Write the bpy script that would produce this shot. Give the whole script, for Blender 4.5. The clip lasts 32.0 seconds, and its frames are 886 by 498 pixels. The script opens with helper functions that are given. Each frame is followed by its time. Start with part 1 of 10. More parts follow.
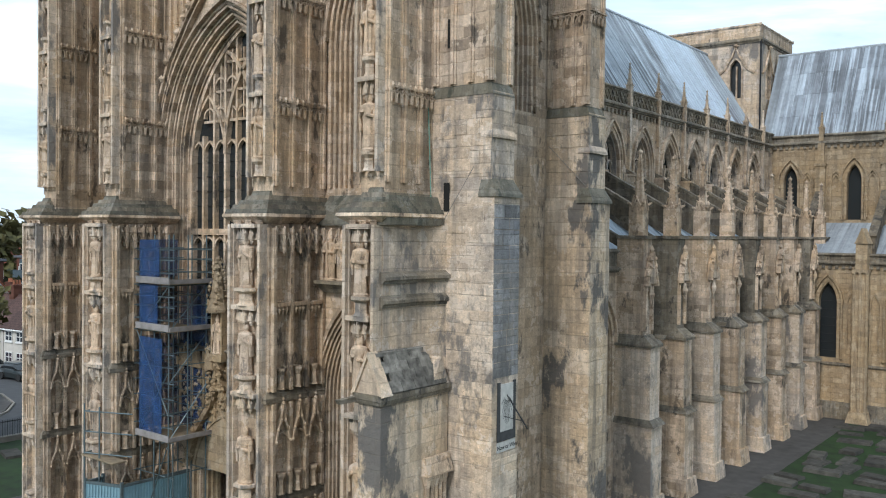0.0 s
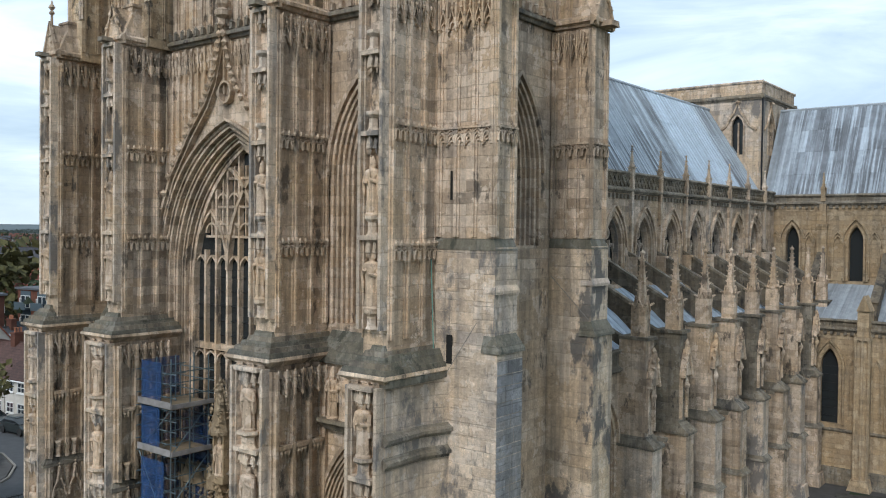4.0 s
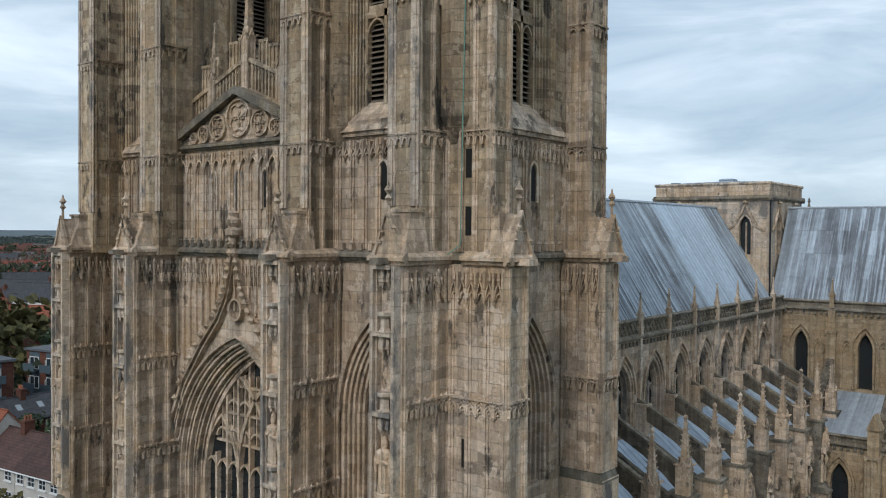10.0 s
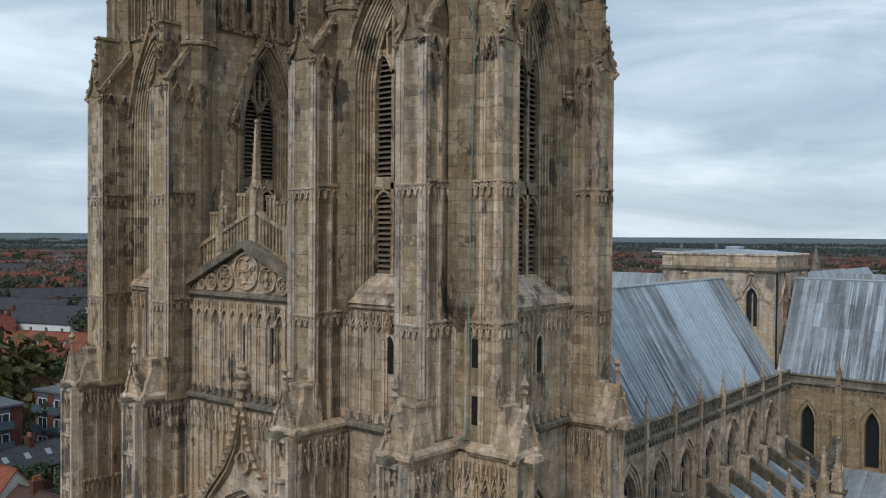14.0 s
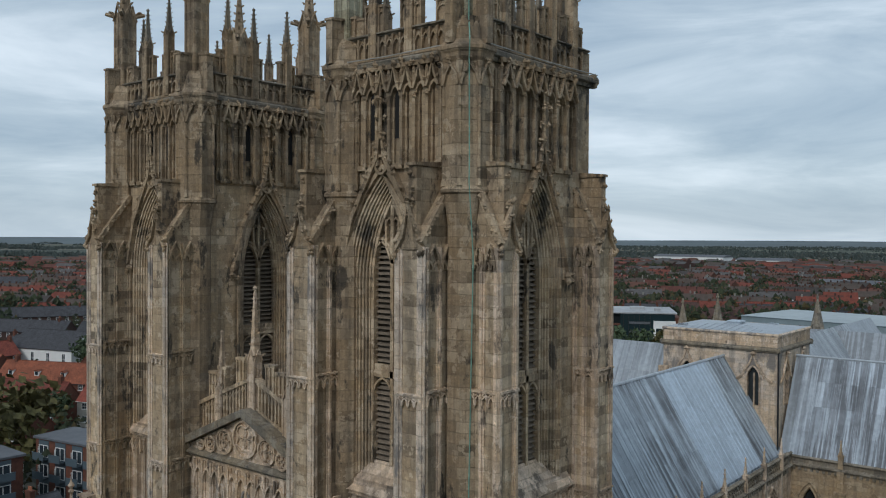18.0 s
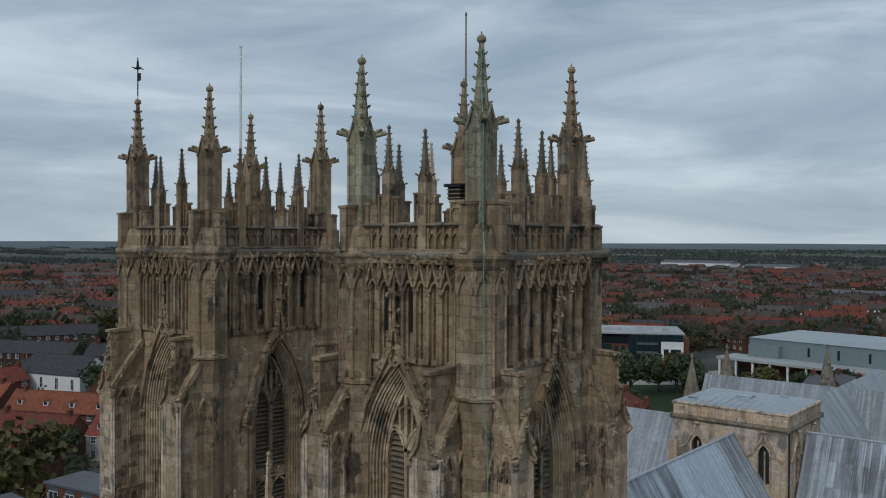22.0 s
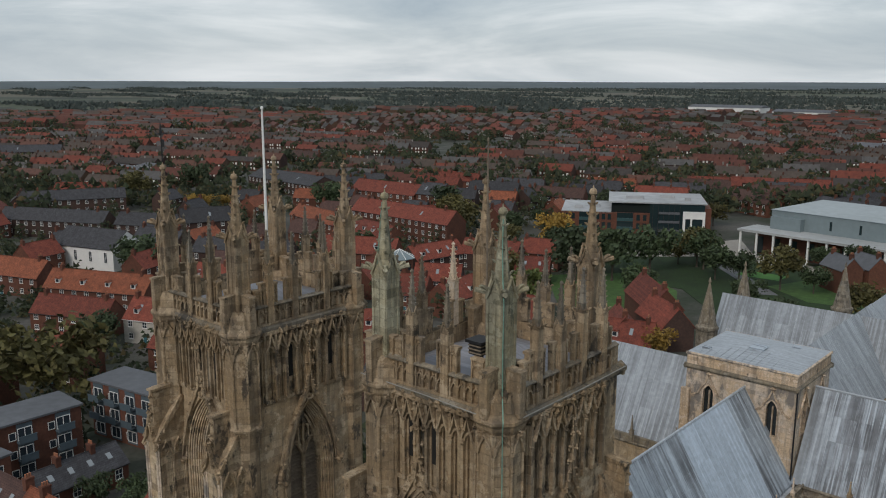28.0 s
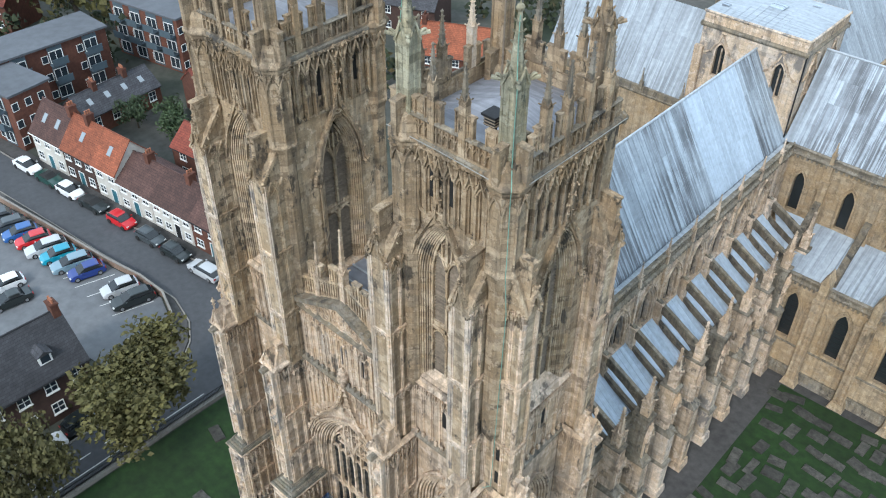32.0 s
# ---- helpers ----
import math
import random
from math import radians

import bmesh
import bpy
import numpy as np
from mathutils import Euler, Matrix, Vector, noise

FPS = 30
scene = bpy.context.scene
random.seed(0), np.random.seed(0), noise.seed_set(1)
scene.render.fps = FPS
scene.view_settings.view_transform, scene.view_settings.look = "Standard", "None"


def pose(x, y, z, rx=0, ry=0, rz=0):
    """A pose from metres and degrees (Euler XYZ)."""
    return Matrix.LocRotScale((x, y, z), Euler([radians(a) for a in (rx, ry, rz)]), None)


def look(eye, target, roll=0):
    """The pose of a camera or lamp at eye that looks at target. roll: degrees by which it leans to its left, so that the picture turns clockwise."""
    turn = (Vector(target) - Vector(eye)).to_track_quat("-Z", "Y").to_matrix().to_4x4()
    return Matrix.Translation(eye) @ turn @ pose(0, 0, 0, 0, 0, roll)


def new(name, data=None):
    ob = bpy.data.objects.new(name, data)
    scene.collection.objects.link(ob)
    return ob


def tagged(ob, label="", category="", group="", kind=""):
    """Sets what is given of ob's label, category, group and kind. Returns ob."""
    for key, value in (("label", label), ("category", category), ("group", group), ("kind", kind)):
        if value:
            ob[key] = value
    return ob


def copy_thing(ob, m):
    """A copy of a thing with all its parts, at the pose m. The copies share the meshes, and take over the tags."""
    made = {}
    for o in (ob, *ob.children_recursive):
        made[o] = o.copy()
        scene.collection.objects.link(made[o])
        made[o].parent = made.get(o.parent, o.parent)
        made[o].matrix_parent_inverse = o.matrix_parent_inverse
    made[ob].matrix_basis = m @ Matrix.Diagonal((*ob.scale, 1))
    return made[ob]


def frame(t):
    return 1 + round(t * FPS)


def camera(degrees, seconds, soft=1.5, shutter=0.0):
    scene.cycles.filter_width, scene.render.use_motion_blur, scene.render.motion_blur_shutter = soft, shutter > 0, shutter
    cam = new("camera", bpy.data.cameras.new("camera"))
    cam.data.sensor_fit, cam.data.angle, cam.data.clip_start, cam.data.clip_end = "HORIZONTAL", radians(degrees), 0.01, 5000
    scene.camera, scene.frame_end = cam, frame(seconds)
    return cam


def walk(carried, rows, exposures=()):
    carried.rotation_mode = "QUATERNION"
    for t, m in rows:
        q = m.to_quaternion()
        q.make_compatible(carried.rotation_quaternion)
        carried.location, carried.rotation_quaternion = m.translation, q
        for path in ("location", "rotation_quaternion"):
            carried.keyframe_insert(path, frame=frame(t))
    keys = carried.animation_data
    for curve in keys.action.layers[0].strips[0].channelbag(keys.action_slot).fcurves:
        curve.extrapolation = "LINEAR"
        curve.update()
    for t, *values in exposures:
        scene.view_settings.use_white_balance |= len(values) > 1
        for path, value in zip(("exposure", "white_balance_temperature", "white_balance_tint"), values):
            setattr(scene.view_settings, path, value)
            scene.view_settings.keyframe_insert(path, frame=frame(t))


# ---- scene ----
cam = camera(54.6, 32.0, soft=1.1)
PATH = [
    (0, (16.992, -21.413, 13.107), (15.754, -19.842, 13.068), 0.6),
    (0.5, (16.976, -21.416, 13.66), (15.737, -19.846, 13.621), 0.6),
    (1, (16.956, -21.417, 14.221), (15.717, -19.847, 14.182), 0.6),
    (1.5, (16.933, -21.415, 14.793), (15.694, -19.845, 14.753), 0.7),
    (2, (16.909, -21.409, 15.378), (15.669, -19.84, 15.339), 0.7),
    (2.5, (16.886, -21.404, 15.978), (15.647, -19.834, 15.939), 0.7),
    (3, (16.865, -21.398, 16.592), (15.626, -19.829, 16.553), 0.7),
    (3.5, (16.845, -21.392, 17.218), (15.606, -19.823, 17.178), 0.7),
    (5.5, (16.765, -21.342, 19.822), (15.528, -19.771, 19.783), 0.5),
    (6, (16.745, -21.331, 20.499), (15.508, -19.76, 20.46), 0.5),
    (6.5, (16.723, -21.322, 21.191), (15.486, -19.751, 21.153), 0.5),
    (7, (16.701, -21.319, 21.899), (15.462, -19.749, 21.862), 0.5),
    (7.5, (16.681, -21.329, 22.621), (15.44, -19.761, 22.583), 0.5),
    (8, (16.669, -21.352, 23.341), (15.426, -19.786, 23.303), 0.5),
    (8.5, (16.661, -21.381, 24.054), (15.416, -19.816, 24.016), 0.4),
    (9, (16.651, -21.41, 24.755), (15.404, -19.847, 24.718), 0.4),
    (9.5, (16.632, -21.438, 25.449), (15.384, -19.876, 25.413), 0.4),
    (10, (16.605, -21.464, 26.142), (15.355, -19.903, 26.107), 0.4),
    (10.5, (16.576, -21.49, 26.842), (15.326, -19.929, 26.806), 0.4),
    (11, (16.558, -21.517, 27.554), (15.306, -19.958, 27.518), 0.4),
    (11.5, (16.554, -21.545, 28.278), (15.302, -19.986, 28.244), 0.5),
    (12, (16.564, -21.571, 29.011), (15.31, -20.013, 28.978), 0.4),
    (12.5, (16.584, -21.589, 29.753), (15.328, -20.033, 29.72), 0.4),
    (13, (16.608, -21.595, 30.504), (15.351, -20.04, 30.473), 0.4),
    (13.5, (16.627, -21.582, 31.27), (15.368, -20.029, 31.239), 0.4),
    (14, (16.636, -21.56, 32.05), (15.375, -20.009, 32.018), 0.4),
    (14.5, (16.635, -21.532, 32.842), (15.373, -19.982, 32.809), 0.4),
    (16.5, (16.571, -21.427, 36.094), (15.308, -19.877, 36.06), 0.3),
    (17, (16.564, -21.407, 36.898), (15.299, -19.858, 36.865), 0.3),
    (17.5, (16.552, -21.387, 37.699), (15.287, -19.838, 37.668), 0.3),
    (18, (16.533, -21.365, 38.496), (15.269, -19.816, 38.469), 0.3),
    (18.5, (16.506, -21.344, 39.298), (15.242, -19.795, 39.272), 0.3),
    (19, (16.476, -21.328, 40.111), (15.21, -19.779, 40.085), 0.3),
    (19.5, (16.443, -21.32, 40.93), (15.176, -19.773, 40.905), 0.3),
    (20, (16.407, -21.326, 41.747), (15.138, -19.78, 41.723), 0.3),
    (20.5, (16.368, -21.349, 42.555), (15.098, -19.804, 42.531), 0.2),
    (21, (16.331, -21.391, 43.346), (15.059, -19.847, 43.324), 0.2),
    (21.5, (16.301, -21.442, 44.128), (15.028, -19.9, 44.106), 0.2),
    (22, (16.285, -21.495, 44.911), (15.009, -19.955, 44.889), 0.2),
    (22.5, (16.285, -21.538, 45.708), (15.005, -20.001, 45.686), 0.2),
    (23, (16.303, -21.561, 46.542), (15.02, -20.027, 46.52), 0.2),
    (23.5, (16.323, -21.562, 47.421), (15.036, -20.032, 47.399), 0.2),
    (24, (16.328, -21.554, 48.32), (15.038, -20.026, 48.299), 0.2),
    (24.5, (16.318, -21.542, 49.228), (15.023, -20.017, 49.206), 0.1),
    (26.5, (16.153, -21.484, 52.797), (14.847, -19.97, 52.742), 0.1),
    (27, (16.165, -21.467, 53.679), (14.858, -19.961, 53.52), 0.1),
    (27.5, (16.189, -21.45, 54.557), (14.888, -19.956, 54.281), 0.1),
    (28, (16.217, -21.434, 55.427), (14.927, -19.957, 55.033), 0.1),
    (28.5, (16.231, -21.428, 56.288), (14.956, -19.974, 55.777), 0.1),
    (29, (16.232, -21.437, 57.155), (14.977, -20.011, 56.529), 0.1),
    (29.5, (16.23, -21.459, 58.038), (14.999, -20.066, 57.301), 0.1),
    (30, (16.233, -21.494, 58.945), (15.03, -20.14, 58.097), 0.1),
    (30.5, (16.243, -21.542, 59.879), (15.073, -20.232, 58.922), 0.2),
    (31, (16.266, -21.6, 60.84), (15.133, -20.338, 59.779), 0.3),
    (31.5, (16.302, -21.662, 61.819), (15.21, -20.452, 60.66), 0.4),
    (32, (16.351, -21.718, 62.806), (15.304, -20.564, 61.553), 0.5),
]
EXPOSURE = [(0, 0.3, 6450, 9), (3, 0.14, 6450, 9), (6, -0.02, 6450, 9), (9, -0.25, 6400, 9), (13, -0.42, 6500, 9), (17, -0.56, 6500, 9), (19, -0.63, 6450, 9), (21, -0.8, 6450, 9), (23, -1.02, 6500, 10), (24.5, -1.12, 6550, 10), (26.5, -1.2, 6700, 11), (27, -1.16, 6800, 11), (28, -0.6, 7200, 13), (29, 0.36, 7600, 15), (30, 0.85, 7000, 12), (31, 0.83, 6650, 10), (32, 0.72, 6250, 8)]
walk(cam, [(t, look(eye, target, roll)) for t, eye, target, roll in PATH], EXPOSURE)

# ---- sky, sun ----
world = bpy.data.worlds.new("overcast_sky")
scene.world = world
world.use_nodes = True
wn, wl = world.node_tree.nodes, world.node_tree.links
wn.clear()
w_out = wn.new("ShaderNodeOutputWorld")
w_bg = wn.new("ShaderNodeBackground")
w_sky = wn.new("ShaderNodeTexSky")
w_sky.sky_type = "NISHITA"
w_sky.sun_disc = False
w_sky.sun_elevation = radians(39)
w_sky.sun_rotation = radians(167)
w_tc = wn.new("ShaderNodeTexCoord")
w_map = wn.new("ShaderNodeMapping")
w_map.inputs["Scale"].default_value = (1.4, 1.0, 6.5)
w_map.inputs["Rotation"].default_value = (radians(4), radians(5), radians(35))
w_n1 = wn.new("ShaderNodeTexNoise")
w_n1.inputs["Scale"].default_value = 2.1
w_n1.inputs["Detail"].default_value = 9
w_n1.inputs["Roughness"].default_value = 0.57
w_n1.inputs["Distortion"].default_value = 0.5
w_ramp = wn.new("ShaderNodeValToRGB")
w_ramp.color_ramp.elements[0].position = 0.33
w_ramp.color_ramp.elements[0].color = (0.36, 0.475, 0.60, 1)
w_ramp.color_ramp.elements[1].position = 0.68
w_ramp.color_ramp.elements[1].color = (0.78, 0.89, 1.0, 1)
e = w_ramp.color_ramp.elements.new(0.5)
e.color = (0.525, 0.64, 0.75, 1)
w_skys = wn.new("ShaderNodeMixRGB")
w_skys.blend_type = "MULTIPLY"
w_skys.inputs[0].default_value = 1.0
w_skys.inputs[2].default_value = (0.10, 0.10, 0.10, 1)
w_mix = wn.new("ShaderNodeMixRGB")
w_mix.inputs[0].default_value = 0.88
wl.new(w_tc.outputs["Generated"], w_map.inputs["Vector"])
wl.new(w_map.outputs["Vector"], w_n1.inputs["Vector"])
wl.new(w_n1.outputs["Fac"], w_ramp.inputs["Fac"])
wl.new(w_sky.outputs["Color"], w_skys.inputs[1])
wl.new(w_skys.outputs["Color"], w_mix.inputs[1])
wl.new(w_ramp.outputs["Color"], w_mix.inputs[2])
wl.new(w_mix.outputs["Color"], w_bg.inputs["Color"])
w_bg.inputs["Strength"].default_value = 1.45
wl.new(w_bg.outputs["Background"], w_out.inputs["Surface"])

sun = new("sun", bpy.data.lights.new("sun", "SUN"))
sun.data.energy = 1.7
sun.data.angle = radians(14)
sun.data.color = (1.0, 0.98, 0.96)
sun.matrix_world = look((9, -40, 33), (0, 0, 0))

# ---- materials ----


def mat(name, rough=0.8, metal=0.0):
    m = bpy.data.materials.new(name)
    m.use_nodes = True
    n = m.node_tree.nodes
    b = n["Principled BSDF"]
    b.inputs["Roughness"].default_value = rough
    b.inputs["Metallic"].default_value = metal
    return m, n, m.node_tree.links, b


def ramp(n, stops):
    r = n.new("ShaderNodeValToRGB")
    els = r.color_ramp.elements
    for i, (p, c) in enumerate(stops):
        el = els[i] if i < 2 else els.new(p)
        el.position = p
        el.color = (*c, 1)
    return r


def noise_tex(n, l, vec, scale, detail=4, rough=0.55, stretch=None):
    t = n.new("ShaderNodeTexNoise")
    t.inputs["Scale"].default_value = scale
    t.inputs["Detail"].default_value = detail
    t.inputs["Roughness"].default_value = rough
    if stretch:
        mp = n.new("ShaderNodeMapping")
        mp.inputs["Scale"].default_value = stretch
        l.new(vec, mp.inputs["Vector"])
        vec = mp.outputs["Vector"]
    l.new(vec, t.inputs["Vector"])
    return t


def mixc(n, l, fac, a, b, mode="MIX"):
    m = n.new("ShaderNodeMixRGB")
    m.blend_type = mode
    for sock, v in ((m.inputs[0], fac), (m.inputs[1], a), (m.inputs[2], b)):
        if isinstance(v, (int, float)):
            sock.default_value = v
        elif isinstance(v, tuple):
            sock.default_value = (*v, 1)
        else:
            l.new(v, sock)
    return m.outputs[0]


def bump(n, l, b, height, strength=0.3, dist=0.03):
    bp = n.new("ShaderNodeBump")
    bp.inputs["Strength"].default_value = strength
    bp.inputs["Distance"].default_value = dist
    l.new(height, bp.inputs["Height"])
    l.new(bp.outputs["Normal"], b.inputs["Normal"])


def stone_material(name, tint_a, tint_b, dark, soot=0.5, course=0.36, length=0.8, drip_amount=0.75, stain=0.75, edge=0.06):
    """Weathered limestone ashlar: courses, blocks of varied tone, soot streaks, lichen."""
    m, n, l, b = mat(name, 0.9)
    geo = n.new("ShaderNodeNewGeometry")
    sep = n.new("ShaderNodeSeparateXYZ")
    l.new(geo.outputs["Position"], sep.inputs[0])
    add = n.new("ShaderNodeMath")
    l.new(sep.outputs["X"], add.inputs[0])
    l.new(sep.outputs["Y"], add.inputs[1])
    cmb = n.new("ShaderNodeCombineXYZ")
    l.new(add.outputs[0], cmb.inputs["X"])
    l.new(sep.outputs["Z"], cmb.inputs["Y"])
    br = n.new("ShaderNodeTexBrick")
    br.inputs["Scale"].default_value = 1.0
    br.inputs["Brick Width"].default_value = length
    br.inputs["Row Height"].default_value = course
    br.inputs["Mortar Size"].default_value = 0.016
    br.inputs["Mortar Smooth"].default_value = 0.4
    br.inputs["Color1"].default_value = (0, 0, 0, 1)
    br.inputs["Color2"].default_value = (1, 1, 1, 1)
    br.inputs["Mortar"].default_value = (0.25, 0.25, 0.25, 1)
    br.offset_frequency = 2
    wob = noise_tex(n, l, geo.outputs["Position"], 0.9, 3, 0.6)
    wmix = n.new("ShaderNodeMixRGB")
    wmix.blend_type = "LINEAR_LIGHT"
    wmix.inputs[0].default_value = 0.05
    l.new(cmb.outputs[0], wmix.inputs[1])
    l.new(wob.outputs["Color"], wmix.inputs[2])
    l.new(wmix.outputs[0], br.inputs["Vector"])
    rnd = n.new("ShaderNodeObjectInfo")
    big = noise_tex(n, l, geo.outputs["Position"], 0.35, 5)
    fine = noise_tex(n, l, geo.outputs["Position"], 5.0, 8, 0.65)
    streak = noise_tex(n, l, geo.outputs["Position"], 1.0, 6, 0.6, (2.2, 2.2, 0.12))
    blot = noise_tex(n, l, geo.outputs["Position"], stain, 9, 0.7, (1.5, 1.5, 0.7))
    mean = tuple(0.5 * (x + y) for x, y in zip(tint_a, tint_b))
    blocks = ramp(n, [(0.0, tuple(v * 1.15 for v in tint_a)), (1.0, tuple(v * 0.8 for v in tint_b)), (0.2, tint_a), (0.45, tuple(v * k for v, k in zip(mean, (1.08, 1.0, 0.9)))), (0.62, tuple(v * k for v, k in zip(mean, (0.88, 0.9, 0.95)))), (0.72, tint_a), (0.88, tuple(v * k for v, k in zip(tint_b, (1.05, 1.02, 1.0))))])
    l.new(br.outputs["Color"], blocks.inputs["Fac"])
    base = blocks.outputs["Color"]
    r0 = ramp(n, [(0.35, (0, 0, 0)), (0.7, (1, 1, 1))])
    l.new(big.outputs["Fac"], r0.inputs["Fac"])
    base = mixc(n, l, r0.outputs["Color"], base, tuple(0.5 * (x + y) * k for x, y, k in zip(tint_a, tint_b, (1.12, 1.0, 0.82))))
    rf = ramp(n, [(0.3, (0.76, 0.76, 0.77)), (0.7, (1.16, 1.16, 1.15))])
    l.new(fine.outputs["Fac"], rf.inputs["Fac"])
    base = mixc(n, l, 1.0, base, rf.outputs["Color"], "MULTIPLY")
    tiny = noise_tex(n, l, geo.outputs["Position"], 17.0, 4, 0.7)
    rt = ramp(n, [(0.3, (0.82, 0.82, 0.82)), (0.7, (1.12, 1.12, 1.12))])
    l.new(tiny.outputs["Fac"], rt.inputs["Fac"])
    base = mixc(n, l, 1.0, base, rt.outputs["Color"], "MULTIPLY")
    drip = noise_tex(n, l, geo.outputs["Position"], 1.0, 5, 0.7, (4.5, 4.5, 0.3))
    rd = ramp(n, [(0.3, (0.72, 0.715, 0.72)), (0.5, (1.0, 0.99, 0.98)), (0.7, (1.2, 1.18, 1.15))])
    l.new(drip.outputs["Fac"], rd.inputs["Fac"])
    base = mixc(n, l, drip_amount, base, rd.outputs["Color"], "MULTIPLY")
    spall = noise_tex(n, l, geo.outputs["Position"], 1.5, 7, 0.68)
    rp = ramp(n, [(0.555, (0, 0, 0)), (0.575, (0.7, 0.7, 0.7))])
    l.new(spall.outputs["Fac"], rp.inputs["Fac"])
    base = mixc(n, l, rp.outputs["Color"], base, tuple(v * 1.12 for v in tint_a))
    fleck = noise_tex(n, l, geo.outputs["Position"], 4.2, 5, 0.75)
    rk = ramp(n, [(0.36, (0.62, 0.62, 0.63)), (0.4, (1.0, 1.0, 1.0)), (0.61, (1.0, 1.0, 1.0)), (0.64, (1.35, 1.34, 1.32))])
    l.new(fleck.outputs["Fac"], rk.inputs["Fac"])
    base = mixc(n, l, 0.85, base, rk.outputs["Color"], "MULTIPLY")
    rs = ramp(n, [(0.47, (0, 0, 0)), (0.62, (1, 1, 1))])
    l.new(streak.outputs["Fac"], rs.inputs["Fac"])
    cut = 0.52 if stain < 0.5 else 0.565
    rb = ramp(n, [(cut, (0, 0, 0)), (cut + edge, (1, 1, 1))])
    l.new(blot.outputs["Fac"], rb.inputs["Fac"])
    half = mixc(n, l, 0.55, (0, 0, 0), rs.outputs["Color"])
    both = mixc(n, l, 1.0, half, rb.outputs["Color"], "LIGHTEN")
    fac = n.new("ShaderNodeMath")
    fac.operation = "MULTIPLY"
    fac.inputs[1].default_value = soot
    l.new(both, fac.inputs[0])
    base = mixc(n, l, fac.outputs[0], base, dark)
    mort = n.new("ShaderNodeMath")
    mort.operation = "MULTIPLY"
    mort.inputs[1].default_value = 0.26
    l.new(br.outputs["Fac"], mort.inputs[0])
    base = mixc(n, l, mort.outputs[0], base, tuple(0.35 * v for v in tint_a))
    hv = n.new("ShaderNodeHueSaturation")
    l.new(base, hv.inputs["Color"])
    mr = n.new("ShaderNodeMapRange")
    mr.inputs["To Min"].default_value = 0.88
    mr.inputs["To Max"].default_value = 1.12
    l.new(rnd.outputs["Random"], mr.inputs["Value"])
    l.new(mr.outputs[0], hv.inputs["Value"])
    l.new(hv.outputs["Color"], b.inputs["Base Color"])
    hh = n.new("ShaderNodeMath")
    hh.operation = "SUBTRACT"
    rough = n.new("ShaderNodeMath")
    rough.operation = "MULTIPLY_ADD"
    rough.inputs[1].default_value = 1.6
    l.new(fleck.outputs["Fac"], rough.inputs[0])
    l.new(fine.outputs["Fac"], rough.inputs[2])
    l.new(rough.outputs[0], hh.inputs[0])
    l.new(br.outputs["Fac"], hh.inputs[1])
    bump(n, l, b, hh.outputs[0], 0.75, 0.05)
    return m


STONE = stone_material("weathered_limestone", (0.65, 0.522, 0.405), (0.345, 0.273, 0.208), (0.055, 0.047, 0.04), 0.8)
STONE_SOOT = stone_material("sooty_tower_limestone", (0.425, 0.33, 0.225), (0.175, 0.134, 0.093), (0.034, 0.03, 0.025), 0.85, drip_amount=0.7)
STONE_BROWN = stone_material("brown_belfry_limestone", (0.54, 0.428, 0.302), (0.24, 0.187, 0.132), (0.042, 0.038, 0.032), 0.88, drip_amount=0.7)
STONE_BLACK = stone_material("blackened_limestone", (0.17, 0.145, 0.112), (0.085, 0.075, 0.06), (0.02, 0.019, 0.018), 0.9)
STONE_DARK = stone_material("soot_darkened_limestone", (0.26, 0.23, 0.185), (0.14, 0.126, 0.102), (0.035, 0.033, 0.031), 0.85)
STONE_PALE = stone_material("pale_limestone", (0.63, 0.526, 0.428), (0.49, 0.405, 0.328), (0.15, 0.142, 0.135), 0.85, 0.4, 0.95, 0.12, 0.42, 0.07)
STONE_STAIN = stone_material("stained_ashlar", (0.60, 0.49, 0.375), (0.47, 0.38, 0.285), (0.085, 0.082, 0.08), 0.9, 0.45, 1.0, 0.3, 0.3, 0.05)
STONE_GREY = stone_material("grey_washed_ashlar", (0.30, 0.295, 0.295), (0.22, 0.218, 0.22), (0.10, 0.1, 0.1), 0.7, 0.45, 1.0, 0.3, 0.42, 0.07)
STONE_GOLD = stone_material("golden_limestone", (0.43, 0.335, 0.225), (0.29, 0.225, 0.15), (0.085, 0.072, 0.055), 0.7, 0.36, 0.8, 0.35, 0.5, 0.12)
STONE_MOSS = stone_material("mossy_coping_stone", (0.19, 0.18, 0.15), (0.10, 0.098, 0.082), (0.035, 0.04, 0.028), 0.8)
STONE_GREEN = stone_material("copper_stained_limestone", (0.36, 0.34, 0.25), (0.19, 0.185, 0.135), (0.045, 0.05, 0.04), 0.8, drip_amount=0.8)
STONE_NEW = stone_material("new_white_limestone", (0.66, 0.58, 0.5), (0.58, 0.51, 0.44), (0.3, 0.27, 0.23), 0.2, drip_amount=0.15)
STATUE_STONE = stone_material("carved_statue_stone", (0.60, 0.475, 0.37), (0.5, 0.4, 0.31), (0.09, 0.08, 0.07), 0.7, 2.0, 3.0)


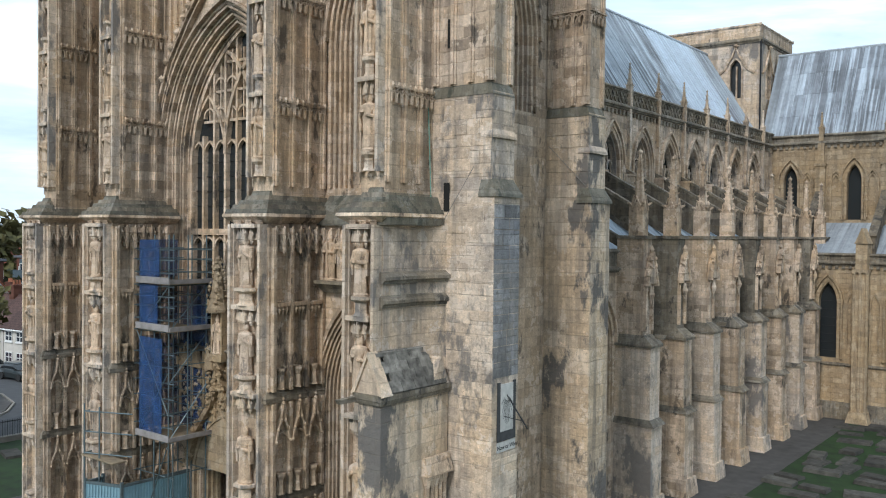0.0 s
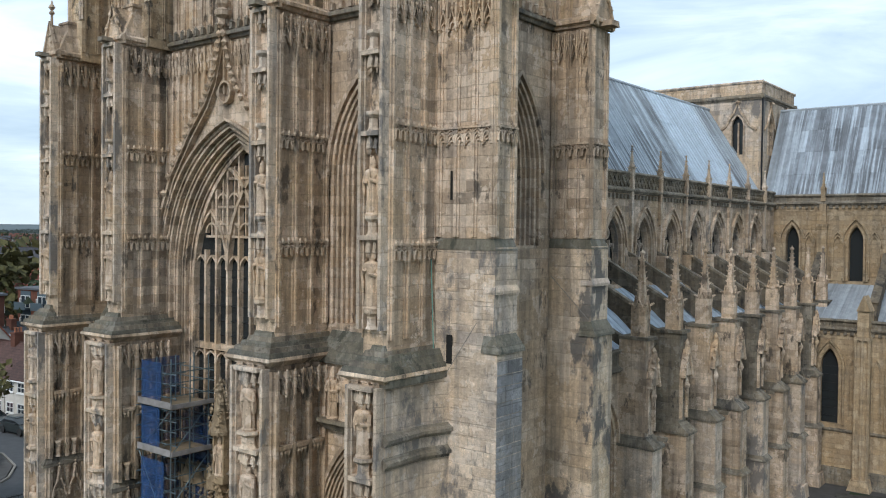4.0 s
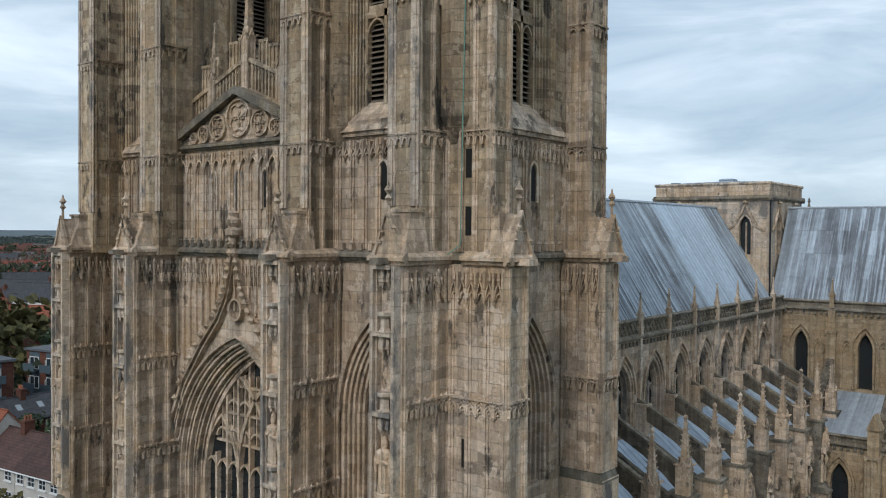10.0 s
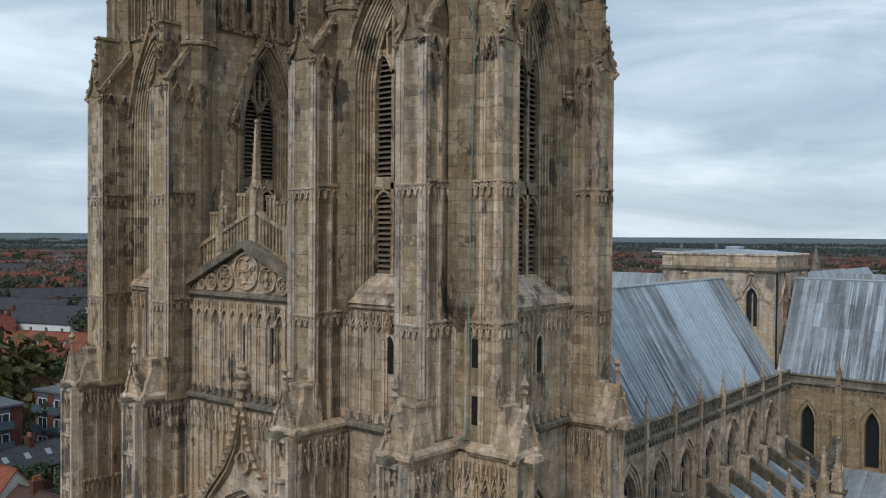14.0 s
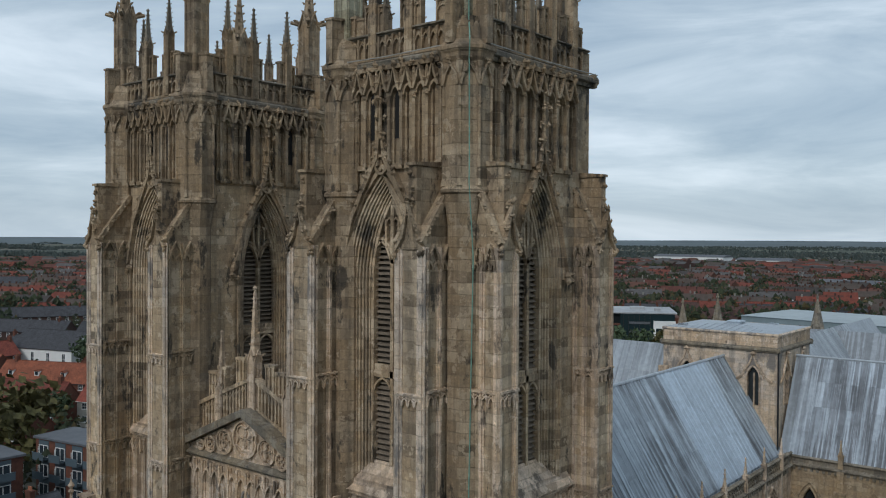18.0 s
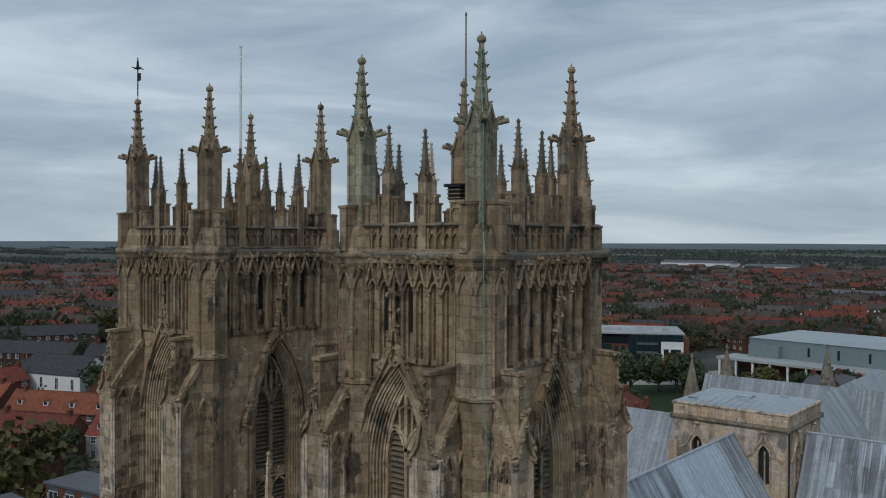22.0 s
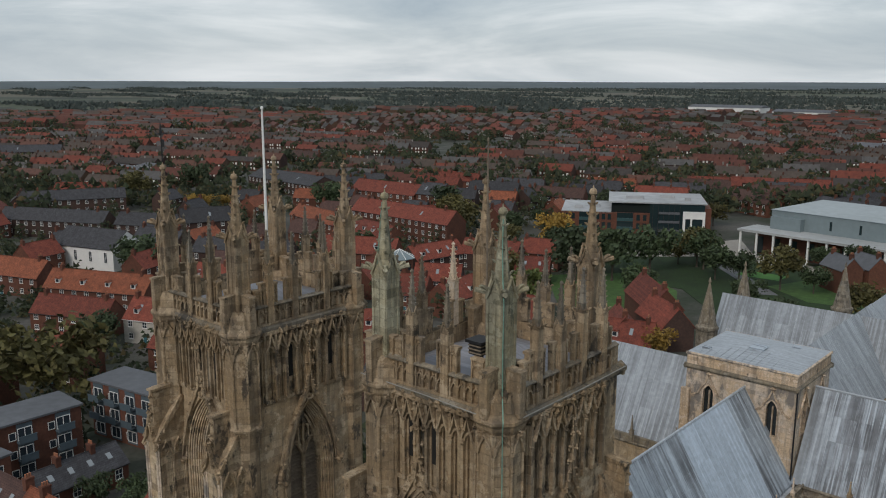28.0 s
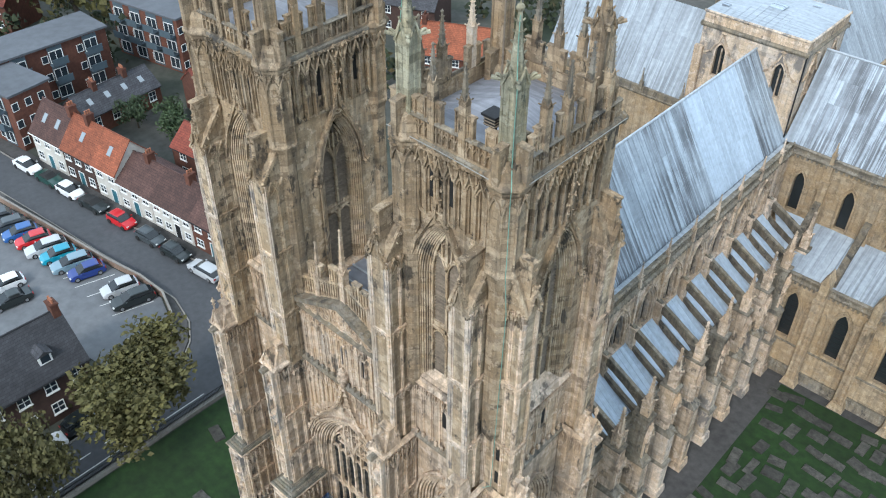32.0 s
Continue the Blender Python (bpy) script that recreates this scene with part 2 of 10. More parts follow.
def plain(name, col, rough=0.7, var=0.25, scale=3.0, metal=0.0, bumps=0.15, per_object=0.0):
    m, n, l, b = mat(name, rough, metal)
    geo = n.new("ShaderNodeNewGeometry")
    t1 = noise_tex(n, l, geo.outputs["Position"], scale, 6, 0.6)
    t2 = noise_tex(n, l, geo.outputs["Position"], scale * 0.13, 4)
    r1 = ramp(n, [(0.3, (1 - var,) * 3), (0.7, (1 + var,) * 3)])
    r2 = ramp(n, [(0.35, (1 - 0.6 * var,) * 3), (0.65, (1 + 0.4 * var,) * 3)])
    l.new(t1.outputs["Fac"], r1.inputs["Fac"])
    l.new(t2.outputs["Fac"], r2.inputs["Fac"])
    c = mixc(n, l, 1.0, col, r1.outputs["Color"], "MULTIPLY")
    c = mixc(n, l, 1.0, c, r2.outputs["Color"], "MULTIPLY")
    if per_object:
        o = n.new("ShaderNodeObjectInfo")
        hv = n.new("ShaderNodeHueSaturation")
        mr = n.new("ShaderNodeMapRange")
        mr.inputs["To Min"].default_value = 1 - per_object
        mr.inputs["To Max"].default_value = 1 + per_object
        l.new(o.outputs["Random"], mr.inputs["Value"])
        l.new(mr.outputs[0], hv.inputs["Value"])
        l.new(c, hv.inputs["Color"])
        c = hv.outputs["Color"]
    l.new(c, b.inputs["Base Color"])
    if bumps:
        bump(n, l, b, t1.outputs["Fac"], bumps, 0.02)
    return m


def lead_material(name, light, dark, amount, along, low=0.8):
    """Old lead sheet: pale oxide with dark run-off streaks down the slope; along: which axis the rolls are spaced on."""
    m, n, l, b = mat(name, 0.55, 0.15)
    geo = n.new("ShaderNodeNewGeometry")
    st = (0.13, 3.6, 0.1) if along == "y" else (3.6, 0.13, 0.1)
    s1 = noise_tex(n, l, geo.outputs["Position"], 0.9, 6, 0.65, st)
    s2 = noise_tex(n, l, geo.outputs["Position"], 2.5, 6, 0.6)
    s3 = noise_tex(n, l, geo.outputs["Position"], 0.13, 3)
    o = n.new("ShaderNodeObjectInfo")
    r = ramp(n, [(0.44, (0, 0, 0)), (0.54, (1, 1, 1))])
    l.new(s1.outputs["Fac"], r.inputs["Fac"])
    r3 = ramp(n, [(0.36, (0.3, 0.3, 0.3)), (0.52, (1, 1, 1))])
    l.new(s3.outputs["Fac"], r3.inputs["Fac"])
    f = n.new("ShaderNodeMath")
    f.operation = "MULTIPLY"
    l.new(r.outputs["Color"], f.inputs[0])
    l.new(r3.outputs["Color"], f.inputs[1])
    f2 = n.new("ShaderNodeMath")
    f2.operation = "MULTIPLY"
    f2.inputs[1].default_value = amount
    l.new(f.outputs[0], f2.inputs[0])
    c = mixc(n, l, f2.outputs[0], light, dark)
    rf = ramp(n, [(0.3, (0.82, 0.82, 0.82)), (0.7, (1.12, 1.12, 1.12))])
    l.new(s2.outputs["Fac"], rf.inputs["Fac"])
    c = mixc(n, l, 1.0, c, rf.outputs["Color"], "MULTIPLY")
    hv = n.new("ShaderNodeHueSaturation")
    mr = n.new("ShaderNodeMapRange")
    mr.inputs["To Min"].default_value = low
    mr.inputs["To Max"].default_value = 1.12
    l.new(o.outputs["Random"], mr.inputs["Value"])
    l.new(mr.outputs[0], hv.inputs["Value"])
    l.new(c, hv.inputs["Color"])
    l.new(hv.outputs["Color"], b.inputs["Base Color"])
    bump(n, l, b, s2.outputs["Fac"], 0.2, 0.02)
    return m


LEAD_OLD = lead_material("streaked_old_lead", (0.40, 0.455, 0.51), (0.115, 0.122, 0.135), 0.9, "y", 0.68)
LEAD_NEW = lead_material("newer_lead", (0.43, 0.50, 0.58), (0.33, 0.385, 0.44), 0.4, "y", 0.92)
LEAD_X = lead_material("streaked_lead_transept", (0.40, 0.455, 0.51), (0.115, 0.122, 0.135), 0.9, "x", 0.66)
LEAD_FLAT = lead_material("flat_lead", (0.45, 0.49, 0.53), (0.26, 0.285, 0.31), 0.5, "y")


LEAD_GREY = lead_material("dull_grey_lead", (0.26, 0.265, 0.29), (0.15, 0.15, 0.17), 0.6, "y")
LEAD_PALE = lead_material("pale_even_lead", (0.35, 0.385, 0.42), (0.22, 0.24, 0.26), 0.6, "y", 0.82)
LEAD_PALE_X = lead_material("pale_even_lead_transept", (0.35, 0.385, 0.42), (0.17, 0.185, 0.2), 0.7, "x", 0.8)


def glass_material(name, col, rough=0.15):
    m, n, l, b = mat(name, rough)
    b.inputs["Base Color"].default_value = (*col, 1)
    b.inputs["Specular IOR Level"].default_value = 0.6
    geo = n.new("ShaderNodeNewGeometry")
    t = noise_tex(n, l, geo.outputs["Position"], 6.0, 3)
    bump(n, l, b, t.outputs["Fac"], 0.25, 0.01)
    return m


GLASS = glass_material("leaded_window_glass", (0.02, 0.024, 0.026), 0.25)
PANE = glass_material("window_pane", (0.03, 0.04, 0.05), 0.08)
LOUVRE = plain("grey_oak_louvre", (0.19, 0.15, 0.11), 0.85, 0.3, 6.0, 0, 0.2, 0.15)
# near-black stands in for unlit interiors: openings, belfry, slatted box
PAINTED_DARK = plain("dark_interior", (0.012, 0.011, 0.010), 1.0, 0.1, 1.0, 0, 0)
IRON = plain("dark_iron", (0.03, 0.03, 0.032), 0.6, 0.2, 8.0, 0.6)
COPPER = plain("green_copper_strip", (0.16, 0.30, 0.24), 0.8, 0.25, 5.0)
WHITE = plain("white_paint", (0.74, 0.74, 0.72), 0.5, 0.06, 4.0)

# ---- building tools ----


class Mesh:
    """Collects vertices and faces for one mesh object."""

    def __init__(self, flip=None):
        self.v, self.f, self.flip = [], [], flip

    def add(self, vs, fs):
        k = len(self.v)
        if self.flip is None:
            self.v += [tuple(p) for p in vs]
            self.f += [tuple(i + k for i in f) for f in fs]
        else:
            self.v += [(self.flip - p[0], p[1], p[2]) for p in vs]
            self.f += [tuple(i + k for i in reversed(f)) for f in fs]
        return self

    def box(self, x0, x1, y0, y1, z0, z1):
        return self.frus(x0, x1, y0, y1, z0, x0, x1, y0, y1, z1)

    def frus(self, x0, x1, y0, y1, z0, a0, a1, b0, b1, z1):
        vs = [(x0, y0, z0), (x1, y0, z0), (x1, y1, z0), (x0, y1, z0), (a0, b0, z1), (a1, b0, z1), (a1, b1, z1), (a0, b1, z1)]
        return self.add(vs, [(3, 2, 1, 0), (4, 5, 6, 7), (0, 1, 5, 4), (1, 2, 6, 5), (2, 3, 7, 6), (3, 0, 4, 7)])

    def ring(self, rings):
        """Skin between closed loops of equal length, capped at both ends."""
        k, n = [], len(rings[0])
        vs = [p for r in rings for p in r]
        fs = [tuple(reversed(range(n)))]
        for a in range(len(rings) - 1):
            for i in range(n):
                j = (i + 1) % n
                fs.append((a * n + i, a * n + j, a * n + n + j, a * n + n + i))
        fs.append(tuple(range((len(rings) - 1) * n, len(rings) * n)))
        return self.add(vs, fs)

    def turn(self, x, y, prof, sides=8, spin=0.0):
        """A turned or many-sided form from rows of (radius, height)."""
        rows = []
        for r, z in prof:
            r = max(r, 0.003)
            rows.append([(x + r * math.cos(spin + 2 * math.pi * i / sides), y + r * math.sin(spin + 2 * math.pi * i / sides), z) for i in range(sides)])
        return self.ring(rows)

    def prism(self, fr, pts, d0, d1):
        """A polygon of (u, z) on a face, thick from d0 to d1 outwards."""
        n = len(pts)
        vs = [fr.at(u, z, d0) for u, z in pts] + [fr.at(u, z, d1) for u, z in pts]
        fs = [tuple(reversed(range(n))), tuple(range(n, 2 * n))] + [(i, (i + 1) % n, n + (i + 1) % n, n + i) for i in range(n)]
        return self.add(vs, fs)

    def lbox(self, fr, u0, u1, z0, z1, d0, d1):
        return self.prism(fr, [(u0, z0), (u1, z0), (u1, z1), (u0, z1)], d0, d1)

    def bar(self, fr, pts, w, d0, d1, closed=False):
        """A flat bar of width w along a line of (u, z) on a face."""
        n = len(pts)
        L, R = [], []
        for i in range(n):
            a = pts[(i - 1) % n] if (i or closed) else pts[i]
            c = pts[(i + 1) % n] if (i < n - 1 or closed) else pts[i]
            dx, dz = c[0] - a[0], c[1] - a[1]
            q = math.hypot(dx, dz) or 1
            nx, nz = -dz / q * w / 2, dx / q * w / 2
            L.append((pts[i][0] + nx, pts[i][1] + nz))
            R.append((pts[i][0] - nx, pts[i][1] - nz))
        vs, fs = [], []
        for (a, b), (c, d) in zip(L, R):
            vs += [fr.at(a, b, d0), fr.at(c, d, d0), fr.at(c, d, d1), fr.at(a, b, d1)]
        m = n if closed else n - 1
        for i in range(m):
            j = (i + 1) % n
            for s in range(4):
                t = (s + 1) % 4
                fs.append((4 * i + s, 4 * j + s, 4 * j + t, 4 * i + t))
        if not closed:
            fs += [(0, 1, 2, 3), (4 * n - 1, 4 * n - 2, 4 * n - 3, 4 * n - 4)]
        return self.add(vs, fs)

    def rod(self, a, b, r, sides=5):
        a, b = Vector(a), Vector(b)
        d = (b - a).normalized()
        s = d.orthogonal().normalized()
        t = d.cross(s)
        ring = [s * (r * math.cos(2 * math.pi * i / sides)) + t * (r * math.sin(2 * math.pi * i / sides)) for i in range(sides)]
        return self.ring([[tuple(a + q) for q in ring], [tuple(b + q) for q in ring]])

    def blob(self, x, y, z, r, h=None):
        """A small carved knob."""
        h = h or r
        return self.add([(x - r, y, z), (x, y - r, z), (x + r, y, z), (x, y + r, z), (x, y, z + h), (x, y, z - h)],
                        [(0, 1, 4), (1, 2, 4), (2, 3, 4), (3, 0, 4), (1, 0, 5), (2, 1, 5), (3, 2, 5), (0, 3, 5)])


class Face:
    """A working plane: a point (u, z, d) lies u along it, z up and d out of it."""

    def __init__(self, origin, along, out):
        self.o, self.a, self.n = Vector((*origin, 0)), Vector((*along, 0)).normalized(), Vector((*out, 0)).normalized()

    def at(self, u, z, d=0.0):
        p = self.o + self.a * u + self.n * d
        return (p.x, p.y, z)


def west(y):
    return Face((0, y), (1, 0), (0, -1))


def south(x):
    return Face((x, 0), (0, 1), (1, 0))


def east(y):
    return Face((0, y), (1, 0), (0, 1))


def north(x):
    return Face((x, 0), (0, 1), (-1, 0))


def part(name, me, material, parent=None, label="", smooth=False):
    data = bpy.data.meshes.new(name)
    data.from_pydata(me.v, [], me.f)
    data.update()
    data.materials.append(material)
    if smooth:
        data.shade_smooth()
    ob = new(name, data)
    if parent is not None:
        ob.parent = parent
    if label:
        ob["label"] = label
    return ob


def thing(name, label, category, group="", kind="", at=(0, 0, 0)):
    ob = new(name)
    ob.empty_display_size = 0.5
    ob.location = at
    return tagged(ob, label, category, group, kind)


def share(ob, m, parent, name=None):
    """Another piece on the same mesh, at pose m."""
    c = new(name or ob.name.split(".")[0], ob.data)
    c.parent = parent
    c.matrix_basis = m
    return c


def arch_pts(uc, half, zs, rise, n=8):
    """Points of a pointed arch from its left spring to its right one."""
    r = (half * half + rise * rise) / (2 * half)
    cx = -half + r
    a0, a1 = math.pi, math.pi - math.asin(min(1, rise / r))
    left = [(uc + cx + r * math.cos(a0 + (a1 - a0) * i / n), zs + r * math.sin(a0 + (a1 - a0) * i / n)) for i in range(n + 1)]
    left[-1] = (uc, zs + rise)
    return left + [(2 * uc - u, z) for u, z in reversed(left[:-1])]


def opening(uc, half, sill, spring, rise, n=8):
    return [(uc - half, sill)] + arch_pts(uc, half, spring, rise, n) + [(uc + half, sill)]


def arched_wall(me, fr, u0, u1, z0, z1, uc, half, sill, spring, rise, d0, d1, n=8):
    """A wall with a pointed opening right through it."""
    pts = arch_pts(uc, half, spring, rise, n)
    if sill <= z0:
        me.prism(fr, [(u0, z0), (uc - half, z0)] + pts + [(uc + half, z0), (u1, z0), (u1, z1), (u0, z1)], d0, d1)
        return
    me.prism(fr, [(u0, z0), (uc, z0), (uc, sill), (uc - half, sill)] + pts[:n + 1] + [(uc, z1), (u0, z1)], d0, d1)
    me.prism(fr, [(uc, z0), (u1, z0), (u1, z1), (uc, z1)] + pts[n:] + [(uc + half, sill), (uc, sill)], d0, d1)


def arched_wall_mesh(flip, fr, u0, u1, z0, z1, uc, half, spring, rise, d0):
    me = Mesh(flip)
    arched_wall(me, fr, u0, u1, z0, z1, uc, half, z0, spring, rise, d0, 0.0)
    return me


def clump(me, x, y, z, r, count=4):
    """A bunch of carved leaves, worn to knobs."""
    rr = random.Random(int(x * 9973 + y * 7919 + z * 6101))
    for _ in range(count):
        me.blob(x + rr.uniform(-0.7, 0.7) * r, y + rr.uniform(-0.7, 0.7) * r, z + rr.uniform(-0.8, 0.8) * r, r * rr.uniform(0.45, 0.75), r * rr.uniform(0.5, 0.95))


def leafy_finial(me, x, y, z0, z1, r):
    """A thin stem with bunches of leaves that open out as it rises."""
    me.turn(x, y, [(r * 0.34, z0), (r * 0.26, (z0 + z1) / 2), (r * 0.16, z1)], 6)
    for t, k in ((0.1, 0.6), (0.36, 1.0), (0.66, 1.15), (0.95, 0.5)):
        z = z0 + (z1 - z0) * t
        for q in range(4):
            a = math.pi / 4 + q * math.pi / 2 + t * 2
            clump(me, x + r * k * 0.75 * math.cos(a), y + r * k * 0.75 * math.sin(a), z, r * k * 0.42, 4)


def orders(me, fr, uc, half, sill, spring, rise, count, step, d0, depth, w=0.09):
    """Nested mouldings that step back into an opening."""
    for i in range(count):
        h = half - i * step
        me.bar(fr, opening(uc, h, sill, spring, rise - i * step * 1.15, 7), w, d0 - (i + 1) * depth, d0 - i * depth + 0.02)


def pinnacle(me, x, y, z0, w, shaft, spire, crockets=4, panel=True, sides=4, cap=None):
    """Square shaft with small gablets, a slender crocketed spirelet and a knop; cap: a mesh of its own for the spirelet."""
    h = w / 2
    zt = z0 + shaft
    me.box(x - h * 0.92, x + h * 0.92, y - h * 0.92, y + h * 0.92, z0, zt)
    if panel:
        for fr in (Face((x, y - h * 0.92), (1, 0), (0, -1)), Face((x + h * 0.92, y), (0, 1), (1, 0)), Face((x, y + h * 0.92), (1, 0), (0, 1)), Face((x - h * 0.92, y), (0, 1), (-1, 0))):
            me.lbox(fr, -h * 0.92, -h * 0.66, z0, zt, 0, h * 0.09)
            me.lbox(fr, h * 0.66, h * 0.92, z0, zt, 0, h * 0.09)
            me.lbox(fr, -h * 0.1, h * 0.1, z0, zt - w * 0.3, 0, h * 0.06)
            me.bar(fr, [(-h * 0.9, zt - w * 0.5), (-h * 0.5, zt - w * 0.1), (0, zt + w * 0.5), (h * 0.5, zt - w * 0.1), (h * 0.9, zt - w * 0.5)], h * 0.2, 0, h * 0.22)
            p = fr.at(0, zt + w * 0.5, h * 0.1)
            me.blob(*p, h * 0.2, h * 0.26)
    # knobbly crockets reach out at the shaft's head
    for sx in (-1, 1):
        for sy in (-1, 1):
            me.frus(x + sx * h * 0.95 - h * 0.2, x + sx * h * 0.95 + h * 0.2, y + sy * h * 0.95 - h * 0.2, y + sy * h * 0.95 + h * 0.2, zt - w * 0.12, x + sx * h * 1.25 - h * 0.2, x + sx * h * 1.25 + h * 0.2, y + sy * h * 1.25 - h * 0.2, y + sy * h * 1.25 + h * 0.2, zt + w * 0.1)
            me.blob(x + sx * h * 1.3, y + sy * h * 1.3, zt + w * 0.05, h * 0.24, h * 0.2)
    me = me if cap is None else cap
    r = h * (1.0 if sides == 4 else 0.82)
    zs = zt + spire * 0.93
    me.turn(x, y, [(r * 1.1, zt - w * 0.05), (r * 0.86, zt + w * 0.3), (r * 0.27, zs - spire * 0.02), (r * 0.27, zs)], 4 if sides == 4 else 8, math.pi / 4)
    for k in range(crockets):
        t = (k + 0.7) / (crockets + 0.5)
        zz = zt + w * 0.3 + (zs - zt - w * 0.3) * t
        rr = r * 0.86 * (1 - t) + r * 0.27 * t
        s = max(0.04, h * 0.25 * (1 - 0.3 * t))
        for q in range(4):
            ang = math.pi / 4 + q * math.pi / 2
            me.frus(x + rr * math.cos(ang) - s * 0.5, x + rr * math.cos(ang) + s * 0.5, y + rr * math.sin(ang) - s * 0.5, y + rr * math.sin(ang) + s * 0.5, zz - s * 0.9, x + (rr + s) * math.cos(ang) - s * 0.45, x + (rr + s) * math.cos(ang) + s * 0.45, y + (rr + s) * math.sin(ang) - s * 0.45, y + (rr + s) * math.sin(ang) + s * 0.45, zz + s * 0.5)
    kr = max(0.07, h * 0.42)
    me.turn(x, y, [(kr * 0.55, zs - 0.02), (kr * 0.95, zs + kr * 0.3), (kr, zs + kr * 0.8), (kr * 0.75, zs + kr * 1.35), (kr * 0.2, zs + kr * 1.65), (kr * 0.1, zs + kr * 2.3)], 8)


def canopies(me, fr, u0, u1, z, count, w=None, h=0.9, d=0.22):
    """A frieze of narrow gabled canopies with thin pinnacles, pendants and knops."""
    m = count * max(1, min(3, round((u1 - u0) / count / 0.3)))
    step = (u1 - u0) / m
    t = min(0.06, step * 0.2)
    for i in range(m + 1):
        u = u0 + i * step
        me.lbox(fr, u - t * 0.6, u + t * 0.6, z, z + h * 0.92, 0, d)
        p = fr.at(u, z - 0.03, d * 0.8)
        me.blob(*p, t * 0.95, h * 0.1)
        p = fr.at(u, z + h * 0.95, d * 0.9)
        me.blob(*p, t * 0.8, h * 0.09)
    for i in range(m):
        c = u0 + (i + 0.5) * step
        q = step * 0.45
        me.bar(fr, [(c - q, z + h * 0.05), (c - q * 0.75, z + h * 0.3), (c, z + h * 0.62), (c + q * 0.75, z + h * 0.3), (c + q, z + h * 0.05)], t, 0, d * 0.85)
        me.bar(fr, arch_pts(c, q * 0.8, z + h * 0.05, h * 0.22, 3), t * 0.8, 0, d * 0.55)
        me.lbox(fr, c - t * 0.45, c + t * 0.45, z + h * 0.55, z + h * 0.9, 0, d * 0.6)
        p = fr.at(c, z + h * 0.68, d * 0.8)
        me.blob(*p, t * 1.1, h * 0.1)


def corbels(me, fr, u0, u1, z, count, h=0.45, d=0.2):
    """A row of small canopied brackets."""
    step = (u1 - u0) / count
    for i in range(count):
        c = u0 + (i + 0.5) * step
        q = step * 0.36
        lo, hi = fr.at(c, z - h * 0.75, 0.02), z + h * 0.25
        me.prism(fr, [(c - q, z), (c + q, z), (c + q, hi), (c - q, hi)], 0, d)
        for k in (-0.6, 0, 0.6):
            p = fr.at(c + q * k, z - h * 0.2, d * 0.75)
            me.blob(*p, q * 0.3, h * 0.42)


def heads(me, fr, u0, u1, z, count, h=0.4, d=0.14):
    """A crest of little cusped panel heads under a slim fillet, with small leaf knobs."""
    m = count * max(1, min(3, round((u1 - u0) / count / 0.28)))
    step = (u1 - u0) / m
    t = min(0.05, step * 0.2)
    me.lbox(fr, u0 - 0.03, u1 + 0.03, z + h * 0.3, z + h * 0.45, 0, d)
    me.lbox(fr, u0, u1, z - h * 0.05, z + h * 0.06, 0, d * 0.6)
    for i in range(m):
        c = u0 + (i + 0.5) * step
        q = step * 0.42
        me.bar(fr, [(c - q, z - h * 0.7), (c - q * 0.8, z - h * 0.2), (c, z + h * 0.04), (c + q * 0.8, z - h * 0.2), (c + q, z - h * 0.7)], t, 0, d * 0.9)
        me.bar(fr, [(c - q, z + h * 0.02), (c, z + h * 0.32), (c + q, z + h * 0.02)], t * 0.8, 0, d * 0.8)
        p = fr.at(c - step / 2, z - h * 0.72, d * 0.7)
        me.blob(*p, t * 1.1, h * 0.16)
        p = fr.at(c, z + h * 0.5, d * 0.9)
        me.blob(*p, t * 1.1, h * 0.1)


def ogee_panels(me, fr, u0, u1, z, count, h=1.3, d=0.2):
    """Wide panels, each headed by a rounded arch and a steep crocketed ogee gable with a finial."""
    step = (u1 - u0) / count
    for i in range(count):
        c = u0 + (i + 0.5) * step
        q = step * 0.42
        me.bar(fr, arch_pts(c, q, z, h * 0.3, 5), 0.07, 0, d)
        pts = [(c - q, z + h * 0.06), (c - q * 0.75, z + h * 0.34), (c - q * 0.25, z + h * 0.55), (c, z + h * 0.92)]
        full = pts + [(2 * c - u, v) for u, v in reversed(pts[:-1])]
        me.bar(fr, full, 0.07, 0.03, d * 1.3)
        me.prism(fr, [(c - q * 0.8, z + h * 0.3), (c + q * 0.8, z + h * 0.3), (c, z + h * 0.75)], 0, d * 0.55)
        for u, v in full:
            p = fr.at(u, v + 0.05, d * 1.25)
            me.blob(*p, 0.065, 0.085)
        p = fr.at(c, z + h * 0.95, d * 1.1)
        me.blob(p[0], p[1], p[2] + 0.02, 0.09, 0.07)
        me.blob(p[0], p[1], p[2] + 0.16, 0.06, 0.07)


def ribs(me, fr, u0, u1, z0, z1, count, w=0.09, d=0.12, double=True):
    """Upright shafts that divide a face into panels."""
    for i in range(count + 1):
        c = u0 + (u1 - u0) * i / count
        me.lbox(fr, c - w / 2, c + w / 2, z0, z1, 0, d)
        if double:
            me.lbox(fr, c - w * 1.2, c + w * 1.2, z0, z1, 0, d * 0.45)


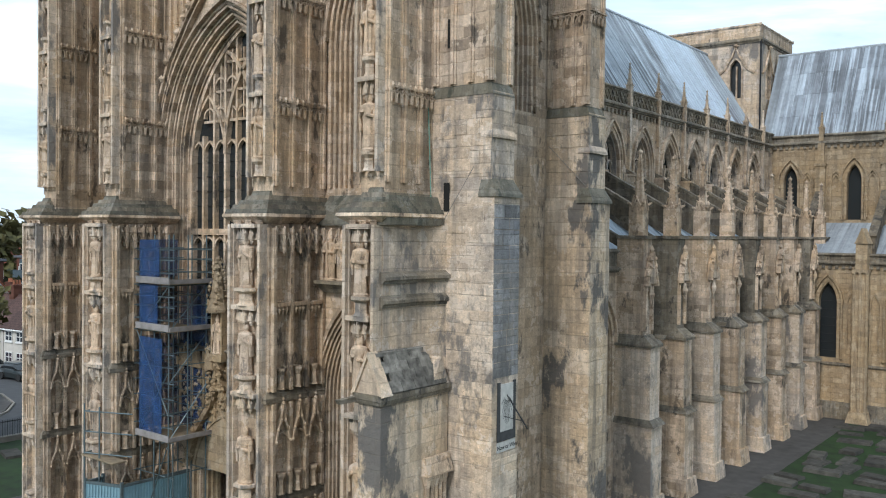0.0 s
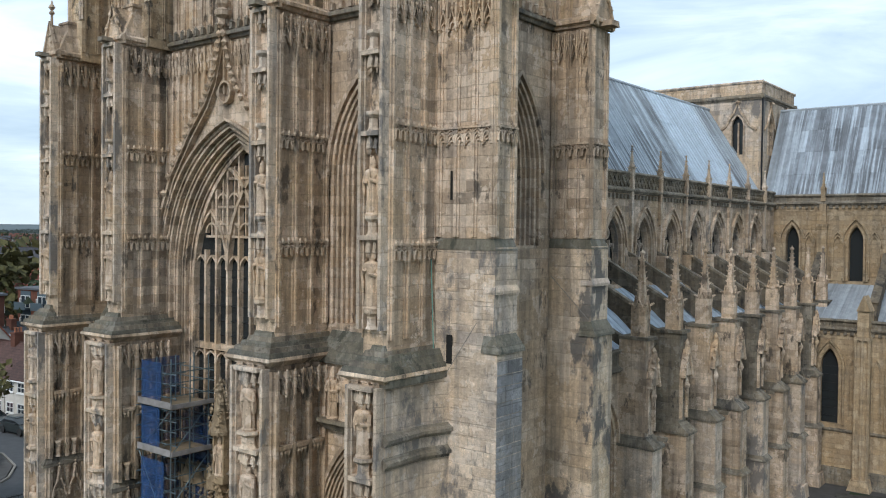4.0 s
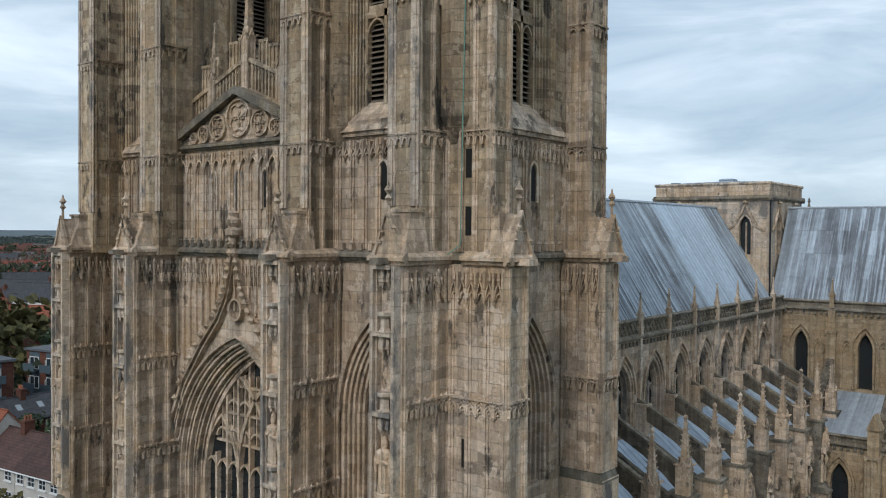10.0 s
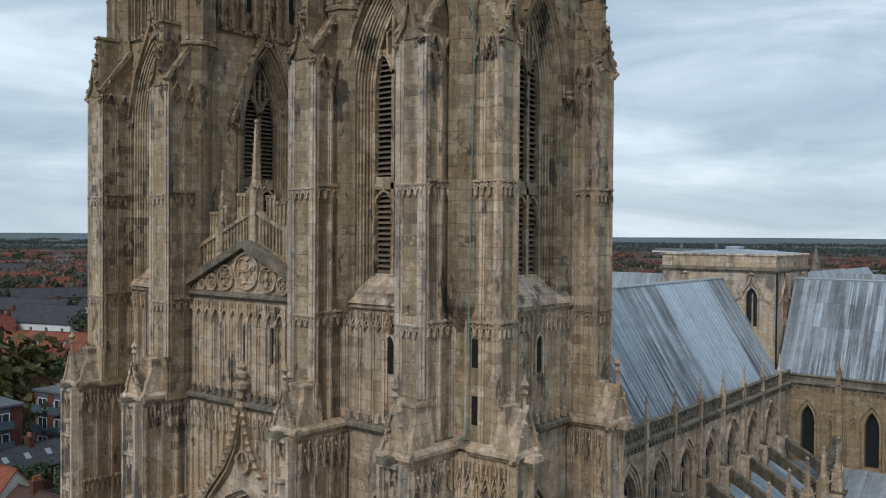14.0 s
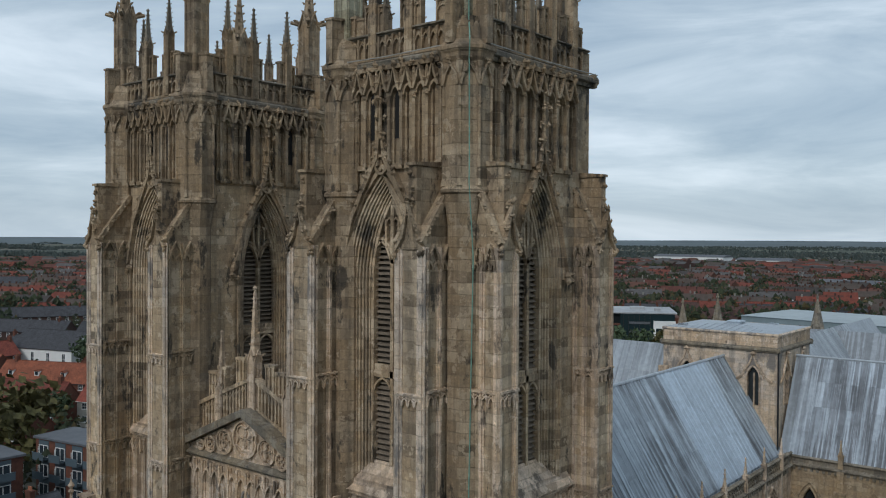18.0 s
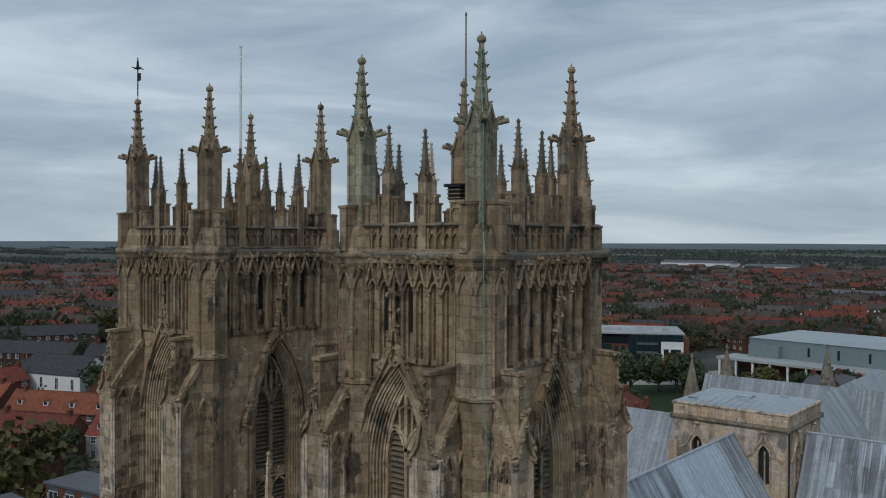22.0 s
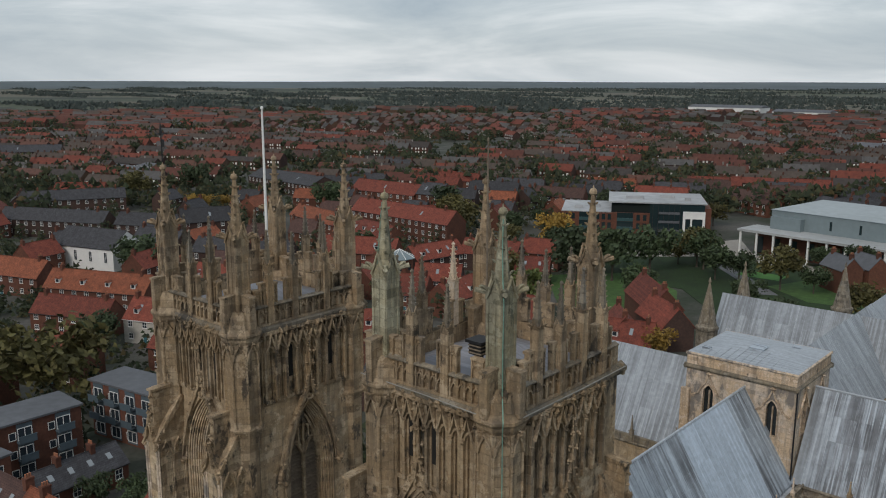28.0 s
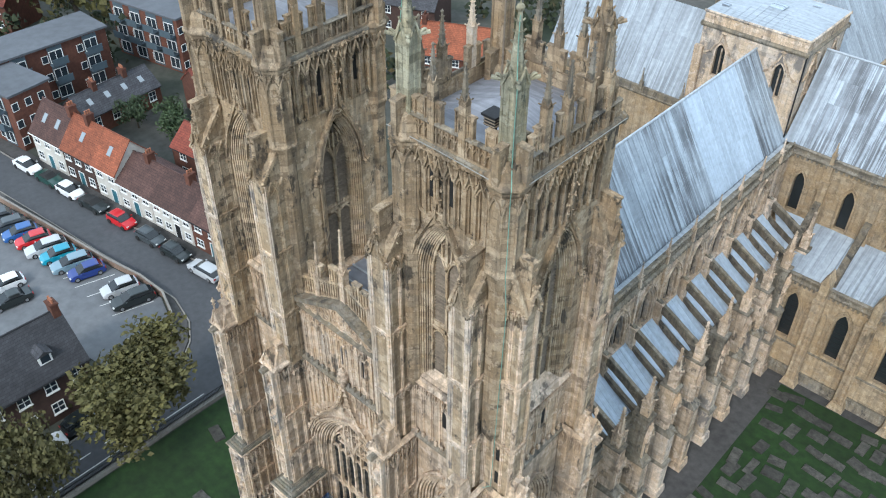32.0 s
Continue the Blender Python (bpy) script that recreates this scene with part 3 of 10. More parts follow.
def string(me, fr, u0, u1, z, h=0.22, d=0.2):
    """A moulded string course: sloped top, fillet and hollow."""
    vs = []
    for dd, zz in ((0.0, z - h * 0.6), (d * 0.45, z - h * 0.6), (d * 0.6, z - h * 0.3), (d, z - h * 0.2), (d, z + h * 0.12), (0.0, z + h * 0.6)):
        vs.append((dd, zz))
    n = len(vs)
    v = [fr.at(u0, zz, dd) for dd, zz in vs] + [fr.at(u1, zz, dd) for dd, zz in vs]
    me.add(v, [tuple(range(n)), tuple(reversed(range(n, 2 * n)))] + [(i, n + i, n + (i + 1) % n, (i + 1) % n) for i in range(n)])


def string_mesh(fr, u0, u1, z, h, d):
    me = Mesh()
    string(me, fr, u0, u1, z, h, d)
    return me

# ---- church: twin west towers ----
AXIS2 = -20.75  # the towers mirror each other about half of this


def statue_mesh(h=1.45, seed=0, flip=None, x=0, y=0, z=0, fr=None):
    """A draped standing figure carved in the round, kept plain: pedestal foot, robe folds, bent arms, tall headdress."""
    rr = random.Random(seed)
    me = Mesh(flip)
    w = h * 0.13
    sway = rr.uniform(-0.12, 0.12)
    cap = rr.choice((0.16, 0.11, 0.05))
    prof = [(1.2, 0), (1.25, 0.03), (1.02, 0.06), (1.05, 0.1), (0.98, 0.3), (0.95, 0.48), (1.0, 0.55), (1.12, 0.64), (1.3, 0.74), (1.28, 0.78), (0.85, 0.815), (0.42, 0.83), (0.42, 0.845), (0.5, 0.87), (0.54, 0.9), (0.5, 0.93), (0.5, 0.945), (0.42, 0.945 + cap * 0.5), (0.08, 0.945 + cap)]
    rows = []
    ph = rr.random() * 6
    for r, t in prof:
        row = []
        for i in range(14):
            a = 2 * math.pi * i / 14
            fold = 1 + (0.1 * math.cos(6 * a + ph + 3 * t) if 0.06 < t < 0.7 else 0)
            row.append((x + w * (r * fold * math.cos(a) + sway * math.sin(3 * t)), y + w * 0.74 * r * fold * math.sin(a), z + h * t))
        rows.append(row)
    me.ring(rows)
    # upper arms at the sides, forearms raised to the chest
    for s in (-1, 1):
        up = rr.uniform(-0.04, 0.07)
        sh, el, ha = (x + s * w * 1.15, y, z + h * 0.75), (x + s * w * 1.3, y - w * 0.25, z + h * 0.58), (x + s * w * 0.35, y - w * 1.05, z + h * (0.63 + up))
        me.rod(sh, el, w * 0.36, 6).rod(el, ha, w * 0.27, 6)
        me.frus(el[0] - w * 0.2, el[0] + w * 0.2, y - w * 0.35, y + w * 0.2, z + h * 0.36, el[0] - w * 0.22, el[0] + w * 0.22, y - w * 0.5, y + w * 0.2, z + h * 0.6)
    if rr.random() < 0.5:
        me.rod((x + w * 0.5, y - w * 1.1, z + h * 0.08), (x + w * 0.45, y - w * 1.15, z + h * 0.88), w * 0.09, 5)
    return me


def statue(x, y, z, h, seed, label="weathered limestone statue of a robed figure in a niche", turned=0.0):
    ob = part("statue", statue_mesh(h, seed), STATUE_STONE)
    ob.matrix_basis = pose(x, y, z, 0, 0, turned)
    tagged(ob, label, "statue", "niche statues")
    return ob


def niche_front(me, fr, u0, u1, tiers):
    """A tall narrow front with framing shafts; tiers: heights at which pedestals and canopies sit."""
    w = u1 - u0
    z0, z1 = tiers[0], tiers[-1]
    for u in (u0 + 0.06, u1 - 0.06):
        me.lbox(fr, u - 0.06, u + 0.06, z0, z1, 0, 0.34)
    for u in (u0 + 0.16, u1 - 0.16):
        me.lbox(fr, u - 0.03, u + 0.03, z0, z1, 0, 0.22)
    c = (u0 + u1) / 2
    for a, b in zip(tiers, tiers[1:]):
        # pedestal at the foot, laced canopy at the head of each niche
        p = fr.at(c, a, 0.16)
        me.turn(p[0], p[1], [(w * 0.22, a + 0.02), (w * 0.16, a + 0.12), (w * 0.15, a + 0.4), (w * 0.26, a + 0.5), (w * 0.26, a + 0.6)], 6)
        me.lbox(fr, c - w * 0.36, c + w * 0.36, b - 0.12, b + 0.02, 0, 0.38)
        for k in range(5):
            s = -0.3 + 0.15 * k
            dd = 0.36 - 0.1 * abs(k - 2)
            me.prism(fr, [(c + w * (s - 0.07), b - 0.5), (c + w * (s + 0.07), b - 0.5), (c + w * s, b - 0.08)], 0, dd)
            q = fr.at(c + w * s, b - 0.56, dd - 0.06)
            me.blob(*q, w * 0.05, 0.13)
            q = fr.at(c + w * (s + 0.07), b - 0.3, dd)
            me.blob(*q, w * 0.035, 0.12)


def gablet_cap(me, fr, u0, u1, z, rise, depth, back):
    """A gabled cap over a buttress head with crockets and finial."""
    c = (u0 + u1) / 2
    me.prism(fr, [(u0 - 0.06, z), (u1 + 0.06, z), (c, z + rise)], -depth, 0.12)
    me.bar(fr, [(u0 - 0.08, z), (c, z + rise + 0.08), (u1 + 0.08, z)], 0.12, 0.06, 0.2)
    for t in (0.3, 0.6):
        for s in (u0, u1):
            clump(me, *fr.at(s + (c - s) * t, z + rise * t + 0.1, 0.12), 0.13, 4)
    q = fr.at(c, z + rise, 0.05)
    me.turn(q[0], q[1], [(0.06, q[2]), (0.05, q[2] + 0.4), (0.13, q[2] + 0.5), (0.05, q[2] + 0.62), (0.15, q[2] + 0.75), (0.05, q[2] + 0.9), (0.02, q[2] + 1.05)], 6)


def fin_head(me, fr, half, depth):
    """Head of a buttress: a lean-to slope with crocketed rakes, a front gablet, and a thin upright slab through the middle."""
    side = Face((0, 0), (1, 0), (0, 1))
    side.o, side.a, side.n = fr.o, fr.n, fr.a
    me.prism(side, [(0.0, 38.3), (depth, 38.3), (depth, 38.45), (0.1, 40.2), (0.0, 40.2)], -half + 0.02, half - 0.02)
    for sg in (-1, 1):
        u0, u1 = (half - 0.06, half + 0.08) if sg > 0 else (-half - 0.08, -half + 0.06)
        me.bar(side, [(depth + 0.08, 38.3), (depth * 0.5, 39.4), (0.06, 40.3)], 0.2, u0, u1)
        for k in range(11):
            t = 0.03 + 0.09 * k
            clump(me, *side.at(depth * (1 - t) + 0.05, 38.42 + 1.85 * t, sg * (half + 0.02)), 0.09 if k % 2 else 0.13, 4)
        # cusped panel heads under the rake
        for k in range(2):
            c = depth * (0.28 + 0.46 * k)
            me.bar(side, [(c - depth * 0.2, 37.55), (c - depth * 0.15, 37.9), (c, 38.25), (c + depth * 0.15, 37.9), (c + depth * 0.2, 37.55)], 0.08, *((half, half + 0.14) if sg > 0 else (-half - 0.14, -half)))
            for v in (-0.11, 0.11):
                me.bar(side, arch_pts(c + depth * v, depth * 0.09, 37.5, 0.22, 3), 0.05, *((half, half + 0.1) if sg > 0 else (-half - 0.1, -half)))
                clump(me, *side.at(c + depth * v, 38.0, sg * (half + 0.1)), 0.08, 3)
    me.prism(side, [(0.0, 38.2), (depth * 0.94, 38.2), (depth * 0.94, 40.72), (0.0, 40.72)], -0.16, 0.16)
    me.prism(side, [(0.0, 40.72), (depth, 40.72), (depth, 40.82), (0.0, 40.9)], -0.21, 0.21)
    for k in range(4):
        clump(me, *side.at(depth * 0.97, 39.0 + 0.48 * k, 0), 0.11, 5)
    front = Face((0, 0), (1, 0), (0, -1))
    front.o, front.a, front.n = fr.o + fr.n * depth, fr.a, fr.n
    me.prism(front, [(-half, 38.12), (half, 38.12), (0, 39.3)], -0.25, 0.05)
    me.bar(front, [(-half - 0.04, 38.05), (-half * 0.45, 38.5), (0, 39.45), (half * 0.45, 38.5), (half + 0.04, 38.05)], 0.11, 0.03, 0.18)
    for t in (0.2, 0.5, 0.8):
        for sg in (-1, 1):
            clump(me, *front.at(sg * half * (1 - t), 38.15 + 1.2 * t, 0.14), 0.1, 4)
    clump(me, *front.at(0, 39.6, 0.1), 0.15, 6)
    clump(me, *front.at(half, 38.0, 0.1), 0.13, 6)
    clump(me, *front.at(-half, 38.0, 0.1), 0.13, 6)


def bell_tower(flip, top, name_label, inner, turrets, new_pin):
    """One west tower. Written for the southern one; flip mirrors it, top mirrors its head. inner: the side towards the nave is seen above the roof."""
    root = thing("bell_tower", name_label, "church tower", "west towers", at=(0, 0, 0))
    R = 7.0
    W, S, E, N = west(0.0), south(0.4), east(R), north(-6.0)

    # walls with their openings
    me = Mesh(flip)
    th = -0.9
    # west wall, three tall zones
    arched_wall(me, W, -6.0, 0.4, 0, 12.6, -3.45, 1.45, 0.0, 7.4, 3.1, th, 0.0)
    arched_wall(me, W, -6.0, 0.4, 12.6, 25.4, -3.45, 1.5, 14.6, 19.8, 3.3, th, 0.0)
    me.lbox(W, -6.0, 0.4, 25.4, 29.7, th, 0.0)
    ups = [Mesh(flip), Mesh(flip)]
    arched_wall(ups[0], W, -6.0, 0.4, 29.7, 44.4, -3.45, 1.45, 29.7, 37.0, 3.4, th, 0.0)
    # south wall
    me.lbox(S, 0.9, R, 0, 14.5, th, 0.0)
    arched_wall(me, S, 0.9, R, 14.5, 25.4, 3.5, 1.35, 17.4, 20.0, 3.1, th, 0.0)
    me.lbox(S, 0.9, R, 25.4, 29.7, th, 0.0)
    arched_wall(ups[1], S, 0.9, R, 29.7, 44.4, 3.5, 1.3, 29.7, 37.0, 3.3, th, 0.0)
    # east wall and nave side
    me.lbox(E, -5.1, -0.5, 0, 44.4, th, 0.0)
    if inner:
        ups.append(Mesh(top))
        arched_wall(ups[2], N, 0.9, R, 29.0, 44.4, 3.45, 1.35, 29.6, 36.8, 3.4, th, 0.0)
        me.lbox(N, 0.9, R, 0, 29.0, th, 0.0)
        part("corner_pier", Mesh(top).box(-6.0, -5.1, 0.02, 0.9, 25.4, 44.4), STONE_BROWN, root)
    else:
        me.lbox(N, 0.9, R, 0, 44.4, th, 0.0)
    part("wall", me, STONE, root)
    for up in ups:
        part("belfry_wall", up, STONE_BROWN, root, "brown sooty belfry stage")

    # belfry floor, coloured near-black for the shade inside, and roof
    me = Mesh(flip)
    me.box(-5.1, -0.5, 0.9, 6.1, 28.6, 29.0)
    part("belfry_floor", me, PAINTED_DARK, root)
    me = Mesh(top)
    me.frus(-5.9, 0.3, 0.1, 6.9, 44.6, -3.2, -2.5, 3.2, 3.9, 45.5)
    part("roof", me, LEAD_GREY, root, "low pyramid lead roof behind the parapet")
    for k in range(5):
        y = 0.8 + 1.3 * k
        part("lead_roll", Mesh(top).rod((-5.7, y, 44.66), (-3.1, 3.5, 45.45), 0.04, 4), LEAD_GREY, root)
        part("lead_roll", Mesh(top).rod((0.1, y, 44.66), (-2.6, 3.5, 45.45), 0.04, 4), LEAD_GREY, root)

    # windows
    def louvre_window(fr, uc, half, sill, spring, rise, transom, d=-0.45):
        fl = top if fr is N else flip
        win = part("belfry_window", Mesh(fl).lbox(fr, uc - half, uc + half, sill - 0.15, sill + 0.05, d - 0.4, 0.05), STONE, root, "tall pointed belfry window with stone tracery and wooden louvres")
        fm = Mesh(fl)
        orders(fm, fr, uc, half + 0.12, sill, spring, rise + 0.2, 6 if fr is N else 8, 0.094, 0.1, 0.07, 0.075)
        fm.bar(fr, arch_pts(uc, half + 0.34, spring, rise + 0.5, 8), 0.16, 0, 0.16)
        part("arch_moulding", fm, STONE_BROWN, win)
        tr = Mesh(fl)
        ih = half - (0.42 if fr is N else 0.56)
        tr.lbox(fr, uc - 0.07, uc + 0.07, sill, spring + rise * 0.78, d - 0.06, d + 0.1)
        tr.lbox(fr, uc - ih, uc + ih, transom - 0.12, transom + 0.12, d - 0.12, d + 0.1)
        for s in (-1, 1):
            cc = uc + s * ih / 2
            tr.bar(fr, opening(cc, ih / 2, sill, spring + 0.65, 0.8, 6), 0.09, d - 0.1, d + 0.08)
            tr.bar(fr, arch_pts(cc, ih / 2, transom - 0.75, 0.6, 5), 0.08, d - 0.1, d + 0.08)
        tr.bar(fr, opening(uc, ih, sill, spring, rise * 0.82, 7), 0.12, d - 0.12, d + 0.12)
        # the middle mullion forks into the arch
        for sg in (-1, 1):
            tr.bar(fr, [(uc, spring + 0.6), (uc + sg * ih * 0.3, spring + 1.15), (uc + sg * ih * 0.34, spring + rise * 0.62)], 0.09, d - 0.06, d + 0.1)
            tr.bar(fr, [(uc + sg * ih * 0.34, spring + 1.2), (uc + sg * ih * 0.7, spring + rise * 0.42)], 0.08, d - 0.06, d + 0.08)
            tr.bar(fr, arch_pts(uc + sg * ih * 0.17, ih * 0.17, spring + rise * 0.55, 0.3, 4), 0.06, d - 0.06, d + 0.08)
        tr.lbox(fr, uc - ih, uc + ih, transom + 0.12, transom + 0.32, d - 0.1, d + 0.05)
        part("tracery", tr, STONE_BROWN, win)
        # near-black sheet paints the chamber's shade behind the louvres
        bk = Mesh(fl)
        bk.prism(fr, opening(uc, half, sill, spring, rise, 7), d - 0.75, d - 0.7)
        part("dark_chamber", bk, PAINTED_DARK, win)
        # louvre boards
        first = None
        zz = sill + 0.15
        inner = arch_pts(uc, ih, spring, rise * 0.82, 12)[:13]
        while zz < spring + rise * 0.74:
            high = zz > spring + 0.75
            for s in (0,) if high else (-1, 1):
                cc = uc + s * ih / 2
                lim = min((uc - u for u, z in inner if z <= zz + 0.25 and high), default=ih / 2) - 0.02
                sl = Mesh(fl)
                a, b = cc - lim, cc + lim
                vs = [fr.at(a, zz, d - 0.02), fr.at(b, zz, d - 0.02), fr.at(b, zz + 0.15, d - 0.3), fr.at(a, zz + 0.15, d - 0.3)]
                vs += [(p[0], p[1], p[2] + 0.03) for p in vs]
                sl.add(vs, [(0, 1, 2, 3), (7, 6, 5, 4), (0, 4, 5, 1), (1, 5, 6, 2), (2, 6, 7, 3), (3, 7, 4, 0)])
                part("louvre", sl, LOUVRE, win)
            zz += 0.19
        # ogee hood with crockets and finial
        og = Mesh(fl)
        pts = [(uc - half - 0.45, spring + 0.2), (uc - half * 0.95, spring + rise * 0.62), (uc - half * 0.42, spring + rise * 1.02), (uc - half * 0.14, spring + rise * 1.22), (uc, spring + rise * 1.5)]
        og.bar(fr, pts + [(2 * uc - u, z) for u, z in reversed(pts[:-1])], 0.17, 0.02, 0.3)
        for (u, z), (u2, z2) in zip(pts, pts[1:]):
            for t in (0.0, 0.35, 0.7):
                for sg in (-1, 1):
                    q = fr.at(uc + sg * (u + (u2 - u) * t - uc - 0.06), z + (z2 - z) * t + 0.08, 0.26)
                    clump(og, *q, 0.12, 4)
        for sg in (-1, 1):
            clump(og, *fr.at(uc + sg * (half + 0.42), spring + 0.05, 0.2), 0.22, 8)
        zo = spring + rise * 1.16
        og.bar(fr, [(uc + 0.27 * math.cos(a * math.pi / 5), zo + 0.31 * math.sin(a * math.pi / 5)) for a in range(10)], 0.09, 0.02, 0.24, True)
        q = fr.at(uc, 0, 0.26)
        leafy_finial(og, q[0], q[1], spring + rise * 1.42, spring + rise * 1.98, 0.24)
        part("ogee_hood", og, STONE_SOOT, win, "crocketed ogee hood mould")
        return win

    louvre_window(W, -3.45, 1.45, 30.0, 37.0, 3.4, 33.75)
    louvre_window(S, 3.5, 1.3, 30.0, 37.0, 3.3, 33.6)
    if inner:
        louvre_window(N, 3.45, 1.35, 30.0, 36.8, 3.4, 34.2)

    def glazed_window(fr, uc, half, sill, spring, rise, lh, lsill, lspring, lrise, d=-0.5, label="narrow leaded window deep in a moulded pointed arch"):
        win = part("window", Mesh(flip).prism(fr, opening(uc, lh, lsill, lspring, lrise, 6), d - 0.12, d - 0.08), GLASS, root, label)
        fm = Mesh(flip)
        orders(fm, fr, uc, half, sill, spring, rise, 5, 0.14, 0.08, 0.11, 0.11)
        fm.bar(fr, arch_pts(uc, half + 0.22, spring, rise + 0.28, 8), 0.16, 0, 0.18)
        part("arch_moulding", fm, STONE, win)
        fill = Mesh(flip)
        arched_wall(fill, fr, uc - half, uc + half, sill, spring, uc, lh, lsill, lspring - 0.001, 0.001, d - 0.2, d)
        outer = arch_pts(uc, half, spring, rise, 8)
        fill.prism(fr, [(uc - half, spring)] + outer[1:-1] + [(uc + half, spring)], d - 0.2, d - 0.06)
        fill.bar(fr, opening(uc, lh, lsill, lspring, lrise, 6), 0.12, d - 0.1, d + 0.12)
        fill.lbox(fr, uc - 0.05, uc + 0.05, lsill, lspring + lrise * 0.6, d - 0.1, d + 0.06)
        part("tracery", fill, STONE, win)
        for k in range(int((lspring - lsill) / 0.55)):
            bar = Mesh(flip).lbox(fr, uc - lh, uc + lh, lsill + 0.5 + 0.55 * k, lsill + 0.53 + 0.55 * k, d - 0.07, d - 0.03)
            part("glazing_bar", bar, IRON, win)
        return win

    glazed_window(W, -3.45, 1.5, 14.6, 19.8, 3.3, 0.55, 17.5, 20.3, 0.9)
    glazed_window(S, 3.5, 1.35, 17.4, 20.0, 3.1, 0.55, 18.3, 20.8, 0.9)
    # west door under a moulded arch
    dr = part("side_door", Mesh(flip).lbox(W, -4.6, -2.3, 0, 6.6, -0.85, -0.7), plain("dark_oak_door", (0.05, 0.035, 0.022), 0.7), root, "dark oak side door under a blank moulded arch")
    fm = Mesh(flip)
    LW = west(-0.5)
    part("door_wall", arched_wall_mesh(flip, LW, -4.95, -1.2, 0, 13.3, -3.45, 1.42, 7.4, 3.1, -0.5), STONE, root, "thick lower wall round the side door")
    me = Mesh(flip)
    me.frus(-4.95, -1.2, -0.72, 0.0, 13.3, -4.95, -1.2, -0.72, 0.0, 13.48)
    me.frus(-4.95, -1.2, -0.72, 0.0, 13.48, -4.95, -1.2, -0.06, 0.0, 14.35)
    part("weathering", me, STONE_MOSS, root, "sloped grey weathering between the buttresses")
    me = Mesh(flip)
    canopies(me, LW, -4.9, -1.25, 12.4, 5, None, 0.8, 0.25)
    part("canopy_band", me, STONE, root)
    orders(fm, LW, -3.45, 1.45, 0, 7.4, 3.1, 8, 0.1, 0.1, 0.09, 0.08)
    fm.bar(LW, arch_pts(-3.45, 1.6, 7.4, 3.4, 8), 0.14, 0, 0.14)
    fm.prism(W, opening(-3.45, 1.4, 6.6, 7.3, 3.0, 7), -0.9, -0.7)
    part("door_arch", fm, STONE, dr)
    # small lights in the middle stage: flat panels painted with the dark inside
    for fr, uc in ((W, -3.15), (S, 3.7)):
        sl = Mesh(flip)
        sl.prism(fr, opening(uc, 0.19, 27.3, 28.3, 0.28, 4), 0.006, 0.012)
        s_ob = part("small_light", sl, PAINTED_DARK, root, "small arched light, its inner shade painted on a flat panel")
        sl = Mesh(flip).bar(fr, opening(uc, 0.25, 27.25, 28.3, 0.36, 4), 0.1, 0, 0.08)
        part("frame", sl, STONE_PALE, s_ob)

    # panel shafts and bands on the walls
    me = Mesh(flip)
    ribs(me, W, -5.3, -1.5, 25.6, 29.4, 6, 0.1, 0.12)
    canopies(me, W, -5.3, -1.5, 28.75, 6, None, 0.6, 0.16)
    part("panelling", me, STONE, root, "blind panelling with ogee canopies")
    me = Mesh(flip)
    ribs(me, S, 1.4, 5.8, 25.6, 29.4, 5, 0.1, 0.12)
    canopies(me, S, 1.4, 5.8, 28.75, 5, None, 0.6, 0.16)
    part("panelling", me, STONE, root)
    # deep niche band above the belfry windows: tall panels under cusped gablets
    for fr, a, b, n in ((W, -4.75, -0.85, 7), (S, 1.0, 5.7, 7), (N, 0.95, 5.75, 8)):
        z0 = 40.9
        me = Mesh(top)
        step = (b - a) / n
        ribs(me, fr, a, b, z0, 43.9, n, 0.12, 0.26)
        for k in range(n):
            c = a + step * (k + 0.5)
            me.lbox(fr, c - step * 0.14, c + step * 0.14, z0, 43.3, 0, 0.07)
            me.bar(fr, arch_pts(c, step * 0.38, 43.2, 0.34, 4), 0.09, 0, 0.24)
            me.bar(fr, [(c - step * 0.45, 43.35), (c - step * 0.2, 43.7), (c, 44.1), (c + step * 0.2, 43.7), (c + step * 0.45, 43.35)], 0.09, 0.04, 0.36)
            for u, v in ((-0.3, 43.65), (0.3, 43.65), (0.0, 44.12)):
                clump(me, *fr.at(c + step * u, v, 0.3), 0.085, 4)
            clump(me, *fr.at(c - step * 0.5, 43.15, 0.24), 0.1, 4)
            me.blob(*fr.at(c - step * 0.5, 43.95, 0.26), 0.08, 0.2)
            me.lbox(fr, c - step * 0.42, c + step * 0.42, z0 - 0.12, z0 + 0.06, 0, 0.14)
        me.lbox(fr, a, b, 44.1, 44.25, 0, 0.3)
        for k in range(9):
            clump(me, *fr.at(a + (b - a) * (k + 0.5) / 9, 44.2, 0.3), 0.1 + 0.04 * (k % 3), 4)
        part("niche_band", me, STONE_SOOT, root, "band of deep canopied niches under the parapet")
        # these lights are flat sheets painted with the shade of an opening
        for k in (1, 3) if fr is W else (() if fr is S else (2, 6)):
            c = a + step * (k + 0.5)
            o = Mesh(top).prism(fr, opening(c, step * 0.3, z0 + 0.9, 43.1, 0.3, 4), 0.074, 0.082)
            part("light", o, PAINTED_DARK, root, "narrow light in the niche band, its inner shade painted on a flat panel")
        if fr is W:
            c = a + step * 2.5
            # flat black panel paints the recess shade; the niche has no depth
            o = Mesh(top).prism(fr, opening(c, step * 0.4, z0 + 0.4, 43.1, 0.4, 4), 0.074, 0.084)
            part("niche", o, STONE_BLACK, root, "empty niche behind the finial, its shade given by a flat blackened panel")
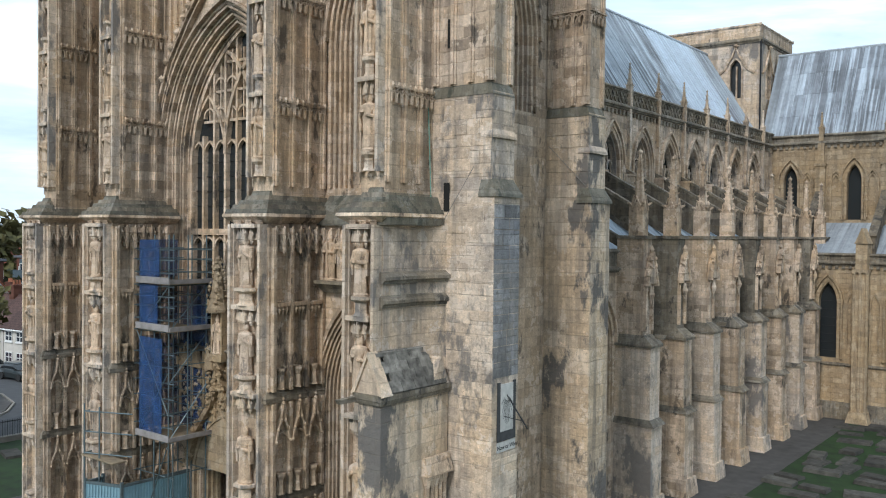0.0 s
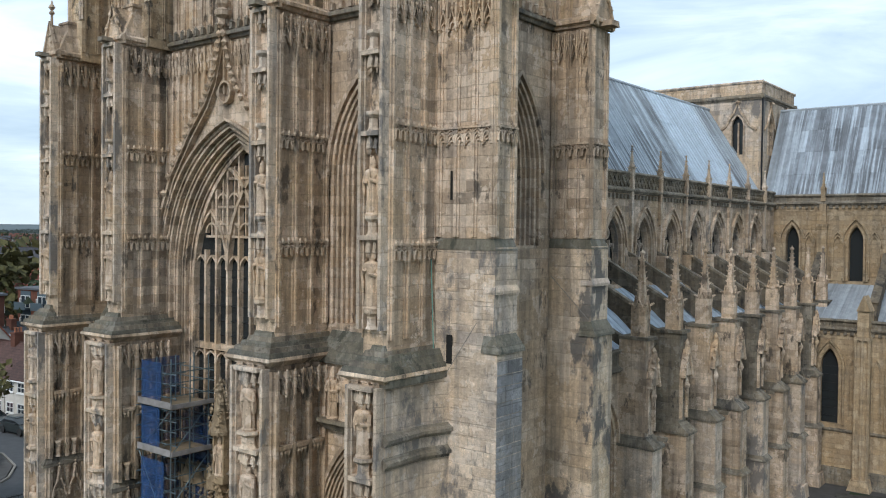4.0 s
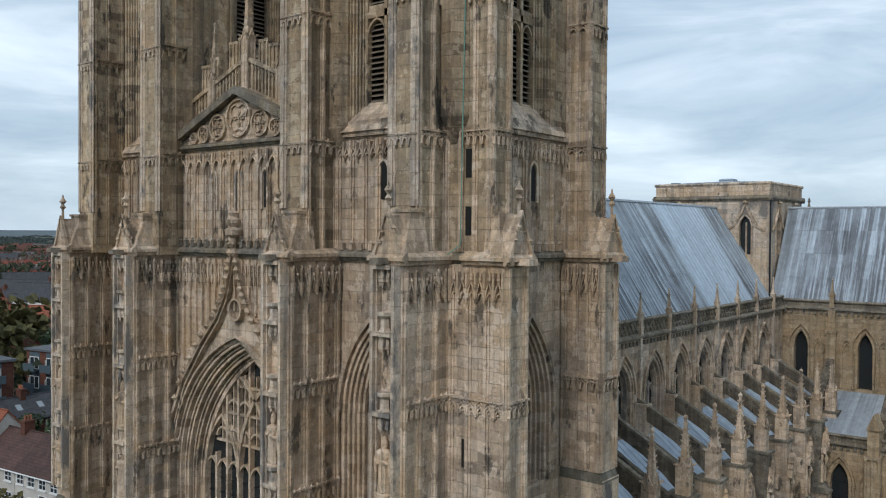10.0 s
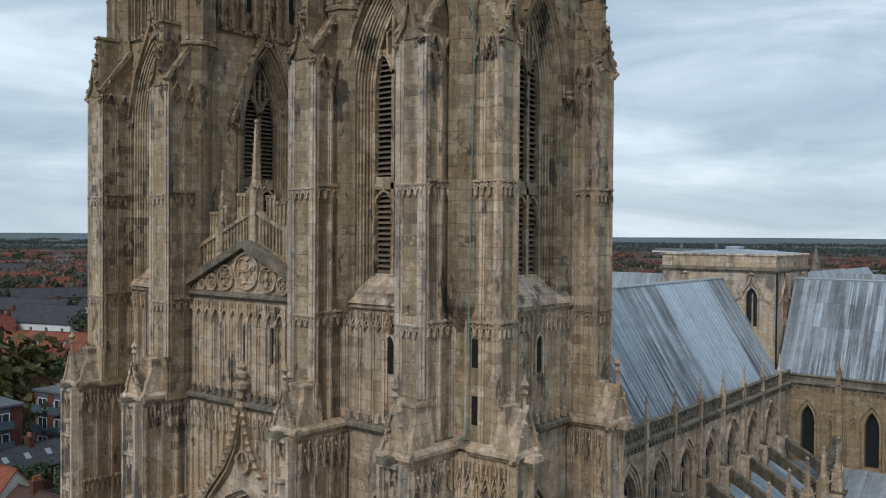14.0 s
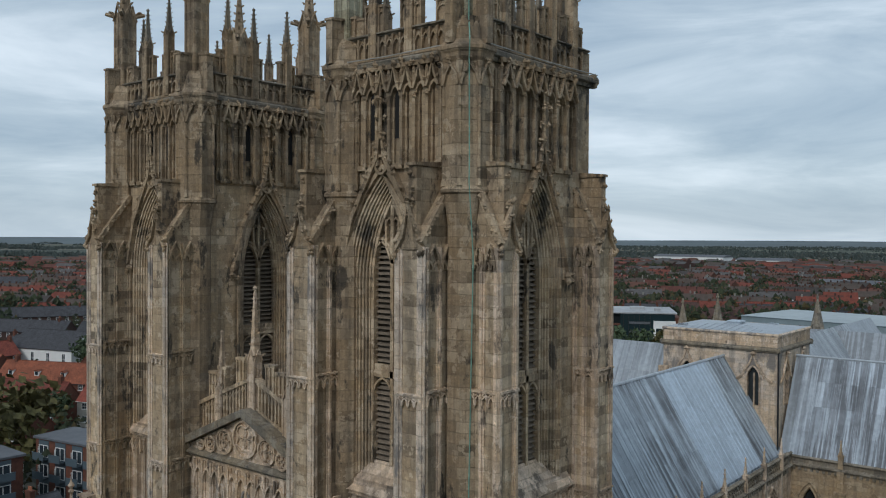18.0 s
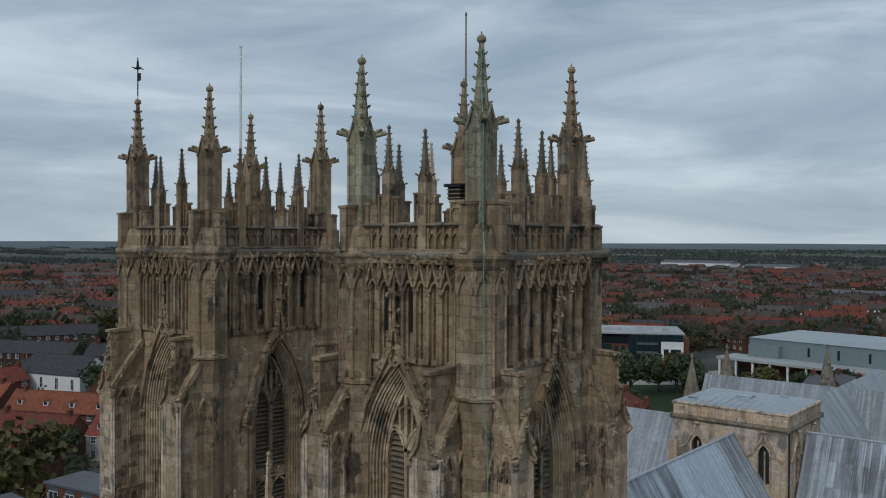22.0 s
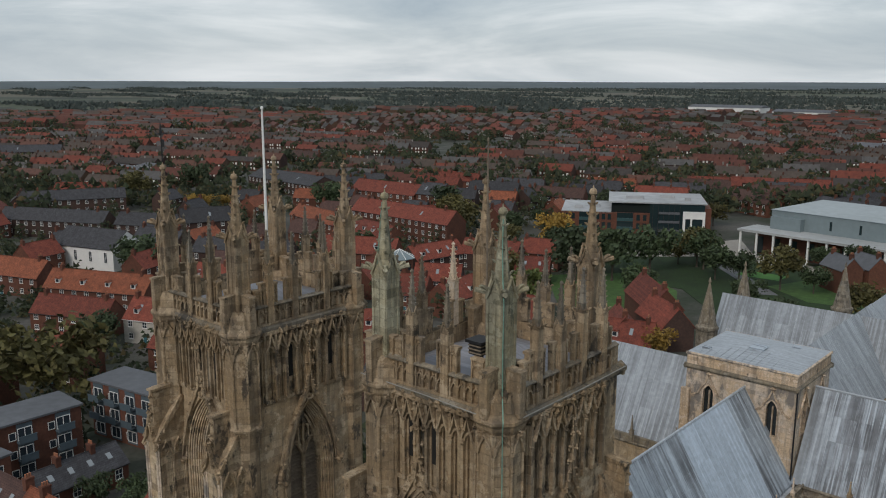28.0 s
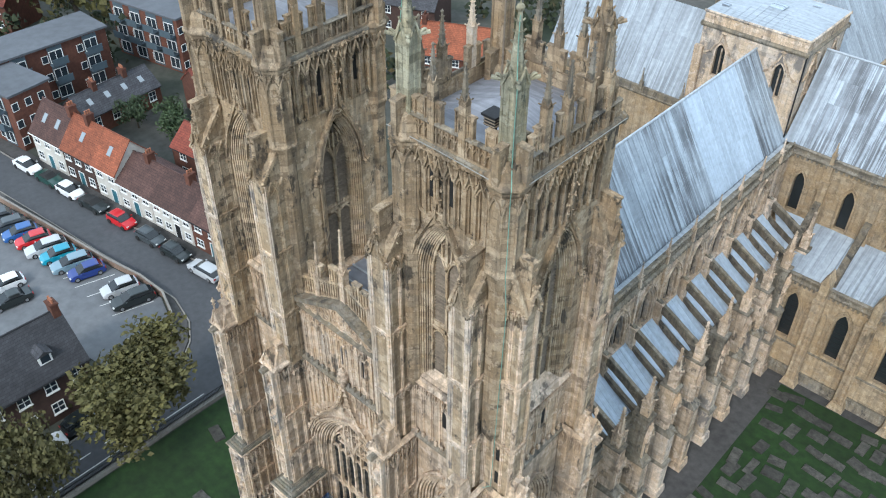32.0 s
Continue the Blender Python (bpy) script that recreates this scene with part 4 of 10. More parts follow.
    # strings and weatherings
    for z, h, d in ((25.4, 0.35, 0.28), (29.65, 0.25, 0.25), (44.35, 0.42, 0.27)):
        for fr, a, b in ((W, -6.0, 0.4), (S, 0.0, R), (E, -6.0, 0.4), (N, 0.0, R)):
            if 29 < z < 30:
                if fr in (W, S):
                    part("string_course", Mesh(flip).lbox(fr, *((-5.35, -1.5) if fr is W else (1.0, 5.9)), 29.5, 29.66, 0, 0.14), STONE, root)
                continue
            me = Mesh(top if z > 40 else flip)
            string(me, fr, a - d * 0.985, b + d * 0.985, z, h, d)
            part("string_course", me, STONE_DARK, root)
    for fr, a, b in ((W, -5.2, -1.7), (S, 1.6, 5.6)):
        # sloped belfry sill
        me = Mesh(flip)
        vs = [fr.at(a, 29.66, 0.24), fr.at(b, 29.66, 0.24), fr.at(b, 30.7, -0.42), fr.at(a, 30.7, -0.42), fr.at(a, 29.6, -0.42), fr.at(b, 29.6, -0.42)]
        me.add(vs, [(0, 1, 2, 3), (0, 3, 4), (1, 5, 2), (4, 5, 1, 0)])
        part("belfry_sill", me, STONE, root, "steep sloped stone sill under the louvres")
    # brattishing along the middle string
    for fr, a, b in ((W, -5.25, -1.55), (S, 1.4, 5.5)):
        n = int((b - a) / 0.42)
        for k in range(n):
            me = Mesh(flip)
            c = a + (b - a) * (k + 0.5) / n
            me.lbox(fr, c - 0.08, c + 0.08, 25.55, 25.8, 0.04, 0.2)
            q = fr.at(c, 25.82, 0.14)
            me.blob(*q, 0.12, 0.12)
            part("brattishing", me, STONE, root)

    # west buttresses: two, each with a deep lower and a shallower upper stage
    def west_buttress(x0, x1, X0, X1, seed, plain_side):
        bt = part("buttress", Mesh(flip).box(x0, x1, -2.4, 0, 0, 25.2), STONE, root, "deep panelled buttress with statue niches on its front")
        up = Mesh(flip).box(X0, X1, -1.5, 0, 25.2, 38.3)
        part("upper_stage", up, STONE_BROWN, bt)
        base = Mesh(flip)
        base.frus(x0 - 0.55, x1 + 0.6, -3.15, 0, 0, x0 - 0.55, x1 + 0.6, -3.15, 0, 0.55)
        base.frus(x0 - 0.55, x1 + 0.6, -3.15, 0, 0.55, x0 - 0.35, x1 + 0.4, -2.95, 0, 1.0)
        # the lowest stages are wider and carry two offsets
        base.box(x0 - 0.3 + (0.36 if plain_side else 0), x1 + 0.35, -2.9, 0, 1.0, 13.5)
        part("lower_stage", base, STONE, bt)
        a, b = x0 - 0.3 + (0.36 if plain_side else 0), x1 + 0.35
        for z in (4.1, 7.55):
            of = Mesh(flip)
            of.frus(a - 0.2, b + 0.2, -3.1, 0.0, z - 0.12, a - 0.2, b + 0.2, -3.1, 0.0, z + 0.05)
            of.frus(a - 0.2, b + 0.2, -3.1, 0.0, z + 0.05, a, b, -2.9, 0.0, z + 0.28)
            part("weathering", of, STONE_DARK, bt, "moulded offset, dark on top")
        of = Mesh(flip)
        of.frus(a - 0.06, b + 0.06, -2.96, 0, 13.36, a - 0.32, b + 0.32, -3.24, 0, 13.56)
        of.frus(a - 0.32, b + 0.32, -3.24, 0, 13.56, a - 0.3, b + 0.3, -3.22, 0, 13.66)
        corbels(of, west(-2.92), a, b, 13.4, 3, 0.34, 0.16)
        part("cornice", of, STONE, bt, "carved cornice under the weathering")
        for k in range(5):
            q = 0.27 - 0.155 * k
            of = Mesh(flip).frus(a - q, b + q, -2.9 - q, 0, 13.66 + 0.155 * k, a - q + 0.05, b + q - 0.05, -2.9 - q + 0.05, 0, 13.66 + 0.155 * (k + 1))
            part("weathering", of, STONE_DARK if k % 2 else STONE_MOSS, bt, "stepped grey weathering course")
        if plain_side:
            of = Mesh(flip)
            of.frus(b - 0.1, 0.42, -3.0, -0.25, 13.3, b - 0.1, 0.42, -3.0, -0.25, 13.5)
            of.frus(b - 0.1, 0.42, -3.0, -0.25, 13.5, b - 0.1, b, -2.6, -0.25, 14.2)
            part("weathering", of, STONE_MOSS, bt)
        # panelled flanks
        pan = Mesh(flip)
        if plain_side:
            pb = Mesh(flip).ring([[(b - 0.1, -2.82, z), (0.15, -2.87, z), (0.15, -1.25, z), (0.5, -0.25, z), (b - 0.1, -0.25, z)] for z in (1.0, 13.32)])
            pl = part("plain_flank", pb, STONE_PALE, bt, "plain patched ashlar flank")
            pb = Mesh(flip)
            for z, q in ((11.75, 0.22), (11.05, 0.16)):
                string(pb, south(0.15), -2.97, -1.25, z, 0.3, q)
                string(pb, Face((0.15, -1.25), (0.35, 1.0), (1.0, -0.35)), 0.0, 1.05, z, 0.3, q)
            part("string_course", pb, STONE_DARK, pl)
        for fx, sgn in ((b, 1), (a, -1))[1 if plain_side else 0:]:
            fr = Face((fx, 0), (0, 1), (sgn, 0))
            ribs(pan, fr, -2.78, -0.6, 1.0, 4.0, 3, 0.13, 0.26)
            ribs(pan, fr, -2.78, -0.6, 4.3, 7.4, 3, 0.13, 0.26)
            ribs(pan, fr, -2.78, -0.6, 7.8, 13.2, 3, 0.13, 0.26)
            ogee_panels(pan, fr, -2.78, -0.6, 6.0, 3, 1.45, 0.24)
            ogee_panels(pan, fr, -2.78, -0.6, 2.6, 3, 1.3, 0.24)
            corbels(pan, fr, -2.78, -0.6, 10.6, 3, 0.5, 0.28)
            canopies(pan, fr, -2.78, -0.6, 12.4, 3, None, 0.85, 0.3)
            for zz in (7.85, 4.35):
                for k in range(3):
                    q = fr.at(-2.42 + 0.73 * k, 0, 0.16)
                    pan.turn(q[0], q[1], [(0.16, zz), (0.12, zz + 0.1), (0.11, zz + 0.5), (0.18, zz + 0.62), (0.18, zz + 0.7)], 6)
        for fx, sgn in ((x1, 1), (x0, -1)):
            fr = Face((fx, 0), (0, 1), (sgn, 0))
            part("panelled_flank", pan, STONE, bt)
            pan = Mesh(flip)
            ribs(pan, fr, -2.3, -0.15, 14.6, 25.0, 3, 0.1, 0.13)
            for z in (17.3, 20.9):
                heads(pan, fr, -2.3, -0.15, z, 3, 0.42, 0.16)
                for k in range(9):
                    q = fr.at(-2.25 + 0.26 * k, z + 0.2, 0.16)
                    pan.blob(*q, 0.06, 0.12)
            canopies(pan, fr, -2.3, -0.15, 24.1, 3, None, 0.95, 0.18)
        for fx, sgn in ((X1, 1), (X0, -1)):
            fr = Face((fx, 0), (0, 1), (sgn, 0))
            part("panelled_flank", pan, STONE, bt)
            pan = Mesh(flip)
            ribs(pan, fr, -1.4, -0.1, 25.6, 38.2, 2, 0.09, 0.1)
            for z in (29.2, 33.6):
                heads(pan, fr, -1.4, -0.1, z, 2, 0.4, 0.14)
        part("panelled_flank", pan, STONE_BROWN, bt)
        pan = Mesh(flip)
        fr = west(-1.5)
        ribs(pan, fr, X0 + 0.06, X1 - 0.06, 27.0, 38.2, 1, 0.14, 0.08)
        for z in (29.2, 33.6):
            string(pan, fr, X0 - 0.05, X1 + 0.05, z, 0.12, 0.1)
            heads(pan, fr, X0, X1, z - 0.1, 2, 0.3, 0.12)
        part("panelled_front", pan, STONE_PALE, bt)
        fr = Mesh(flip)
        niche_front(fr, west(-2.9), a, b, [1.0, 4.1, 7.7, 10.6, 13.3])
        niche_front(fr, west(-2.4), x0, x1, [14.9, 17.7, 20.8, 23.2, 25.2])
        part("niche_front", fr, STONE_PALE, bt)
        for z, h in ((4.75, 1.9), (8.3, 1.75), (11.2, 1.7)):
            cx = (a + b) / 2
            statue(cx if flip is None else flip - cx, -3.1, z - (0.05 if z < 5 else 0), h, seed + int(z))
        for z, h in ((15.5, 1.75), (18.3, 1.7)):
            cx = (x0 + x1) / 2
            statue(cx if flip is None else flip - cx, -2.58, z, h, seed + int(z))
        # gabled cap over the deep stage
        cap = Mesh(flip)
        gablet_cap(cap, west(-2.4), x0 + 0.05, x1 - 0.05, 25.4, 1.3, 0.6, 0)
        cap.frus(x0 - 0.1, x1 + 0.1, -2.5, -1.2, 25.3, x0 + 0.15, x1 - 0.15, -1.85, -1.2, 26.6)
        cap.box(x0 + 0.14, x1 - 0.14, -1.9, -1.2, 26.0, 26.8)
        cap.box(x0 + 0.1, x1 - 0.1, -1.95, -1.2, 26.8, 26.9)
        for fx, sgn in ((x1, 1), (x0, -1)):
            string(cap, Face((fx, 0), (0, 1), (sgn, 0)), -2.5, 0, 25.4, 0.35, 0.235)
        string(cap, west(-2.4), x0 - 0.23, x1 + 0.23, 25.4, 0.35, 0.24)
        part("gablet", cap, STONE, bt, "gabled cap with crockets and a carved finial")
        # water spout
        sp = Mesh(flip)
        sp.frus(x0 + 0.3, x1 - 0.3, -3.1, -2.4, 25.25, x0 + 0.34, x1 - 0.34, -3.1, -2.4, 25.42)
        part("water_spout", sp, STONE_DARK, bt)
        # head of the upper stage
        hd = Mesh(flip)
        fin_head(hd, Face(((X0 + X1) / 2, 0), (1, 0), (0, -1)), (X1 - X0) / 2, 1.5)
        part("buttress_head", hd, STONE_SOOT, bt, "crocketed gable and block at the buttress head")
        return bt

    west_buttress(-6.25, -5.25, -6.6, -5.4, 10 if flip is None else 40, False)
    west_buttress(-1.2, -0.22, -1.5, -0.45, 20 if flip is None else 60, True)

    # side buttresses: the western one holds the stair and is flush with the west wall
    def side_buttress(y0, y1, Y0, Y1, stair):
        xr = 2.05
        bt = part("side_buttress", Mesh(flip).box(-0.2 if stair else 0.4, xr, y0, y1, 17.4, 25.2), STONE, root, "stair buttress with slit lights" if stair else "deep panelled side buttress")
        me = Mesh(flip)
        me.box(-0.6 if stair else 0.41, 1.35, Y0, Y1, 25.2, 38.3)
        if stair:
            me.box(-0.6, 0.38, Y0 + 0.02, Y1 - 0.02, 38.3, 40.6)
        part("upper_stage", me, STONE_BROWN, bt)
        me = Mesh(flip)
        xl = -0.2 if stair else 0.4
        me.frus(xl, xr + 0.55, y0 - 0.5, y1 + 0.3, 0, xl, xr + 0.45, y0 - 0.4, y1 + 0.25, 1.2)
        me.box(xl, xr + 0.25, y0 - 0.12, y1 + 0.22, 1.2, 14.3)
        me.box(xl, xr + 0.1, y0 - 0.05, y1 + 0.1, 14.3, 17.4)
        part("lower_stage", me, STONE_PALE if stair else STONE_STAIN, bt, "plain ashlar lower stage, patched and stained")
        me = Mesh(flip)
        a, b = y0 - 0.12, y1 + 0.1
        xl = 1.2 if stair else 0.4
        me.frus(xr - 0.3, xr + 0.34, a - 0.06, b + 0.14, 14.2, xr - 0.3, xr + 0.34, a - 0.06, b + 0.14, 14.3)
        me.frus(xr - 0.3, xr + 0.34, a - 0.06, b + 0.14, 14.3, xr - 0.3, xr + 0.1, y0 - 0.04, y1 + 0.05, 14.75)
        part("weathering", me, STONE_MOSS, bt, "mossy weathered offset")
        me = Mesh(flip)
        me.frus(xr - 0.3, xr + 0.18, y0 - 0.09, y1 + 0.14, 15.98, xr - 0.3, xr + 0.18, y0 - 0.09, y1 + 0.14, 16.08)
        me.frus(xr - 0.3, xr + 0.18, y0 - 0.09, y1 + 0.14, 16.08, xr - 0.3, xr + 0.1, y0 - 0.04, y1 + 0.05, 16.25)
        part("weathering", me, STONE_PALE, bt, "mossy weathered offset")
        me = Mesh(flip)
        me.frus(-0.2 if stair else 0.4, xr + 0.12, y0 - 0.07, y1 + 0.07, 17.3, -0.2 if stair else 0.4, xr, y0, y1, 17.65)
        part("weathering", me, STONE_MOSS, bt, "mossy weathered offset")
        me = Mesh(flip)
        wf = west(y0)
        if stair:
            ribs(me, wf, -0.05, xr - 0.06, 17.7, 25.1, 3, 0.1, 0.11)
            for z in (20.9,):
                heads(me, wf, -0.05, xr - 0.06, z, 3, 0.42, 0.16)
                canopies(me, wf, -0.05, xr - 0.06, z - 0.35, 3, None, 0.45, 0.12)
            canopies(me, wf, -0.05, xr - 0.06, 24.1, 3, None, 0.95, 0.18)
            wu = west(Y0)
            ribs(me, wu, -0.35, 1.3, 25.6, 38.2, 3, 0.09, 0.09)
            for z in (29.2, 33.6):
                heads(me, wu, 0.3, 1.3, z, 2, 0.4, 0.14)
        else:
            ribs(me, wf, 0.5, xr - 0.06, 17.7, 25.1, 3, 0.1, 0.11)
            heads(me, wf, 0.5, xr - 0.06, 20.9, 3, 0.4, 0.16)
            canopies(me, wf, 0.5, xr - 0.06, 24.1, 3, None, 0.95, 0.18)
            wu = west(Y0)
            ribs(me, wu, 0.5, 1.3, 25.6, 38.2, 2, 0.09, 0.09)
            for z in (29.2, 33.6):
                heads(me, wu, 0.5, 1.3, z, 2, 0.4, 0.12)
        part("panelling", me, STONE, bt)
        me = Mesh(flip)
        sf = south(xr)
        ribs(me, sf, y0 + 0.06, y1 - 0.06, 17.7, 25.1, 1, 0.12, 0.09)
        for z in (20.9,):
            heads(me, sf, y0, y1, z, 2, 0.4, 0.14)
        su = south(1.35)
        ribs(me, su, Y0 + 0.06, Y1 - 0.06, 25.6, 38.2, 1, 0.12, 0.08)
        for z in (29.2, 33.6):
            heads(me, su, Y0, Y1, z, 2, 0.4, 0.12)
        part("panelling", me, STONE, bt)
        me = Mesh(flip)
        gablet_cap(me, south(xr), y0 - 0.05, y1 + 0.05, 25.4, 1.35, 0.6, 0)
        me.frus(1.2, xr + 0.1, y0 - 0.08, y1 + 0.08, 25.3, 1.2, 1.5, y0 + 0.1, y1 - 0.1, 26.5)
        me.box(1.2, 1.66, y0 + 0.14, y1 - 0.14, 26.0, 26.8)
        for fr in (west(y0), east(y1)):
            string(me, fr, 0.4, xr + 0.23, 25.4, 0.35, 0.235)
        string(me, south(xr), y0 - 0.228, y1 + 0.228, 25.4, 0.35, 0.24)
        me.frus(xr - 0.1, xr + 0.6, y0 + 0.25, y1 - 0.25, 25.2, xr - 0.1, xr + 0.6, y0 + 0.3, y1 - 0.3, 25.4)
        part("gablet", me, STONE, bt, "gabled cap with crockets and a carved finial")
        me = Mesh(flip)
        fin_head(me, Face((0.4, (Y0 + Y1) / 2), (0, 1), (1, 0)), (Y1 - Y0) / 2, 0.95)
        part("buttress_head", me, STONE_SOOT, bt, "crocketed gable and block at the buttress head")
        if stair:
            # no hole is cut: flat sheets carry the dark of the stair inside
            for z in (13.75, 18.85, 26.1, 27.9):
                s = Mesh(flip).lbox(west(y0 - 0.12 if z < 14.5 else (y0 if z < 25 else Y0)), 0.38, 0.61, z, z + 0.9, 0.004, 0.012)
                part("slit_light", s, PAINTED_DARK, bt, "narrow stair slit, its inner shade painted flat on the wall")
        return bt

    side_buttress(-0.2, 0.85, -0.08, 0.9, True)
    side_buttress(5.75, 6.85, 5.95, 7.1, False)

    # corner turrets from the belfry head up, and the parapet
    par = part("parapet", Mesh(top).box(-6.0, 0.4, -0.05, 0.15, 44.4, 45.35), STONE_SOOT, root, "panelled battlemented parapet with pinnacles")
    for fr, a, b, pins in ((W, -5.25, -0.75, (-3.9, -2.26)), (S, 0.75, 6.2, (1.41, 2.8, 4.2, 5.6)), (E, -5.25, -0.75, (-4.3, -3.1, -1.9)), (N, 0.75, 6.2, (1.41, 2.8, 4.7))):
        me = Mesh(top)
        if fr is not W:
            me.lbox(fr, a - 1.0, b + 0.7, 44.4, 45.35, -0.15, 0.05)
        n = 14
        ribs(me, fr, a, b, 44.55, 45.3, n, 0.07, 0.17, False)
        step = (b - a) / n
        for k in range(n):
            c = a + step * (k + 0.5)
            me.bar(fr, arch_pts(c, step * 0.38, 44.95, 0.2, 3), 0.06, 0.03, 0.15)
        me.lbox(fr, a, b, 44.5, 44.6, 0.03, 0.18)
        part("panelled_band", me, STONE_SOOT, par)
        me = Mesh(top)
        string(me, fr, a - 0.5, b + 0.5, 45.4, 0.16, 0.2)
        part("string_course", me, STONE_DARK, par)
        spans = [(a - 0.1, a + 0.42, 46.1), (b - 0.42, b + 0.1, 46.1)]
        for p in pins:
            spans += [(p - 0.46, p - 0.16, 46.38), (p + 0.16, p + 0.46, 46.3)]
        for u0, u1, zt in spans:
            if u0 < a - 0.2 or u1 > b + 0.2:
                continue
            mm = Mesh(top)
            mm.lbox(fr, u0, u1, 45.4, zt, -0.12, 0.03)
            mm.lbox(fr, u0 - 0.04, u1 + 0.04, zt, zt + 0.09, -0.17, 0.09)
            mm.lbox(fr, u0, u0 + 0.06, 45.45, zt, 0.03, 0.1)
            mm.lbox(fr, u1 - 0.06, u1, 45.45, zt, 0.03, 0.1)
            mm.bar(fr, arch_pts((u0 + u1) / 2, (u1 - u0) * 0.36, zt - 0.28, 0.14, 3), 0.05, 0.03, 0.09)
            part("merlon", mm, STONE_SOOT, par)
        for k, p in enumerate(pins):
            q = fr.at(p, 0, 0.05)
            pm = Mesh(top)
            cap = Mesh(top)
            pinnacle(pm, q[0], q[1], 44.55, 0.34, 2.75 - 0.25 * (k % 2), 1.5, 6, True, 4, cap)
            fresh = new_pin and fr is N and k == 2
            pm = part("small_pinnacle", pm, STONE_NEW if fresh else STONE_SOOT, par)
            part("spirelet", cap, STONE_NEW if fresh else STONE_DARK, pm, "" if fresh else "blackened crocketed spirelet")
    for cx, cy, green in turrets:
        me = Mesh()
        # turret body with angle shafts
        shafts = []
        me.turn(cx, cy, [(0.3, 29.0), (0.64, 29.8), (0.64, 38.9), (0.8, 39.85), (0.88, 39.9), (0.88, 40.0), (0.8, 40.1), (0.8, 43.95), (0.88, 44.08), (0.9, 44.2), (0.98, 44.32), (0.98, 44.42), (0.78, 44.62), (0.7, 45.1), (0.5, 45.4)], 8, math.pi / 8)
        for i in range(8):
            a = math.pi / 8 + i * math.pi / 4
            px, py = cx + 0.8 * math.cos(a), cy + 0.8 * math.sin(a)
            shafts.append(Mesh().turn(px, py, [(0.1, 40.1), (0.06, 40.3), (0.06, 43.6), (0.11, 43.8), (0.11, 43.95)], 5))
            f = Face((cx + 0.74 * math.cos(a + math.pi / 8), cy + 0.74 * math.sin(a + math.pi / 8)), (-math.sin(a + math.pi / 8), math.cos(a + math.pi / 8)), (math.cos(a + math.pi / 8), math.sin(a + math.pi / 8)))
            me.bar(f, [(-0.3, 43.2), (-0.2, 43.55), (0, 43.85), (0.2, 43.55), (0.3, 43.2)], 0.08, -0.04, 0.1)
            clump(me, *f.at(0, 43.95, 0.1), 0.1, 4)
            for k in range(4):
                clump(me, *f.at(-0.31, 41.0 + 0.8 * k, 0.03), 0.07, 3)
        # four low slabs brace the pinnacle foot
        for sx, sy in ((1, 0), (-1, 0), (0, 1), (0, -1)):
            f = Face((cx, cy), (sx, sy), (-sy, sx))
            me.prism(f, [(0.2, 44.5), (0.92, 44.5), (0.92, 46.0), (0.2, 46.05)], -0.15, 0.15)
            me.prism(f, [(0.2, 46.05), (0.96, 46.0), (0.96, 46.08), (0.2, 46.15)], -0.19, 0.19)
        tur = part("corner_turret", me, STONE_SOOT, root, "octagonal corner turret with crocketed pinnacle")
        for sh in shafts:
            part("angle_shaft", sh, STONE_SOOT, tur)
        me = Mesh()
        pinnacle(me, cx, cy, 44.6, 0.74, 4.15, 2.55, 5, True, 8)
        for sx in (-1, 1):
            for sy in (-1, 1):
                me.rod((cx + sx * 0.3, cy + sy * 0.3, 48.58), (cx + sx * 0.62, cy + sy * 0.62, 48.7), 0.09, 6)
        part("pinnacle", me, STONE_GREEN if green else STONE_SOOT, tur, "pinnacle stained green by copper" if green else "")
    return root


sw_tower = bell_tower(None, None, "tall weathered limestone church tower with crocketed pinnacles", False, ((-0.1, 0.15, True), (-0.48, 6.2, False), (-5.42, 0.15, True), (-5.42, 6.0, False)), True)
bell_tower(AXIS2, -20.1, "tall limestone church tower beside the great west window", True, ((-20.05, 0.15, False), (-19.85, 6.45, False), (-14.47, 0.15, False), (-14.5, 6.45, False)), False)

# flagpoles on the tower roofs
for x, y, z1, r, m, lab in ((-3.24, 3.35, 53.1, 0.55, LOUVRE, "slim weathered grey flagpole on the tower roof"), (-16.97, 3.64, 53.9, 1.0, WHITE, "tall white flagpole on the tower roof")):
    tagged(part("flagpole", Mesh().turn(x, y, [(0.08 * r, 45.2), (0.07 * r, 49), (0.045 * r, z1), (0.07 * r, z1 + 0.02), (0.07 * r, z1 + 0.12), (0.01, z1 + 0.16)], 8), m, None), lab, "flagpole", "tower flagpoles")

# ---- west gable of the nave between the towers ----
gable = thing("west_gable", "carved west front of the nave with a great traceried window", "church front")
CX = -10.45
G = west(-0.35)
me = Mesh()
arched_wall(me, G, -14.75, -6.0, 8.2, 25.3, CX, 4.0, 8.9, 16.4, 5.5, -1.2, 0.0, 12)
arched_wall(me, G, -14.75, -6.0, 0, 8.2, CX, 1.5, 0, 3.2, 2.2, -1.2, 0.0, 8)
me.lbox(G, -14.75, -6.0, 25.3, 29.6, -1.2, 0.0)
me.prism(G, [(-14.75, 29.6), (-6.0, 29.6), (CX, 31.5)], -1.2, 0.0)
part("wall", me, STONE, gable)
# great window
gw = part("great_window", Mesh().prism(G, opening(CX, 3.3, 9.0, 15.5, 5.6, 10), -1.08, -1.02), GLASS, gable, "great nine-light traceried west window")
me = Mesh()
